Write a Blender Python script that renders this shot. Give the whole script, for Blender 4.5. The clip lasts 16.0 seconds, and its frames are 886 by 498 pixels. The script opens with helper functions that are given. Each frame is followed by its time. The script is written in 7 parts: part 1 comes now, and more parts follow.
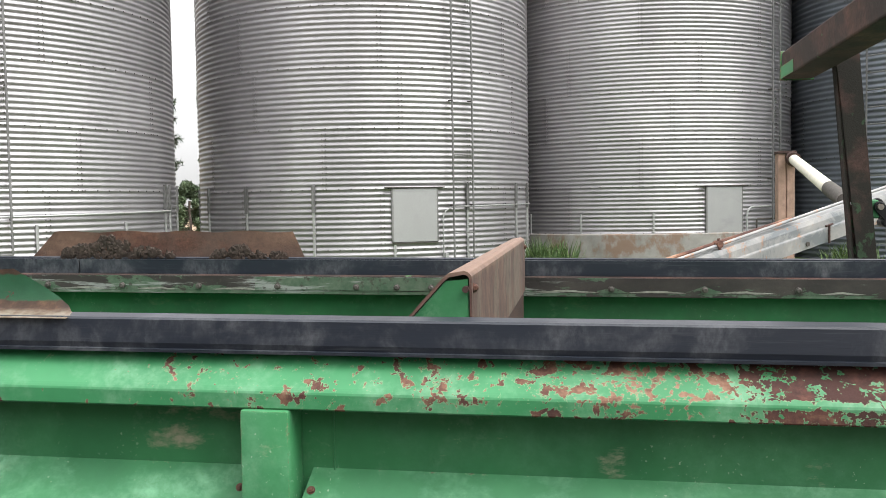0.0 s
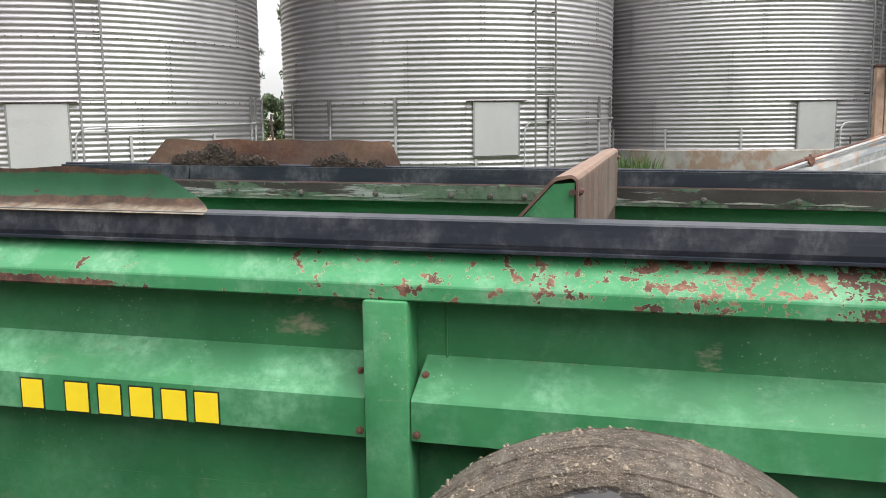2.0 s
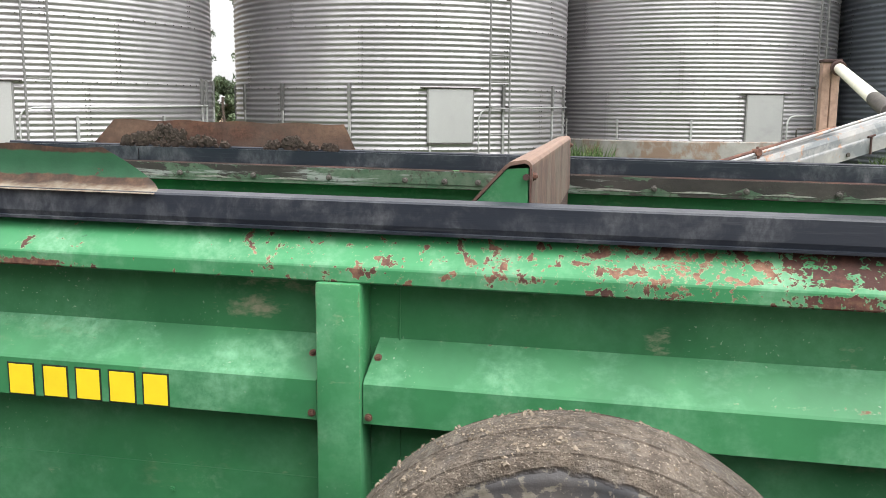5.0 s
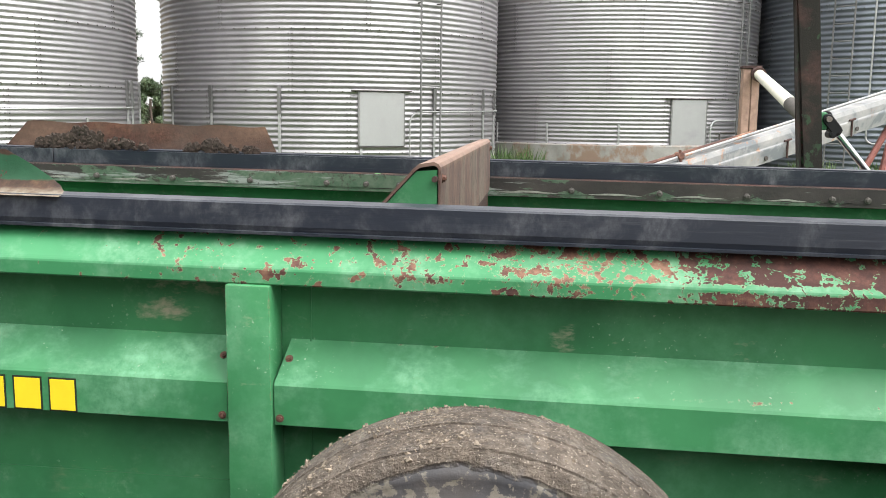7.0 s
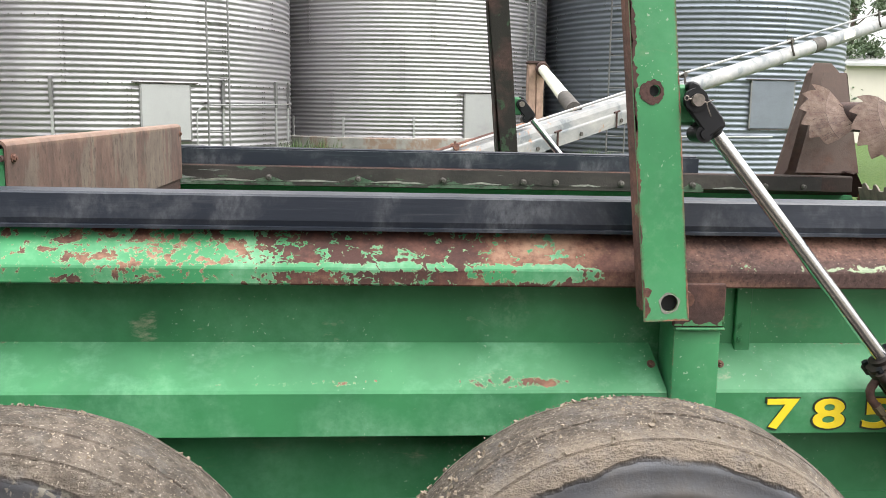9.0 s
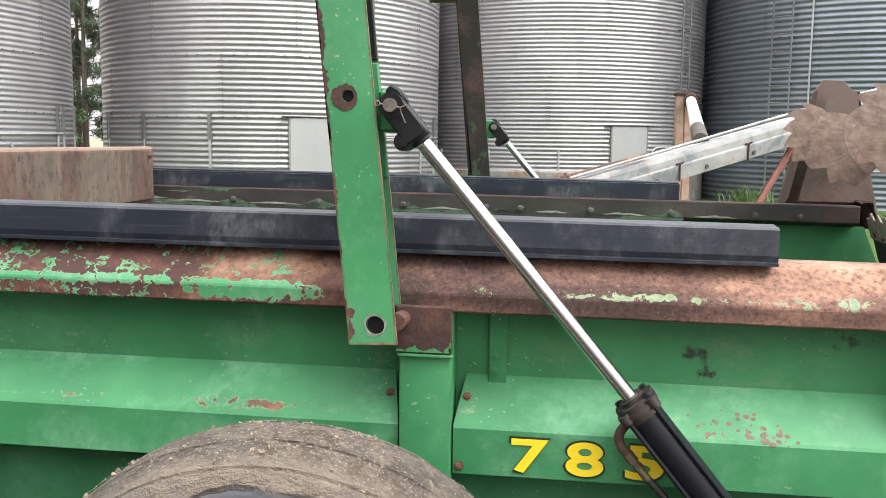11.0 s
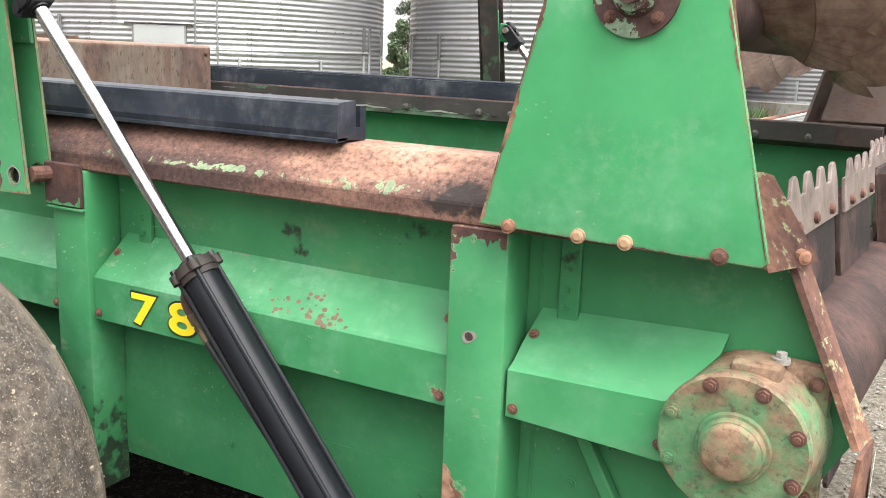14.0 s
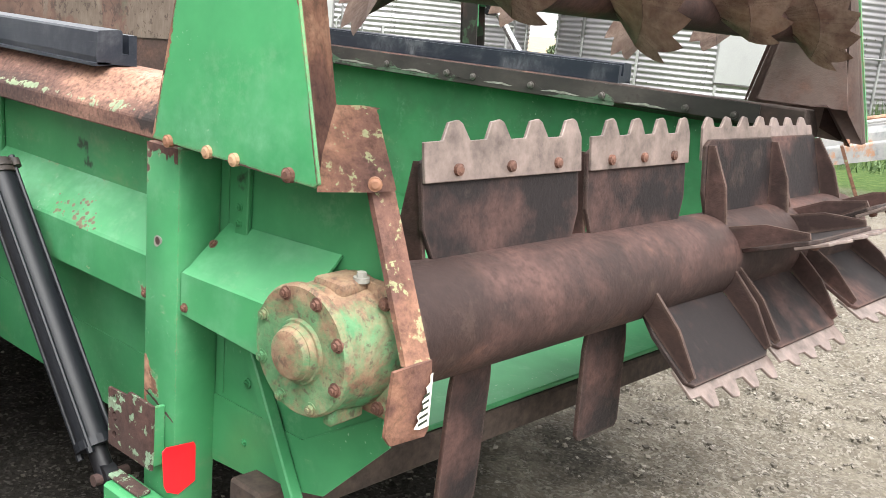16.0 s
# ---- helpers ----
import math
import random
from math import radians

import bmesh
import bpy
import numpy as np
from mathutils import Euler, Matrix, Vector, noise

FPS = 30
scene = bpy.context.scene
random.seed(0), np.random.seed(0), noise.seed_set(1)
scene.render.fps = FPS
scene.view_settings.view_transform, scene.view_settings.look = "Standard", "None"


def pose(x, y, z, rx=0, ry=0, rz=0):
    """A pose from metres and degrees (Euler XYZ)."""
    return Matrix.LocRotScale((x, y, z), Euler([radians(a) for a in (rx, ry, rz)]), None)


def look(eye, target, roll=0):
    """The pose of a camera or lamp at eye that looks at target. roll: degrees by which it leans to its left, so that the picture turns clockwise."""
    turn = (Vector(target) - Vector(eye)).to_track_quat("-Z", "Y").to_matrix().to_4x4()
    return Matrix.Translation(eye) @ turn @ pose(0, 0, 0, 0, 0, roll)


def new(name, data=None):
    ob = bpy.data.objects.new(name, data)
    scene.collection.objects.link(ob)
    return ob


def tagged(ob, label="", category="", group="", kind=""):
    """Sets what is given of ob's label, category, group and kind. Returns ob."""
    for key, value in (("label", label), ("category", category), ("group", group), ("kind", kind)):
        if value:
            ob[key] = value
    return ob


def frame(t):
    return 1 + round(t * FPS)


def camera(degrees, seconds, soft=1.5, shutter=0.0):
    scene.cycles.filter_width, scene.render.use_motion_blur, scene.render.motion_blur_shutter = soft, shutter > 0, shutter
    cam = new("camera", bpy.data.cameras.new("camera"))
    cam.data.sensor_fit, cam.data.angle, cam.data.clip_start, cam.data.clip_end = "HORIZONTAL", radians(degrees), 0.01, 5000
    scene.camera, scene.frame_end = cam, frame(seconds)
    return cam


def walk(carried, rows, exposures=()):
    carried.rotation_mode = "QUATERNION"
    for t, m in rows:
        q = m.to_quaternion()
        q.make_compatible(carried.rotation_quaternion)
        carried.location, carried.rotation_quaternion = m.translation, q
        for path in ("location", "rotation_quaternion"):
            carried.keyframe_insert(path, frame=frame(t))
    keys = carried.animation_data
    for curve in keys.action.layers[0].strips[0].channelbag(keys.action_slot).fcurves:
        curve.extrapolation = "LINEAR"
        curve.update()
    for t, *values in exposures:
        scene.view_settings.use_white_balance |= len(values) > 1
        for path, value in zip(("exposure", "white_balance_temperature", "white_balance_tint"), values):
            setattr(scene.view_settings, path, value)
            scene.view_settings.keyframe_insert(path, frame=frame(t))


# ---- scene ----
cam = camera(52.8, 16.0, soft=0.8, shutter=0.0)
PATH = [
    (0, (0.565, -1.668, 1.546), (0.259, 0.306, 1.445), -1.0),
    (0.5, (0.618, -1.703, 1.539), (0.082, 0.218, 1.384), -0.9),
    (1, (0.588, -1.732, 1.533), (0.037, 0.18, 1.33), -0.9),
    (1.5, (0.545, -1.775, 1.535), (0.037, 0.143, 1.288), -0.9),
    (2, (0.517, -1.796, 1.529), (0.044, 0.126, 1.242), -0.7),
    (2.5, (0.515, -1.802, 1.527), (0.063, 0.121, 1.213), -0.3),
    (3, (0.517, -1.802, 1.529), (0.087, 0.127, 1.219), -0.0),
    (3.5, (0.514, -1.799, 1.527), (0.107, 0.135, 1.222), 0.2),
    (6, (0.519, -1.806, 1.518), (0.202, 0.142, 1.195), 0.6),
    (6.5, (0.533, -1.811, 1.517), (0.262, 0.145, 1.196), 0.7),
    (7, (0.574, -1.822, 1.521), (0.35, 0.141, 1.214), 0.7),
    (7.5, (0.69, -1.85, 1.519), (0.53, 0.12, 1.214), 1.3),
    (8, (0.824, -1.901, 1.512), (0.788, 0.075, 1.202), 1.3),
    (8.5, (0.908, -1.866, 1.499), (0.977, 0.104, 1.162), 0.4),
    (9, (1.067, -1.735, 1.483), (1.243, 0.232, 1.171), 0.8),
    (9.5, (1.324, -1.72, 1.473), (1.471, 0.255, 1.197), 2.1),
    (10, (1.587, -1.742, 1.483), (1.519, 0.233, 1.18), 1.6),
    (10.2, (1.67, -1.717, 1.474), (1.588, 0.265, 1.222), 2.0),
    (12.5, (2.637, -1.545, 1.429), (1.844, 0.268, 1.142), -0.4),
    (13, (2.926, -1.447, 1.407), (2.01, 0.299, 1.07), 1.9),
    (13.5, (3.076, -1.292, 1.359), (2.213, 0.473, 0.986), 2.8),
    (14, (3.293, -1.249, 1.369), (2.368, 0.476, 0.96), 2.1),
    (14.5, (3.546, -1.23, 1.368), (2.52, 0.432, 0.939), 2.4),
    (15, (3.65, -1.094, 1.353), (2.69, 0.595, 0.878), 3.8),
    (15.5, (3.839, -1.011, 1.354), (2.713, 0.591, 0.945), 3.4),
    (16, (4.068, -0.912, 1.361), (2.854, 0.603, 0.88), 5.3),
]
EXPOSURE = [(0, 0.62), (1.5, 0.63), (3, 0.80), (6, 0.86), (8, 0.95), (10, 1.03), (12.5, 0.90), (13.5, 1.10), (14.5, 1.26), (15, 1.18), (16, 1.28)]
walk(cam, [(t, look(eye, target, roll)) for t, eye, target, roll in PATH], EXPOSURE)

# ---- world and light: a bright overcast day ----
world = bpy.data.worlds.new("overcast_sky")
scene.world = world
world.use_nodes = True
wt = world.node_tree
sky = wt.nodes.new("ShaderNodeTexSky")
sky.sky_type = "NISHITA"
sky.sun_disc = False
sky.sun_elevation = radians(56)
sky.sun_rotation = radians(118)
sky.air_density, sky.dust_density, sky.ozone_density = 1.0, 6.0, 1.0
pale = wt.nodes.new("ShaderNodeHueSaturation")
pale.inputs["Saturation"].default_value = 0.10
wt.links.new(sky.outputs[0], pale.inputs["Color"])
cloud = wt.nodes.new("ShaderNodeMix")  # an even layer of cloud over the sky
cloud.data_type = "RGBA"
cloud.inputs[0].default_value = 0.6
up = wt.nodes.new("ShaderNodeSeparateXYZ")  # overcast: brighter overhead than at the horizon
wt.links.new(wt.nodes.new("ShaderNodeTexCoord").outputs["Generated"], up.inputs[0])
dome = wt.nodes.new("ShaderNodeMapRange")
dome.inputs["To Min"].default_value, dome.inputs["To Max"].default_value = 6.0, 25.5
wt.links.new(up.outputs["Z"], dome.inputs["Value"])
wt.links.new(dome.outputs[0], cloud.inputs[7])
wt.links.new(pale.outputs[0], cloud.inputs[6])
wt.links.new(cloud.outputs[2], wt.nodes["Background"].inputs["Color"])
wt.nodes["Background"].inputs["Strength"].default_value = 0.13
sun = new("sun", bpy.data.lights.new("sun", "SUN"))
sun.data.energy, sun.data.angle, sun.data.color = 1.7, radians(35), (1.0, 0.985, 0.96)
sun.matrix_world = look((11, -5, 18), (0, 0, 0))


# ---- materials ----
def nd(nt, kind, **ins):
    n = nt.nodes.new(kind)
    for k, v in ins.items():
        key = k.replace("_", " ")
        s = n.inputs[int(k[1:])] if k[0] == "i" and k[1:].isdigit() else n.inputs[key]
        if isinstance(v, bpy.types.NodeSocket):
            nt.links.new(v, s)
        else:
            s.default_value = v
    return n


class Mat:
    """A node material with short words for the usual nodes."""

    def __init__(self, name, rough=0.6, metal=0.0):
        self.m = bpy.data.materials.new(name)
        self.m.use_nodes = True
        self.t = self.m.node_tree
        self.b = self.t.nodes["Principled BSDF"]
        self.b.inputs["Roughness"].default_value = rough
        self.b.inputs["Metallic"].default_value = metal
        self.geo = self.t.nodes.new("ShaderNodeNewGeometry")
        self.pos = self.geo.outputs["Position"]

    def at(self, sx=1.0, sy=1.0, sz=1.0, coord=None):
        n = self.t.nodes.new("ShaderNodeVectorMath")
        n.operation = "MULTIPLY"
        self.t.links.new(coord or self.pos, n.inputs[0])
        n.inputs[1].default_value = (sx, sy, sz)
        return n.outputs[0]

    def noise(self, scale, detail=4.0, rough=0.6, coord=None, twist=0.0):
        return nd(self.t, "ShaderNodeTexNoise", Vector=coord or self.pos, Scale=scale, Detail=detail, Roughness=rough, Distortion=twist).outputs[0]

    def cells(self, scale, coord=None):
        return nd(self.t, "ShaderNodeTexVoronoi", Vector=coord or self.pos, Scale=scale)

    def ramp(self, fac, *stops):
        n = nd(self.t, "ShaderNodeValToRGB", Fac=fac)
        el = n.color_ramp.elements
        while len(el) < len(stops):
            el.new(0.5)
        for e, (p, c) in zip(el, stops):
            e.position = p
            e.color = (c, c, c, 1) if isinstance(c, (int, float)) else (*c, 1)
        return n.outputs[0]

    def mix(self, fac, a, b):
        n = self.t.nodes.new("ShaderNodeMix")
        n.data_type = "RGBA"
        for i, v in ((0, fac), (6, a), (7, b)):
            if isinstance(v, bpy.types.NodeSocket):
                self.t.links.new(v, n.inputs[i])
            elif i == 0:
                n.inputs[0].default_value = v
            else:
                n.inputs[i].default_value = (*v, 1)
        return n.outputs[2]

    def calc(self, op, a, b=0.0, clamp=False):
        n = self.t.nodes.new("ShaderNodeMath")
        n.operation = op
        n.use_clamp = clamp
        for i, v in ((0, a), (1, b)):
            if isinstance(v, bpy.types.NodeSocket):
                self.t.links.new(v, n.inputs[i])
            else:
                n.inputs[i].default_value = v
        return n.outputs[0]

    def axis(self, i):
        return nd(self.t, "ShaderNodeSeparateXYZ", Vector=self.pos).outputs[i]

    def span(self, v, a, b, lo=0.0, hi=1.0):
        return nd(self.t, "ShaderNodeMapRange", Value=v, From_Min=a, From_Max=b, To_Min=lo, To_Max=hi).outputs[0]

    def random(self):
        return self.t.nodes.new("ShaderNodeObjectInfo").outputs["Random"]

    def bump(self, height, strength=0.3, distance=0.01):
        n = nd(self.t, "ShaderNodeBump", Height=height, Strength=strength, Distance=distance)
        self.t.links.new(n.outputs[0], self.b.inputs["Normal"])

    def done(self, color=None, rough=None, metal=None):
        for v, k in ((color, "Base Color"), (rough, "Roughness"), (metal, "Metallic")):
            if v is None:
                continue
            if isinstance(v, bpy.types.NodeSocket):
                self.t.links.new(v, self.b.inputs[k])
            else:
                self.b.inputs[k].default_value = (*v, 1) if isinstance(v, tuple) else v
        return self.m


def rust_color(M, pale=0.5):
    """Brown rust with tan and orange areas; pale says how much of it is light."""
    a = M.calc("ADD", M.noise(3.4, 9, 0.64, coord=M.at(0.7, 1, 1.2)), M.span(pale, 0.0, 1.0, -0.16, 0.12))
    base = M.ramp(a, (0.40, (0.075, 0.040, 0.034)), (0.51, (0.125, 0.062, 0.045)), (0.57, (0.19, 0.098, 0.064)), (0.68, (0.33, 0.195, 0.13)))
    b = M.noise(60, 5, 0.7)
    speck = M.ramp(b, (0.34, 0.62), (0.5, 1.0), (0.68, 1.3))
    n = nd(M.t, "ShaderNodeHueSaturation", Color=base, Value=speck)
    return n.outputs[0]


def blot(M, spots):
    """Soft ovals (x, z, half width, half height, weight) that say where wear and stains gather."""
    total = None
    for x, z, rx, rz, w in spots:
        u = M.calc("DIVIDE", M.calc("SUBTRACT", M.axis(0), x), rx)
        v = M.calc("DIVIDE", M.calc("SUBTRACT", M.axis(2), z), rz)
        d = M.calc("ADD", M.calc("MULTIPLY", u, u), M.calc("MULTIPLY", v, v))
        k = M.calc("MULTIPLY", M.calc("SUBTRACT", 1.0, d, True), w)
        total = k if total is None else M.calc("ADD", total, k)
    return total


def edge_wear(M, radius=0.010):
    """How far the surface turns over within a few millimetres: 0 on flats, 1 on edges."""
    r = nd(M.t, "ShaderNodeBevel", Radius=radius)
    r.samples = 4
    dot = M.t.nodes.new("ShaderNodeVectorMath")
    dot.operation = "DOT_PRODUCT"
    M.t.links.new(r.outputs[0], dot.inputs[0])
    M.t.links.new(M.geo.outputs["Normal"], dot.inputs[1])
    return M.calc("MULTIPLY", M.calc("SUBTRACT", 1.0, dot.outputs["Value"]), 3.5, True)


def green_paint(name, wear=0.25, fade=0.5, rust_from=None, rough=0.48, dirt=0.0, tone=1.0, spots=(), stains=(), smears=(), edges=0.0, grain=24, pale=0.7, dots=()):
    """Sun-faded green machine paint. wear: how much of it is chipped to rust; rust_from: x range along which bare rust takes over."""
    M = Mat(name)
    big = M.noise(3.2, 5, 0.6)
    streak = M.noise(4.2, 7, 0.62, coord=M.at(1.0, 1.6, 1.1))
    fine = M.noise(60, 3, 0.6)
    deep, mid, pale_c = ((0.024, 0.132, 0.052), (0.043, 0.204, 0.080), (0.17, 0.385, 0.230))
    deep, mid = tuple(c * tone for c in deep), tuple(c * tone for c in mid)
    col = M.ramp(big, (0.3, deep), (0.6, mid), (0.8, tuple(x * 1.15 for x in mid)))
    col = nd(M.t, "ShaderNodeHueSaturation", Color=col, Value=M.span(M.axis(0), 1.7, 2.9, 1.0, 1.22)).outputs[0]  # colour raised towards the rear for the more open light there
    chalk = M.ramp(streak, (0.46, 0.0), (0.70, 1.0))
    chalk = M.calc("MULTIPLY", chalk, M.ramp(M.noise(38, 6, 0.7), (0.35, 0.25), (0.62, 1.0)))
    chalk = M.calc("MULTIPLY", chalk, M.span(M.axis(0), 1.6, 2.7, 1.0, 0.55))  # less faded towards the rear
    col = M.mix(M.calc("MULTIPLY", chalk, fade), col, pale_c)
    # dried splashes in soft clusters, with a few pale flecks
    splash = M.calc("MULTIPLY", M.ramp(M.noise(7.5, 4, 0.6), (0.55, 0.0), (0.68, 1.0)), M.ramp(M.noise(55, 6, 0.72), (0.46, 0.0), (0.62, 0.55)))
    col = M.mix(M.calc("MULTIPLY", splash, 0.32), col, (0.28, 0.38, 0.27))
    flecks = M.calc("MULTIPLY", M.ramp(M.noise(130, 2, 0.5), (0.69, 0.0), (0.72, 1.0)), M.ramp(M.noise(3.5, 3, 0.6), (0.52, 0.0), (0.60, 0.5)))
    col = M.mix(flecks, col, (0.42, 0.47, 0.38))
    smear = M.ramp(M.noise(4.5, 6, 0.7, coord=M.at(0.55, 1, 1.5)), (0.60, 0.0), (0.74, 0.55))
    col = M.mix(M.calc("MULTIPLY", smear, M.ramp(fine, (0.3, 0.2), (0.65, 1.0))), col, (0.22, 0.215, 0.13))
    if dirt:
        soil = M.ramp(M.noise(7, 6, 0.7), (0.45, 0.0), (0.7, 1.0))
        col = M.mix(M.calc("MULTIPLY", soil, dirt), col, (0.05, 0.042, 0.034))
    chip = M.noise(grain, 10, 0.71, twist=0.15)
    lift = M.noise(2.1, 2, 0.5)
    amount = M.calc("ADD", chip, M.calc("MULTIPLY", M.calc("SUBTRACT", lift, 0.5), 0.45))
    if rust_from:
        amount = M.calc("ADD", amount, M.span(M.axis(0), rust_from[0], rust_from[1], rust_from[2], rust_from[3]))
        amount = M.calc("ADD", amount, M.span(M.axis(0), rust_from[1], rust_from[1] + 0.15, 0.0, 0.17))
    if spots:
        amount = M.calc("ADD", amount, blot(M, spots))
    if dots:  # clusters of small round rust spots
        cell = M.cells(88, coord=M.at(0.78, 1, 1))
        size = nd(M.t, "ShaderNodeSeparateColor", Color=cell.outputs["Color"]).outputs[0]
        hit = M.calc("SUBTRACT", M.calc("MULTIPLY", M.calc("MULTIPLY", blot(M, dots), size), 0.66), cell.outputs["Distance"])
        hit = M.calc("ADD", hit, M.calc("MULTIPLY", M.calc("SUBTRACT", M.noise(150, 3, 0.6), 0.5), 0.25))
        spotted = M.ramp(hit, (0.0, 0.0), (0.05, 0.85))
        ring = M.ramp(hit, (-0.0, 0.0), (0.012, 0.5))
    if edges:
        amount = M.calc("ADD", amount, M.calc("MULTIPLY", edge_wear(M), edges))
    if smears:
        dust = M.ramp(M.calc("ADD", M.calc("MULTIPLY", M.calc("ADD", M.noise(13, 9, 0.74, coord=M.at(0.5, 1, 1.3)), -0.09), 1.18), blot(M, smears)), (0.64, 0.0), (0.80, 0.9))
        col = M.mix(M.calc("MULTIPLY", dust, M.ramp(fine, (0.3, 0.35), (0.6, 1.0))), col, (0.33, 0.30, 0.22))
    edge = 0.80 - 0.22 * wear
    mask = M.ramp(amount, (edge, 0.0), (edge + 0.012, 1.0))
    halo = M.ramp(amount, (edge - 0.035, 0.0), (edge - 0.005, 1.0))
    col = M.mix(M.calc("MULTIPLY", halo, 0.45), col, (0.33, 0.42, 0.25))
    col = M.mix(mask, col, rust_color(M, pale))
    if dots:
        col = M.mix(spotted, M.mix(ring, col, (0.22, 0.26, 0.15)), M.ramp(fine, (0.35, (0.060, 0.030, 0.022)), (0.65, (0.16, 0.080, 0.050))))
    if stains:
        black = M.ramp(M.calc("ADD", M.noise(30, 6, 0.65), blot(M, stains)), (0.74, 0.0), (0.86, 0.9))
        col = M.mix(black, col, (0.018, 0.018, 0.014))
    M.b.inputs["Specular IOR Level"].default_value = 0.35
    M.bump(M.calc("ADD", M.calc("MULTIPLY", mask, -0.5), M.calc("MULTIPLY", fine, 0.25)), 0.35, 0.002)
    return M.done(col, M.mix(mask, M.mix(chalk, (rough,) * 3, (rough + 0.2,) * 3), (0.85,) * 3))


def rust(name, pale=0.5, paint=0.0, rough=0.8, dark=0.0, grimy=(0.036, 0.026, 0.024), left_paint=(0.10, 0.23, 0.10), grain=11, worn=0.0):
    M = Mat(name)
    col = rust_color(M, pale)
    if dark:
        grime = M.ramp(M.noise(4, 5, 0.6), (0.38, 0.2), (0.52, 1.0))
        col = M.mix(M.calc("MULTIPLY", grime, dark), col, grimy)
    if paint:
        left = M.ramp(M.noise(grain, 8, 0.66, twist=0.1), (0.70 - 0.2 * paint, 0.0), (0.72 - 0.2 * paint, 1.0))
        col = M.mix(M.calc("MULTIPLY", left, M.ramp(M.noise(55, 4, 0.7), (0.3, 0.45), (0.6, 1.0))), col, left_paint)
    if worn:
        rub = M.ramp(M.calc("ADD", M.calc("MULTIPLY", edge_wear(M, 0.014), 0.35), M.noise(8, 7, 0.68)), (0.58, 0.0), (0.80, worn))
        col = M.mix(rub, col, M.ramp(M.noise(26, 5, 0.65), (0.35, (0.17, 0.10, 0.075)), (0.65, (0.33, 0.24, 0.19))))
    M.b.inputs["Specular IOR Level"].default_value = 0.25
    M.bump(M.calc("ADD", M.noise(120, 4, 0.7), M.calc("MULTIPLY", M.noise(14, 5, 0.65), 2.0 if worn else 0.0)), 0.5, 0.0025)
    return M.done(col, rough)


def casting():
    """Cast iron with thin green paint: rust shows through in soft clouds, tan dust lies over both."""
    M = Mat("rusted_green_casting", 0.75)
    cloud = M.noise(9, 8, 0.68, twist=0.3)
    rusty = M.ramp(M.noise(40, 6, 0.7), (0.34, (0.105, 0.050, 0.034)), (0.52, (0.20, 0.105, 0.066)), (0.70, (0.30, 0.19, 0.12)))
    paint = M.ramp(M.noise(30, 6, 0.7), (0.35, (0.048, 0.145, 0.060)), (0.62, (0.092, 0.205, 0.092)))
    col = M.mix(M.ramp(M.calc("SUBTRACT", cloud, M.span(M.axis(2), 0.90, 0.99, 0.0, 0.07)), (0.455, 0.92), (0.58, 0.0)), paint, rusty)
    bright = M.ramp(M.noise(7, 6, 0.62), (0.62, 0.0), (0.645, 0.9))
    col = M.mix(bright, col, (0.060, 0.245, 0.105))
    dust = M.ramp(M.noise(15, 7, 0.7), (0.50, 0.0), (0.70, 0.45))
    col = M.mix(dust, col, (0.25, 0.225, 0.14))
    col = M.mix(M.ramp(M.noise(70, 4, 0.7), (0.34, 0.7), (0.44, 0.0)), col, (0.06, 0.035, 0.026))
    M.bump(M.calc("ADD", M.noise(110, 4, 0.7), M.calc("MULTIPLY", M.noise(28, 4, 0.6), 1.5)), 0.4, 0.0025)
    return M.done(col)


def strip_steel(name="scraped_strip_steel", green=0.0):
    """Grimy dark steel strip, scraped bright in long streaks, with remains of green towards the front."""
    M = Mat(name, 0.65)
    col = M.ramp(M.noise(9, 7, 0.66, coord=M.at(0.5, 1, 1)), (0.36, (0.014, 0.011, 0.010)), (0.54, (0.028, 0.022, 0.020)), (0.72, (0.050, 0.041, 0.036)))
    ahead = M.span(M.axis(0), 0.2, 1.2, 0.07 + green, -0.08 + green)
    paint = M.ramp(M.calc("ADD", M.noise(6, 8, 0.66, coord=M.at(0.6, 1, 1.6)), ahead), (0.60, 0.0), (0.62, 0.85))
    col = M.mix(paint, col, M.ramp(M.noise(20, 6, 0.7), (0.35, (0.035, 0.085, 0.045)), (0.65, (0.095, 0.135, 0.090))))
    scrape = M.ramp(M.calc("ADD", M.noise(14, 7, 0.7, coord=M.at(0.16, 1, 2.2)), M.calc("SUBTRACT", ahead, green)), (0.60, 0.0), (0.66, 0.9))
    col = M.mix(scrape, col, (0.24, 0.25, 0.24))
    col = M.mix(M.ramp(M.noise(33, 6, 0.7), (0.56, 0.0), (0.64, 0.8)), col, (0.030, 0.022, 0.018))
    M.bump(M.noise(60, 5, 0.7), 0.4, 0.003)
    return M.done(col)


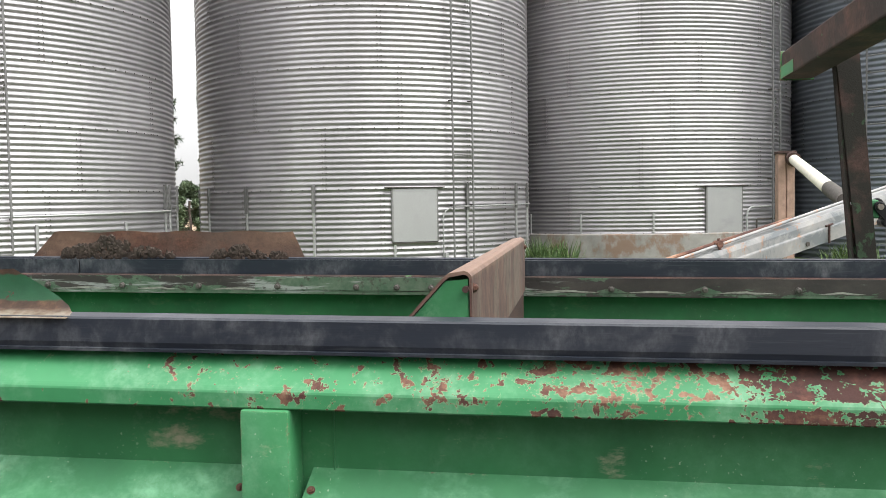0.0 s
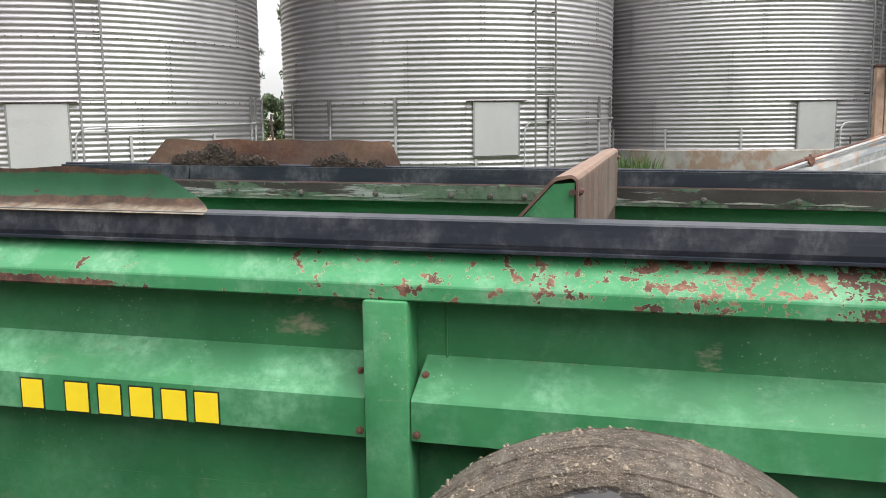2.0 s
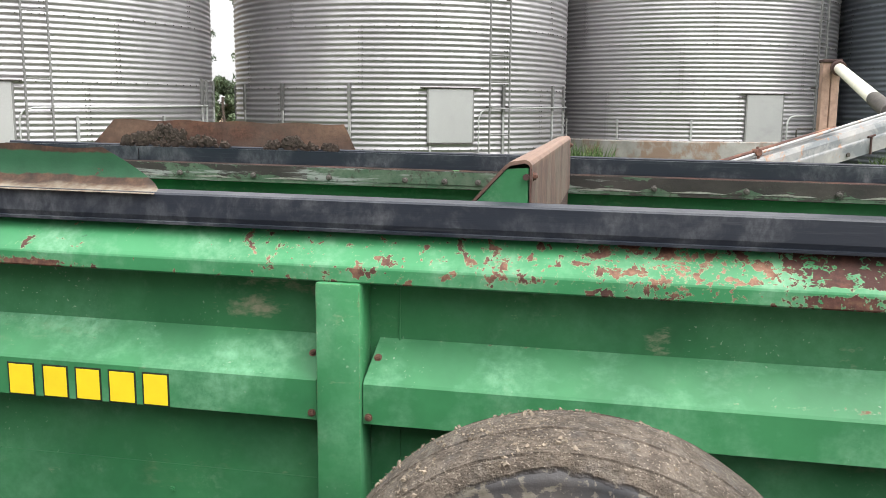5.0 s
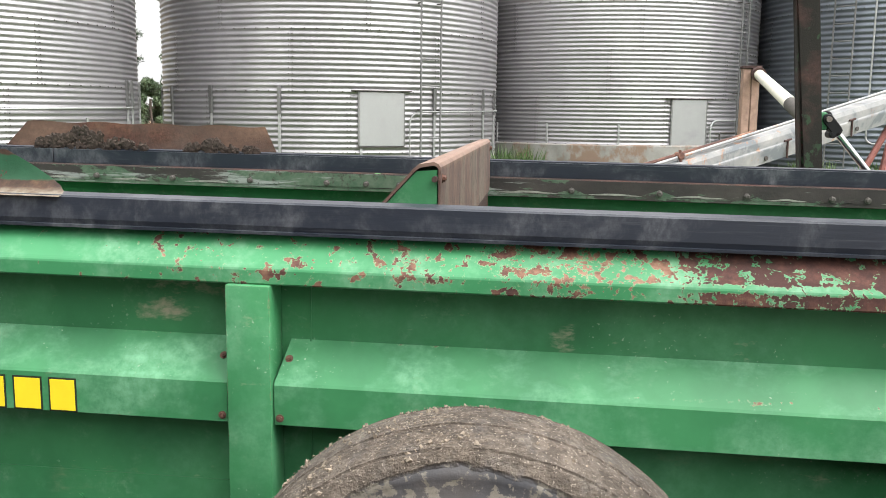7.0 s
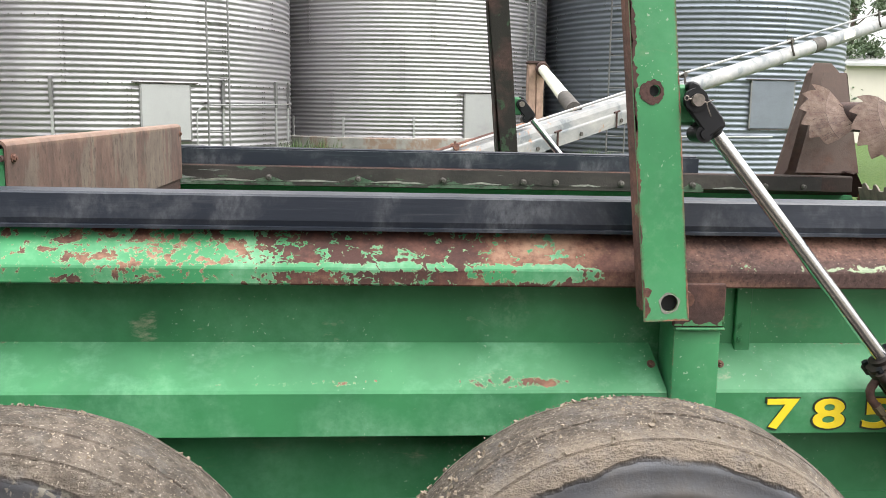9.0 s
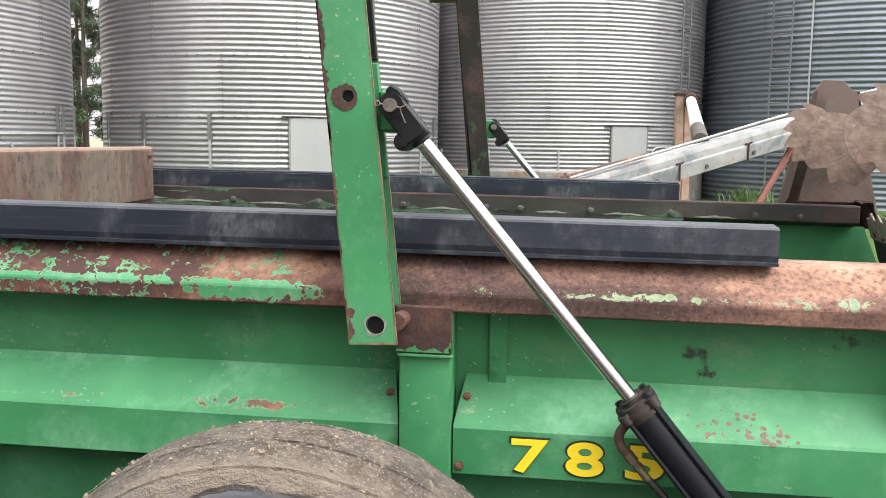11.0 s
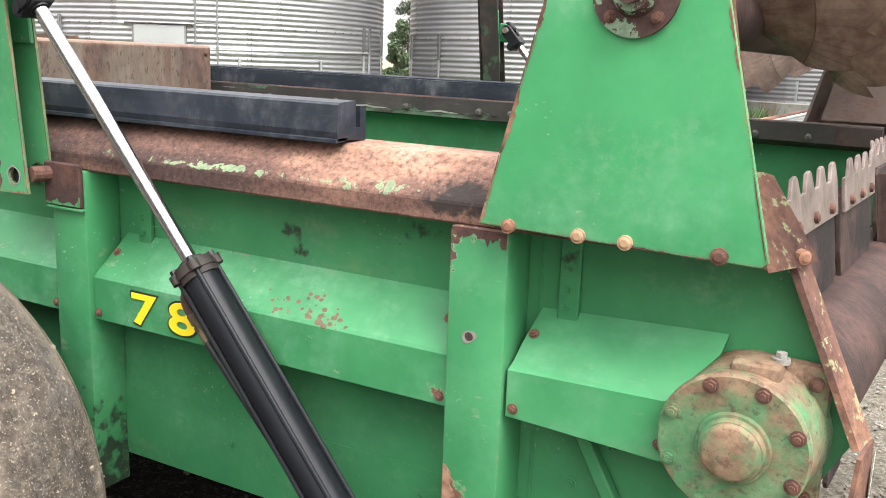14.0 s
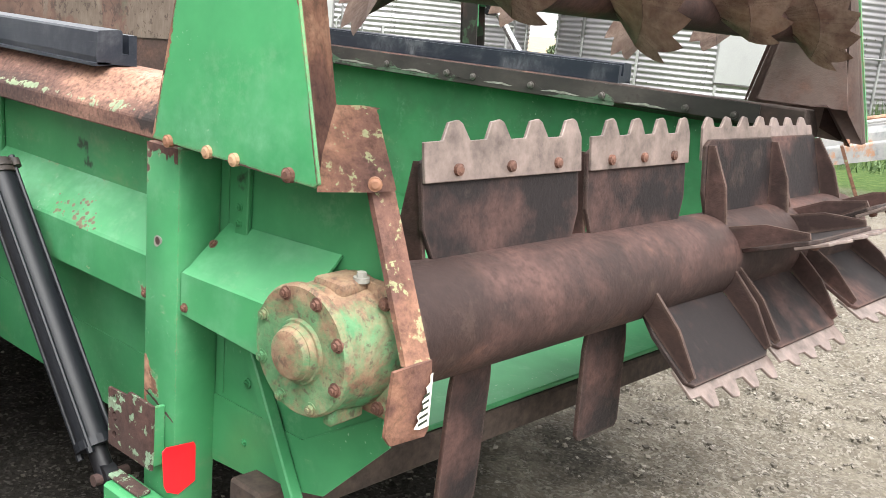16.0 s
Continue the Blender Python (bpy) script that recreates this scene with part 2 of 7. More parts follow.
def rail_paint():
    """The near rail: green paint that chips to red primer and rust towards the rear, then rough bare rust."""
    M = Mat("green_paint_rail")
    x = M.axis(0)
    fine = M.noise(75, 4, 0.65)
    col = M.ramp(M.noise(3.0, 5, 0.6), (0.3, (0.027, 0.160, 0.062)), (0.62, (0.046, 0.226, 0.092)))
    chalk = M.calc("MULTIPLY", M.ramp(M.noise(5.0, 6, 0.62), (0.45, 0.0), (0.68, 0.8)), M.ramp(M.noise(40, 5, 0.7), (0.35, 0.3), (0.62, 1.0)))
    col = M.mix(chalk, col, (0.18, 0.36, 0.225))
    # chips: blobs of a few centimetres with small ones round them, thicker towards the rear
    blob = M.noise(31, 6, 0.62, twist=0.25)
    speck = M.noise(75, 3, 0.6)
    lift = M.noise(4.2, 3, 0.5)
    blob = M.calc("ADD", M.calc("MULTIPLY", M.calc("SUBTRACT", blob, 0.5), 1.28), 0.480)
    amount = M.calc("ADD", M.calc("MAXIMUM", blob, M.calc("SUBTRACT", speck, 0.062)), M.calc("MULTIPLY", M.calc("SUBTRACT", lift, 0.5), 0.42))
    for a, b, v in ((-0.40, 0.10, 0.062), (0.10, 0.60, 0.035), (0.58, 0.74, 0.02), (0.82, 0.92, 0.13), (1.46, 1.62, 0.24)):
        amount = M.calc("ADD", amount, M.span(x, a, b, 0.0, v))
    # paint holds along the fold; the foot of the rail is bare at the front
    amount = M.calc("ADD", amount, blot(M, ((1.10, 1.171, 0.45, 0.011, -0.22), (1.42, 1.156, 0.20, 0.022, -0.24), (1.98, 1.168, 0.26, 0.016, -0.29), (2.20, 1.162, 0.20, 0.012, -0.30), (2.47, 1.163, 0.15, 0.020, -0.32), (-1.50, 1.160, 0.95, 0.027, 0.62), (0.2, 1.163, 1.0, 0.020, 0.02))))
    # thin veins of paint left on the bare stretch
    vein = M.calc("ABSOLUTE", M.calc("SUBTRACT", M.noise(17, 5, 0.6, coord=M.at(0.8, 1, 1.3), twist=0.2), 0.52))
    vein = M.calc("MULTIPLY", M.ramp(vein, (0.008, 1.0), (0.022, 0.0)), M.ramp(M.noise(15, 5, 0.65), (0.52, 0.0), (0.58, 1.0)))
    amount = M.calc("SUBTRACT", amount, M.calc("MULTIPLY", vein, M.span(x, 1.45, 1.62, 0.30, 0.0)))
    edge = 0.655
    bare = M.ramp(amount, (edge, 0.0), (edge + 0.010, 1.0))
    rim = M.ramp(amount, (edge - 0.030, 0.0), (edge - 0.004, 1.0))
    col = M.mix(M.calc("MULTIPLY", rim, 0.5), col, (0.31, 0.36, 0.22))
    # under the chips: dark red primer, salmon rust, and grey where it is bare to the steel
    tone = M.calc("ADD", M.noise(11, 8, 0.70), blot(M, ((0.72, 1.19, 0.16, 0.06, 0.16), (1.43, 1.21, 0.15, 0.05, 0.22), (1.08, 1.20, 0.28, 0.09, -0.15), (0.10, 1.19, 0.85, 0.05, 0.06))))
    primer = M.ramp(tone, (0.38, (0.060, 0.028, 0.024)), (0.50, (0.105, 0.047, 0.036)), (0.58, (0.185, 0.096, 0.064)), (0.72, (0.285, 0.172, 0.118)))
    rough = M.calc("ADD", M.noise(4.2, 10, 0.70, coord=M.at(0.55, 1, 1.3)), blot(M, ((2.47, 1.20, 0.20, 0.07, 0.11), (2.05, 1.15, 0.7, 0.035, -0.13), (2.62, 1.20, 0.14, 0.06, -0.05))))
    crust = M.ramp(rough, (0.36, (0.060, 0.034, 0.029)), (0.46, (0.120, 0.064, 0.049)), (0.54, (0.190, 0.104, 0.076)), (0.64, (0.30, 0.165, 0.113)), (0.78, (0.35, 0.25, 0.19)))
    crust = nd(M.t, "ShaderNodeHueSaturation", Color=crust, Value=M.ramp(M.noise(95, 5, 0.72), (0.34, 0.45), (0.48, 1.0), (0.70, 1.35))).outputs[0]
    crust = M.mix(M.ramp(M.noise(150, 3, 0.6), (0.62, 0.0), (0.72, 0.35)), crust, (0.36, 0.28, 0.22))
    rusty = M.mix(M.span(x, 1.52, 1.70), primer, crust)
    rusty = M.mix(M.ramp(fine, (0.34, 0.35), (0.52, 0.0)), rusty, (0.03, 0.02, 0.018))
    col = M.mix(M.span(x, 1.75, 1.95, 0.0, 0.85), col, M.ramp(fine, (0.35, (0.13, 0.145, 0.085)), (0.6, (0.22, 0.26, 0.15))))
    col = M.mix(bare, col, rusty)
    grime = M.ramp(M.calc("ADD", M.noise(26, 6, 0.65), blot(M, ((2.645, 1.158, 0.10, 0.045, 0.42), (0.6, 1.222, 2.2, 0.008, 0.14)))), (0.72, 0.0), (0.86, 0.9))
    col = M.mix(grime, col, (0.020, 0.017, 0.016))
    M.b.inputs["Specular IOR Level"].default_value = 0.35
    M.bump(M.calc("ADD", M.calc("MULTIPLY", bare, -0.6), M.calc("MULTIPLY", M.calc("MULTIPLY", M.noise(95, 5, 0.72), bare), 0.8)), 0.5, 0.003)
    return M.done(col, M.mix(bare, (0.45,) * 3, (0.88,) * 3))


RIB_CHIPS = ((2.36, 0.872, 0.02, 0.014, 0.24), (2.41, 0.822, 0.018, 0.014, 0.24), (2.615, 0.829, 0.03, 0.02, 0.26), (1.36, 0.928, 0.15, 0.014, 0.245), (1.44, 0.926, 0.06, 0.013, 0.14), (0.95, 0.931, 0.35, 0.007, 0.19), (0.55, 0.905, 0.03, 0.02, 0.1), (-1.2, 0.93, 0.3, 0.02, 0.06))
PANEL_STAINS = ((2.257, 1.049, 0.045, 0.025, 0.38), (2.276, 1.015, 0.025, 0.03, 0.36), (2.50, 1.09, 0.16, 0.05, 0.19), (2.815, 1.07, 0.03, 0.05, 0.34))
PANEL_SMEARS = ((-0.30, 1.06, 0.16, 0.035, 0.27), (-0.20, 1.12, 0.22, 0.035, 0.20), (0.62, 1.03, 0.05, 0.05, 0.2), (1.0, 1.02, 0.05, 0.04, 0.12))
POST_CHIPS = ((2.69, 1.125, 0.09, 0.045, 0.36), (2.64, 1.07, 0.03, 0.06, 0.26), (2.66, 0.655, 0.06, 0.07, 0.26), (2.68, 0.939, 0.012, 0.012, 0.3), (2.70, 1.02, 0.02, 0.02, 0.2))
# tone below 1 paints the shade under the rail into the panels
GREEN = green_paint("green_paint", 0.10, 0.28, tone=0.88, stains=PANEL_STAINS, smears=PANEL_SMEARS)
GREEN_RIB = green_paint("green_paint_rib", 0.24, 1.0, grain=60, pale=0.5, dots=((2.31, 0.925, 0.13, 0.036, 1.0), (2.40, 0.905, 0.06, 0.016, 1.0)), spots=RIB_CHIPS, smears=((1.33, 0.945, 0.06, 0.03, 0.15), (2.1, 0.985, 0.5, 0.03, 0.08)), edges=0.10)
GREEN_POST = green_paint("green_paint_post", 0.24, 0.55, spots=POST_CHIPS, stains=((1.73, 0.46, 0.15, 0.26, 0.42),), smears=((1.72, 0.60, 0.2, 0.2, 0.10),), edges=0.24)
# raised tone and fade also carry the plate's sheen in the colour
GREEN_PLATE = green_paint("green_paint_plate", 0.04, 1.5, rough=0.34, tone=1.24, edges=0.6)
GREEN_RAIL = rail_paint()
GREEN_ARM = green_paint("green_paint_arm", 0.25, 0.25, tone=1.1, edges=0.5)
# soiled inner walls; the low tone puts the box's inner shade into the paint
GREEN_INSIDE_SHADED = green_paint("green_paint_inside_shaded", 0.06, 0.10, dirt=0.22, tone=0.72)
STRIP_STEEL = strip_steel()
GREEN_LINER = strip_steel("scraped_green_strip", 0.16)
RUST = rust("rusted_steel", 0.55, 0.10)
RUST_PALE = rust("pale_rusted_steel", 0.95, 0.6, grain=30, left_paint=(0.24, 0.26, 0.14))
RUST_FLAP = rust("dull_rusted_sheet", 0.75, 0.0, dark=0.55, grimy=(0.16, 0.122, 0.098))
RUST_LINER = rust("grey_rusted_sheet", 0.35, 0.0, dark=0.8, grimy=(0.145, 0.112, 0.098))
RUST_DARK = rust("dark_rusted_steel", 0.15, 0.0, dark=0.6)
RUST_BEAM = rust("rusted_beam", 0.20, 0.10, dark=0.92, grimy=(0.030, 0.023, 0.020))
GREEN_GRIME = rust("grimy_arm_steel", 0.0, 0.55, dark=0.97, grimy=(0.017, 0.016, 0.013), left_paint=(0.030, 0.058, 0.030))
RUST_BLADE = rust("worn_blade_steel", 0.0, 0.0, rough=0.72, dark=0.96, grimy=(0.0095, 0.0075, 0.0078), worn=0.22)
RUST_DRUM = rust("rusted_drum", 0.05, 0.0, rough=0.72, dark=0.85, grimy=(0.020, 0.0122, 0.0108), worn=0.26)
RUST_UPPER = rust("rusted_flighting", 0.6, 0.0, rough=0.55, dark=0.7, grimy=(0.075, 0.054, 0.050), worn=0.8)
RUST_GEAR = casting()
RUST_PATCHY = rust("rust_with_paint_scraps", 0.2, 0.75, dark=0.5, grain=26, left_paint=(0.20, 0.30, 0.20))


def pusher_rust():
    """Scraped sheet: grey-tan film in upright bands over red-brown rust, pitted, a trace of green."""
    M = Mat("streaked_rust", 0.82)
    band = M.noise(4.6, 4, 0.55, coord=M.at(0.3, 1.5, 0.22), twist=0.5)
    blotch = M.noise(9, 8, 0.66, coord=M.at(1, 1, 0.7))
    run = M.noise(38, 6, 0.7, coord=M.at(1.0, 1.0, 0.16))
    film = M.ramp(M.calc("ADD", M.calc("MULTIPLY", run, 0.5), M.calc("MULTIPLY", blotch, 0.5)), (0.34, (0.070, 0.047, 0.037)), (0.50, (0.112, 0.080, 0.063)), (0.68, (0.165, 0.125, 0.100)))
    red = M.ramp(blotch, (0.36, (0.042, 0.022, 0.018)), (0.52, (0.090, 0.044, 0.034)), (0.70, (0.15, 0.090, 0.068)))
    col = M.mix(M.ramp(M.calc("ADD", band, M.calc("MULTIPLY", M.calc("SUBTRACT", blotch, 0.5), 0.55)), (0.455, 0.0), (0.50, 0.85)), film, red)
    col = M.mix(M.ramp(M.noise(48, 6, 0.7, coord=M.at(1, 1, 0.5)), (0.555, 0.0), (0.60, 0.8)), col, (0.045, 0.026, 0.021))
    col = M.mix(M.ramp(M.noise(6.5, 7, 0.68, coord=M.at(1, 1, 0.6)), (0.64, 0.0), (0.70, 0.45)), col, (0.085, 0.095, 0.065))
    worn = M.span(M.calc("ADD", M.axis(2), M.calc("MULTIPLY", M.calc("SUBTRACT", blotch, 0.5), 0.03)), 1.384, 1.400)
    col = M.mix(M.calc("MULTIPLY", worn, 0.6), col, (0.24, 0.155, 0.115))
    M.bump(M.calc("ADD", run, blotch), 0.45, 0.003)
    return M.done(col)


PUSHER = pusher_rust()


def board_plastic():
    M = Mat("black_plastic", 0.5)
    smudge = M.ramp(M.noise(3.4, 6, 0.68, coord=M.at(1.3, 1, 1.6), twist=0.5), (0.47, 0.0), (0.66, 1.0))
    smudge = M.calc("MULTIPLY", smudge, M.ramp(M.noise(42, 5, 0.72, coord=M.at(1.0, 1, 0.55)), (0.38, 0.05), (0.66, 1.0)))
    scratch = M.ramp(M.noise(60, 4, 0.7, coord=M.at(0.05, 1, 1.6)), (0.60, 0.0), (0.72, 0.5))
    film = M.ramp(M.noise(1.6, 4, 0.6), (0.35, 0.0), (0.65, 0.35))
    col = M.mix(film, (0.013, 0.0165, 0.025), (0.025, 0.030, 0.041))
    col = M.mix(M.calc("MAXIMUM", M.calc("MULTIPLY", smudge, 0.62), M.calc("MULTIPLY", scratch, 0.4)), col, (0.15, 0.155, 0.165))
    M.b.inputs["Specular IOR Level"].default_value = 0.38
    M.bump(M.calc("ADD", M.noise(26, 5, 0.65, coord=M.at(0.10, 1, 1)), M.calc("MULTIPLY", M.noise(9, 3, 0.6), 0.6)), 0.32, 0.004)
    return M.done(col, M.mix(smudge, (0.40,) * 3, (0.72,) * 3))


BOARD = board_plastic()


def plain(name, color, rough=0.5, metal=0.0, vary=0.25, scale=12):
    M = Mat(name, rough, metal)
    n = M.noise(scale, 5, 0.65)
    col = M.ramp(n, (0.3, tuple(c * (1 - vary) for c in color)), (0.7, tuple(min(1, c * (1 + vary)) for c in color)))
    M.bump(M.noise(scale * 9, 3, 0.6), 0.12, 0.002)
    return M.done(col)


BLACK_PAINT = plain("black_enamel", (0.0075, 0.0085, 0.011), 0.46)
BLACK_PAINT.node_tree.nodes["Principled BSDF"].inputs["Specular IOR Level"].default_value = 0.28
PIN_STEEL = plain("dull_pin_steel", (0.17, 0.145, 0.125), 0.5, 0.4, 0.4, 60)
GREASE_BROWN = plain("greasy_brown_iron", (0.019, 0.013, 0.010), 0.7, 0.0, 0.7, 30)
BLACK_GREASE = plain("greasy_black_iron", (0.006, 0.006, 0.0075), 0.5, 0.0, 0.6)
BLACK_GREASE.node_tree.nodes["Principled BSDF"].inputs["Specular IOR Level"].default_value = 0.3
CHROME = plain("chrome_rod", (0.62, 0.62, 0.63), 0.22, 1.0, 0.06)
HOSE = plain("rubber_hose", (0.015, 0.015, 0.016), 0.5)
BRASS = plain("tarnished_brass", (0.13, 0.105, 0.065), 0.55, 0.5, 0.5, 40)
BOLT_TAN = plain("primed_bolt", (0.33, 0.205, 0.12), 0.75)
BOLT_BROWN = plain("brown_bolt", (0.20, 0.095, 0.055), 0.8, 0.0, 0.4, 40)
BOLT_RUST = plain("rusty_bolt", (0.10, 0.045, 0.03), 0.8, 0.0, 0.5, 40)
YELLOW = plain("yellow_decal", (0.80, 0.60, 0.02), 0.45, 0.0, 0.06)
INK = plain("black_decal_edge", (0.012, 0.02, 0.012), 0.5)
WHITE_DECAL = plain("white_decal", (0.72, 0.70, 0.60), 0.5, 0.0, 0.12)
RED_TAPE = plain("red_reflector", (0.75, 0.012, 0.02), 0.35, 0.0, 0.05)
RIM_YELLOW = plain("yellow_rim_paint", (0.62, 0.40, 0.02), 0.5, 0.0, 0.3)
TOOTH = plain("worn_tooth_steel", (0.17, 0.13, 0.115), 0.5, 0.3, 0.5, 20)
WORN = plain("worn_bare_edge", (0.22, 0.215, 0.19), 0.6, 0.1, 0.4, 30)
MUD = plain("dried_manure", (0.035, 0.024, 0.018), 0.95, 0.0, 0.6, 40)
PVC = plain("weathered_pvc", (0.74, 0.71, 0.60), 0.5, 0.0, 0.1, 5)
ORANGE_STEEL = plain("faded_orange_steel", (0.33, 0.215, 0.165), 0.75, 0.0, 0.3, 6)
RED_STEEL = plain("faded_red_steel", (0.17, 0.055, 0.042), 0.7, 0.0, 0.35, 8)
CREAM = plain("cream_cladding", (0.58, 0.54, 0.47), 0.7, 0.0, 0.05, 1)
BARK = plain("bark", (0.07, 0.055, 0.045), 0.95, 0.0, 0.4, 6)


def stained_concrete():
    M = Mat("stained_concrete", 0.9)
    col = M.ramp(M.noise(2.5, 6, 0.6), (0.3, (0.20, 0.195, 0.18)), (0.7, (0.33, 0.32, 0.295)))
    stain = M.ramp(M.noise(1.9, 7, 0.68, coord=M.at(1, 1, 0.8)), (0.50, 0.0), (0.60, 0.85))
    M.bump(M.noise(30, 5, 0.7), 0.3, 0.01)
    return M.done(M.mix(stain, col, (0.20, 0.125, 0.085)))


CONCRETE = stained_concrete()


def leaf_mat(name, a, b):
    M = Mat(name, 0.6)
    r = M.geo.outputs["Random Per Island"]
    return M.done(M.ramp(r, (0.0, a), (1.0, b)))


LEAF = leaf_mat("leaves", (0.040, 0.070, 0.030), (0.095, 0.135, 0.065))
NEEDLE = leaf_mat("needles", (0.014, 0.032, 0.014), (0.045, 0.075, 0.03))
GRASS = leaf_mat("grass_blades", (0.035, 0.075, 0.02), (0.10, 0.155, 0.045))


def tyre_rubber():
    M = Mat("muddy_rubber", 0.75)
    rad = M.noise(9, 6, 0.65)
    grit = M.noise(150, 4, 0.75)
    # mud lies on the tread and shoulder: told by the distance from the wheel's axle
    coord = M.t.nodes.new("ShaderNodeTexCoord").outputs["Object"]
    sp = nd(M.t, "ShaderNodeSeparateXYZ", Vector=coord)
    r2 = M.calc("SQRT", M.calc("ADD", M.calc("MULTIPLY", sp.outputs[0], sp.outputs[0]), M.calc("MULTIPLY", sp.outputs[2], sp.outputs[2])))
    at_edge = M.calc("ADD", r2, M.calc("MULTIPLY", M.calc("SUBTRACT", M.noise(7, 6, 0.6), 0.5), 0.05))
    mud = M.ramp(at_edge, (0.428, 0.0), (0.434, 1.0))
    mud = M.calc("MULTIPLY", mud, M.ramp(M.noise(22, 5, 0.65), (0.30, 0.65), (0.5, 1.0)))
    flake = M.ramp(M.calc("ADD", M.noise(42, 6, 0.66, twist=0.3), M.calc("ADD", M.calc("MULTIPLY", M.calc("SUBTRACT", M.noise(3.0, 2, 0.5), 0.5), 0.5), M.span(M.axis(0), 0.9, 1.1, 0.05, -0.10))), (0.53, 0.0), (0.57, 0.8))
    film = M.calc("MULTIPLY", M.ramp(M.noise(5, 7, 0.65), (0.36, 0.08), (0.64, 0.75)), M.span(M.axis(0), 0.9, 1.1, 0.55, 0.75))
    rubber = M.ramp(rad, (0.3, (0.026, 0.027, 0.032)), (0.7, (0.060, 0.062, 0.071)))
    rubber = M.mix(film, rubber, (0.125, 0.105, 0.086))
    band = M.ramp(M.calc("ADD", r2, M.calc("MULTIPLY", M.calc("SUBTRACT", M.noise(9, 5, 0.6), 0.5), 0.05)), (0.372, 0.0), (0.392, 0.8))
    rubber = M.mix(M.calc("MULTIPLY", M.calc("MULTIPLY", band, M.ramp(M.noise(13, 7, 0.7), (0.36, 0.25), (0.58, 1.0))), M.span(M.axis(0), 0.9, 1.1, 0.0, 1.0)), rubber, (0.070, 0.073, 0.084))
    rubber = M.mix(flake, rubber, M.ramp(M.noise(60, 5, 0.7), (0.35, (0.135, 0.118, 0.092)), (0.62, (0.215, 0.195, 0.158))))
    soil = M.ramp(grit, (0.28, (0.040, 0.031, 0.024)), (0.5, (0.108, 0.084, 0.062)), (0.72, (0.225, 0.182, 0.138)))
    straw = M.noise(95, 4, 0.7, coord=M.at(0.35, 1.3, 1.0))
    soil = M.mix(M.ramp(straw, (0.36, 0.8), (0.46, 0.0)), soil, (0.030, 0.023, 0.018))
    soil = M.mix(M.ramp(straw, (0.60, 0.0), (0.68, 0.55)), soil, (0.24, 0.195, 0.145))
    wash = M.ramp(M.noise(6, 5, 0.65), (0.35, 0.0), (0.65, 0.5))
    soil = M.mix(wash, soil, (0.10, 0.088, 0.076))
    chunk = M.ramp(M.noise(4.5, 6, 0.6), (0.40, 0.25), (0.52, 1.0))
    worn = M.ramp(M.noise(16, 6, 0.65), (0.35, (0.082, 0.066, 0.052)), (0.6, (0.135, 0.109, 0.086)))
    soil = M.mix(chunk, worn, soil)
    lump = M.noise(34, 5, 0.7)
    soil = M.mix(M.ramp(lump, (0.44, 0.75), (0.56, 0.0)), soil, (0.045, 0.034, 0.026))
    soil = M.mix(M.ramp(M.noise(210, 2, 0.5), (0.62, 0.0), (0.67, 0.6)), soil, (0.36, 0.31, 0.25))
    cake = M.ramp(M.noise(11, 5, 0.6), (0.35, (0.17, 0.138, 0.108)), (0.65, (0.215, 0.172, 0.132)))
    caked = M.ramp(M.calc("ADD", r2, M.calc("MULTIPLY", M.calc("SUBTRACT", M.noise(14, 5, 0.6), 0.5), 0.03)), (0.460, 0.75), (0.474, 0.0))
    soil = M.mix(M.calc("MULTIPLY", caked, M.span(M.axis(0), 0.9, 1.1, 0.15, 1.0)), soil, cake)
    M.bump(M.calc("MULTIPLY", M.calc("ADD", M.calc("ADD", grit, straw), M.calc("MULTIPLY", lump, 1.8)), M.calc("MULTIPLY", M.calc("ADD", mud, 0.10), M.calc("ADD", chunk, 0.15))), 0.8, 0.007)
    return M.done(M.mix(mud, rubber, soil), M.mix(mud, (0.42,) * 3, (0.95,) * 3))


TYRE = tyre_rubber()


def galvanized(name, tone=(0.385, 0.374, 0.386), rough=0.47, metal=0.7, stain=0.10):
    M = Mat(name, rough, metal)
    rnd = M.random()
    drip = M.noise(0.7, 5, 0.6, coord=M.at(1.0, 1.0, 0.35))
    fleck = M.noise(55, 2, 0.5)
    col = M.ramp(drip, (0.35, tuple(c * (1 - stain) for c in tone)), (0.65, tone))
    shade = M.calc("MULTIPLY", M.span(rnd, 0.0, 1.0, 0.86, 1.07), M.span(fleck, 0.3, 0.7, 0.95, 1.05))
    col = M.mix(M.ramp(M.noise(1.1, 7, 0.68, coord=M.at(1.0, 1.0, 2.2)), (0.54, 0.0), (0.74, 0.4)), col, tuple(c * k for c, k in zip(tone, (0.62, 0.585, 0.62))))
    h = nd(M.t, "ShaderNodeHueSaturation", Color=col, Value=shade).outputs[0]
    return M.done(h, M.span(M.noise(1.3, 3, 0.6), 0.3, 0.7, rough - 0.04, rough + 0.06))


GALV = galvanized("galvanized_steel", stain=0.2)
# darker blue-grey skin with the fourth bin's shade held in its tone
GALV_BLUE_SHADED = galvanized("blue_grey_shaded_galvanized", (0.195, 0.218, 0.248), 0.5, 0.7, 0.18)
GALV_DOOR = galvanized("dull_galvanized_door", (0.43, 0.435, 0.43), 0.55, 0.5, 0.12)
GALV_POST = galvanized("dull_galvanized_post", (0.27, 0.27, 0.265), 0.6, 0.6, 0.4)
DARK_STEEL = plain("dark_weathered_steel", (0.07, 0.062, 0.055), 0.7, 0.2, 0.4)


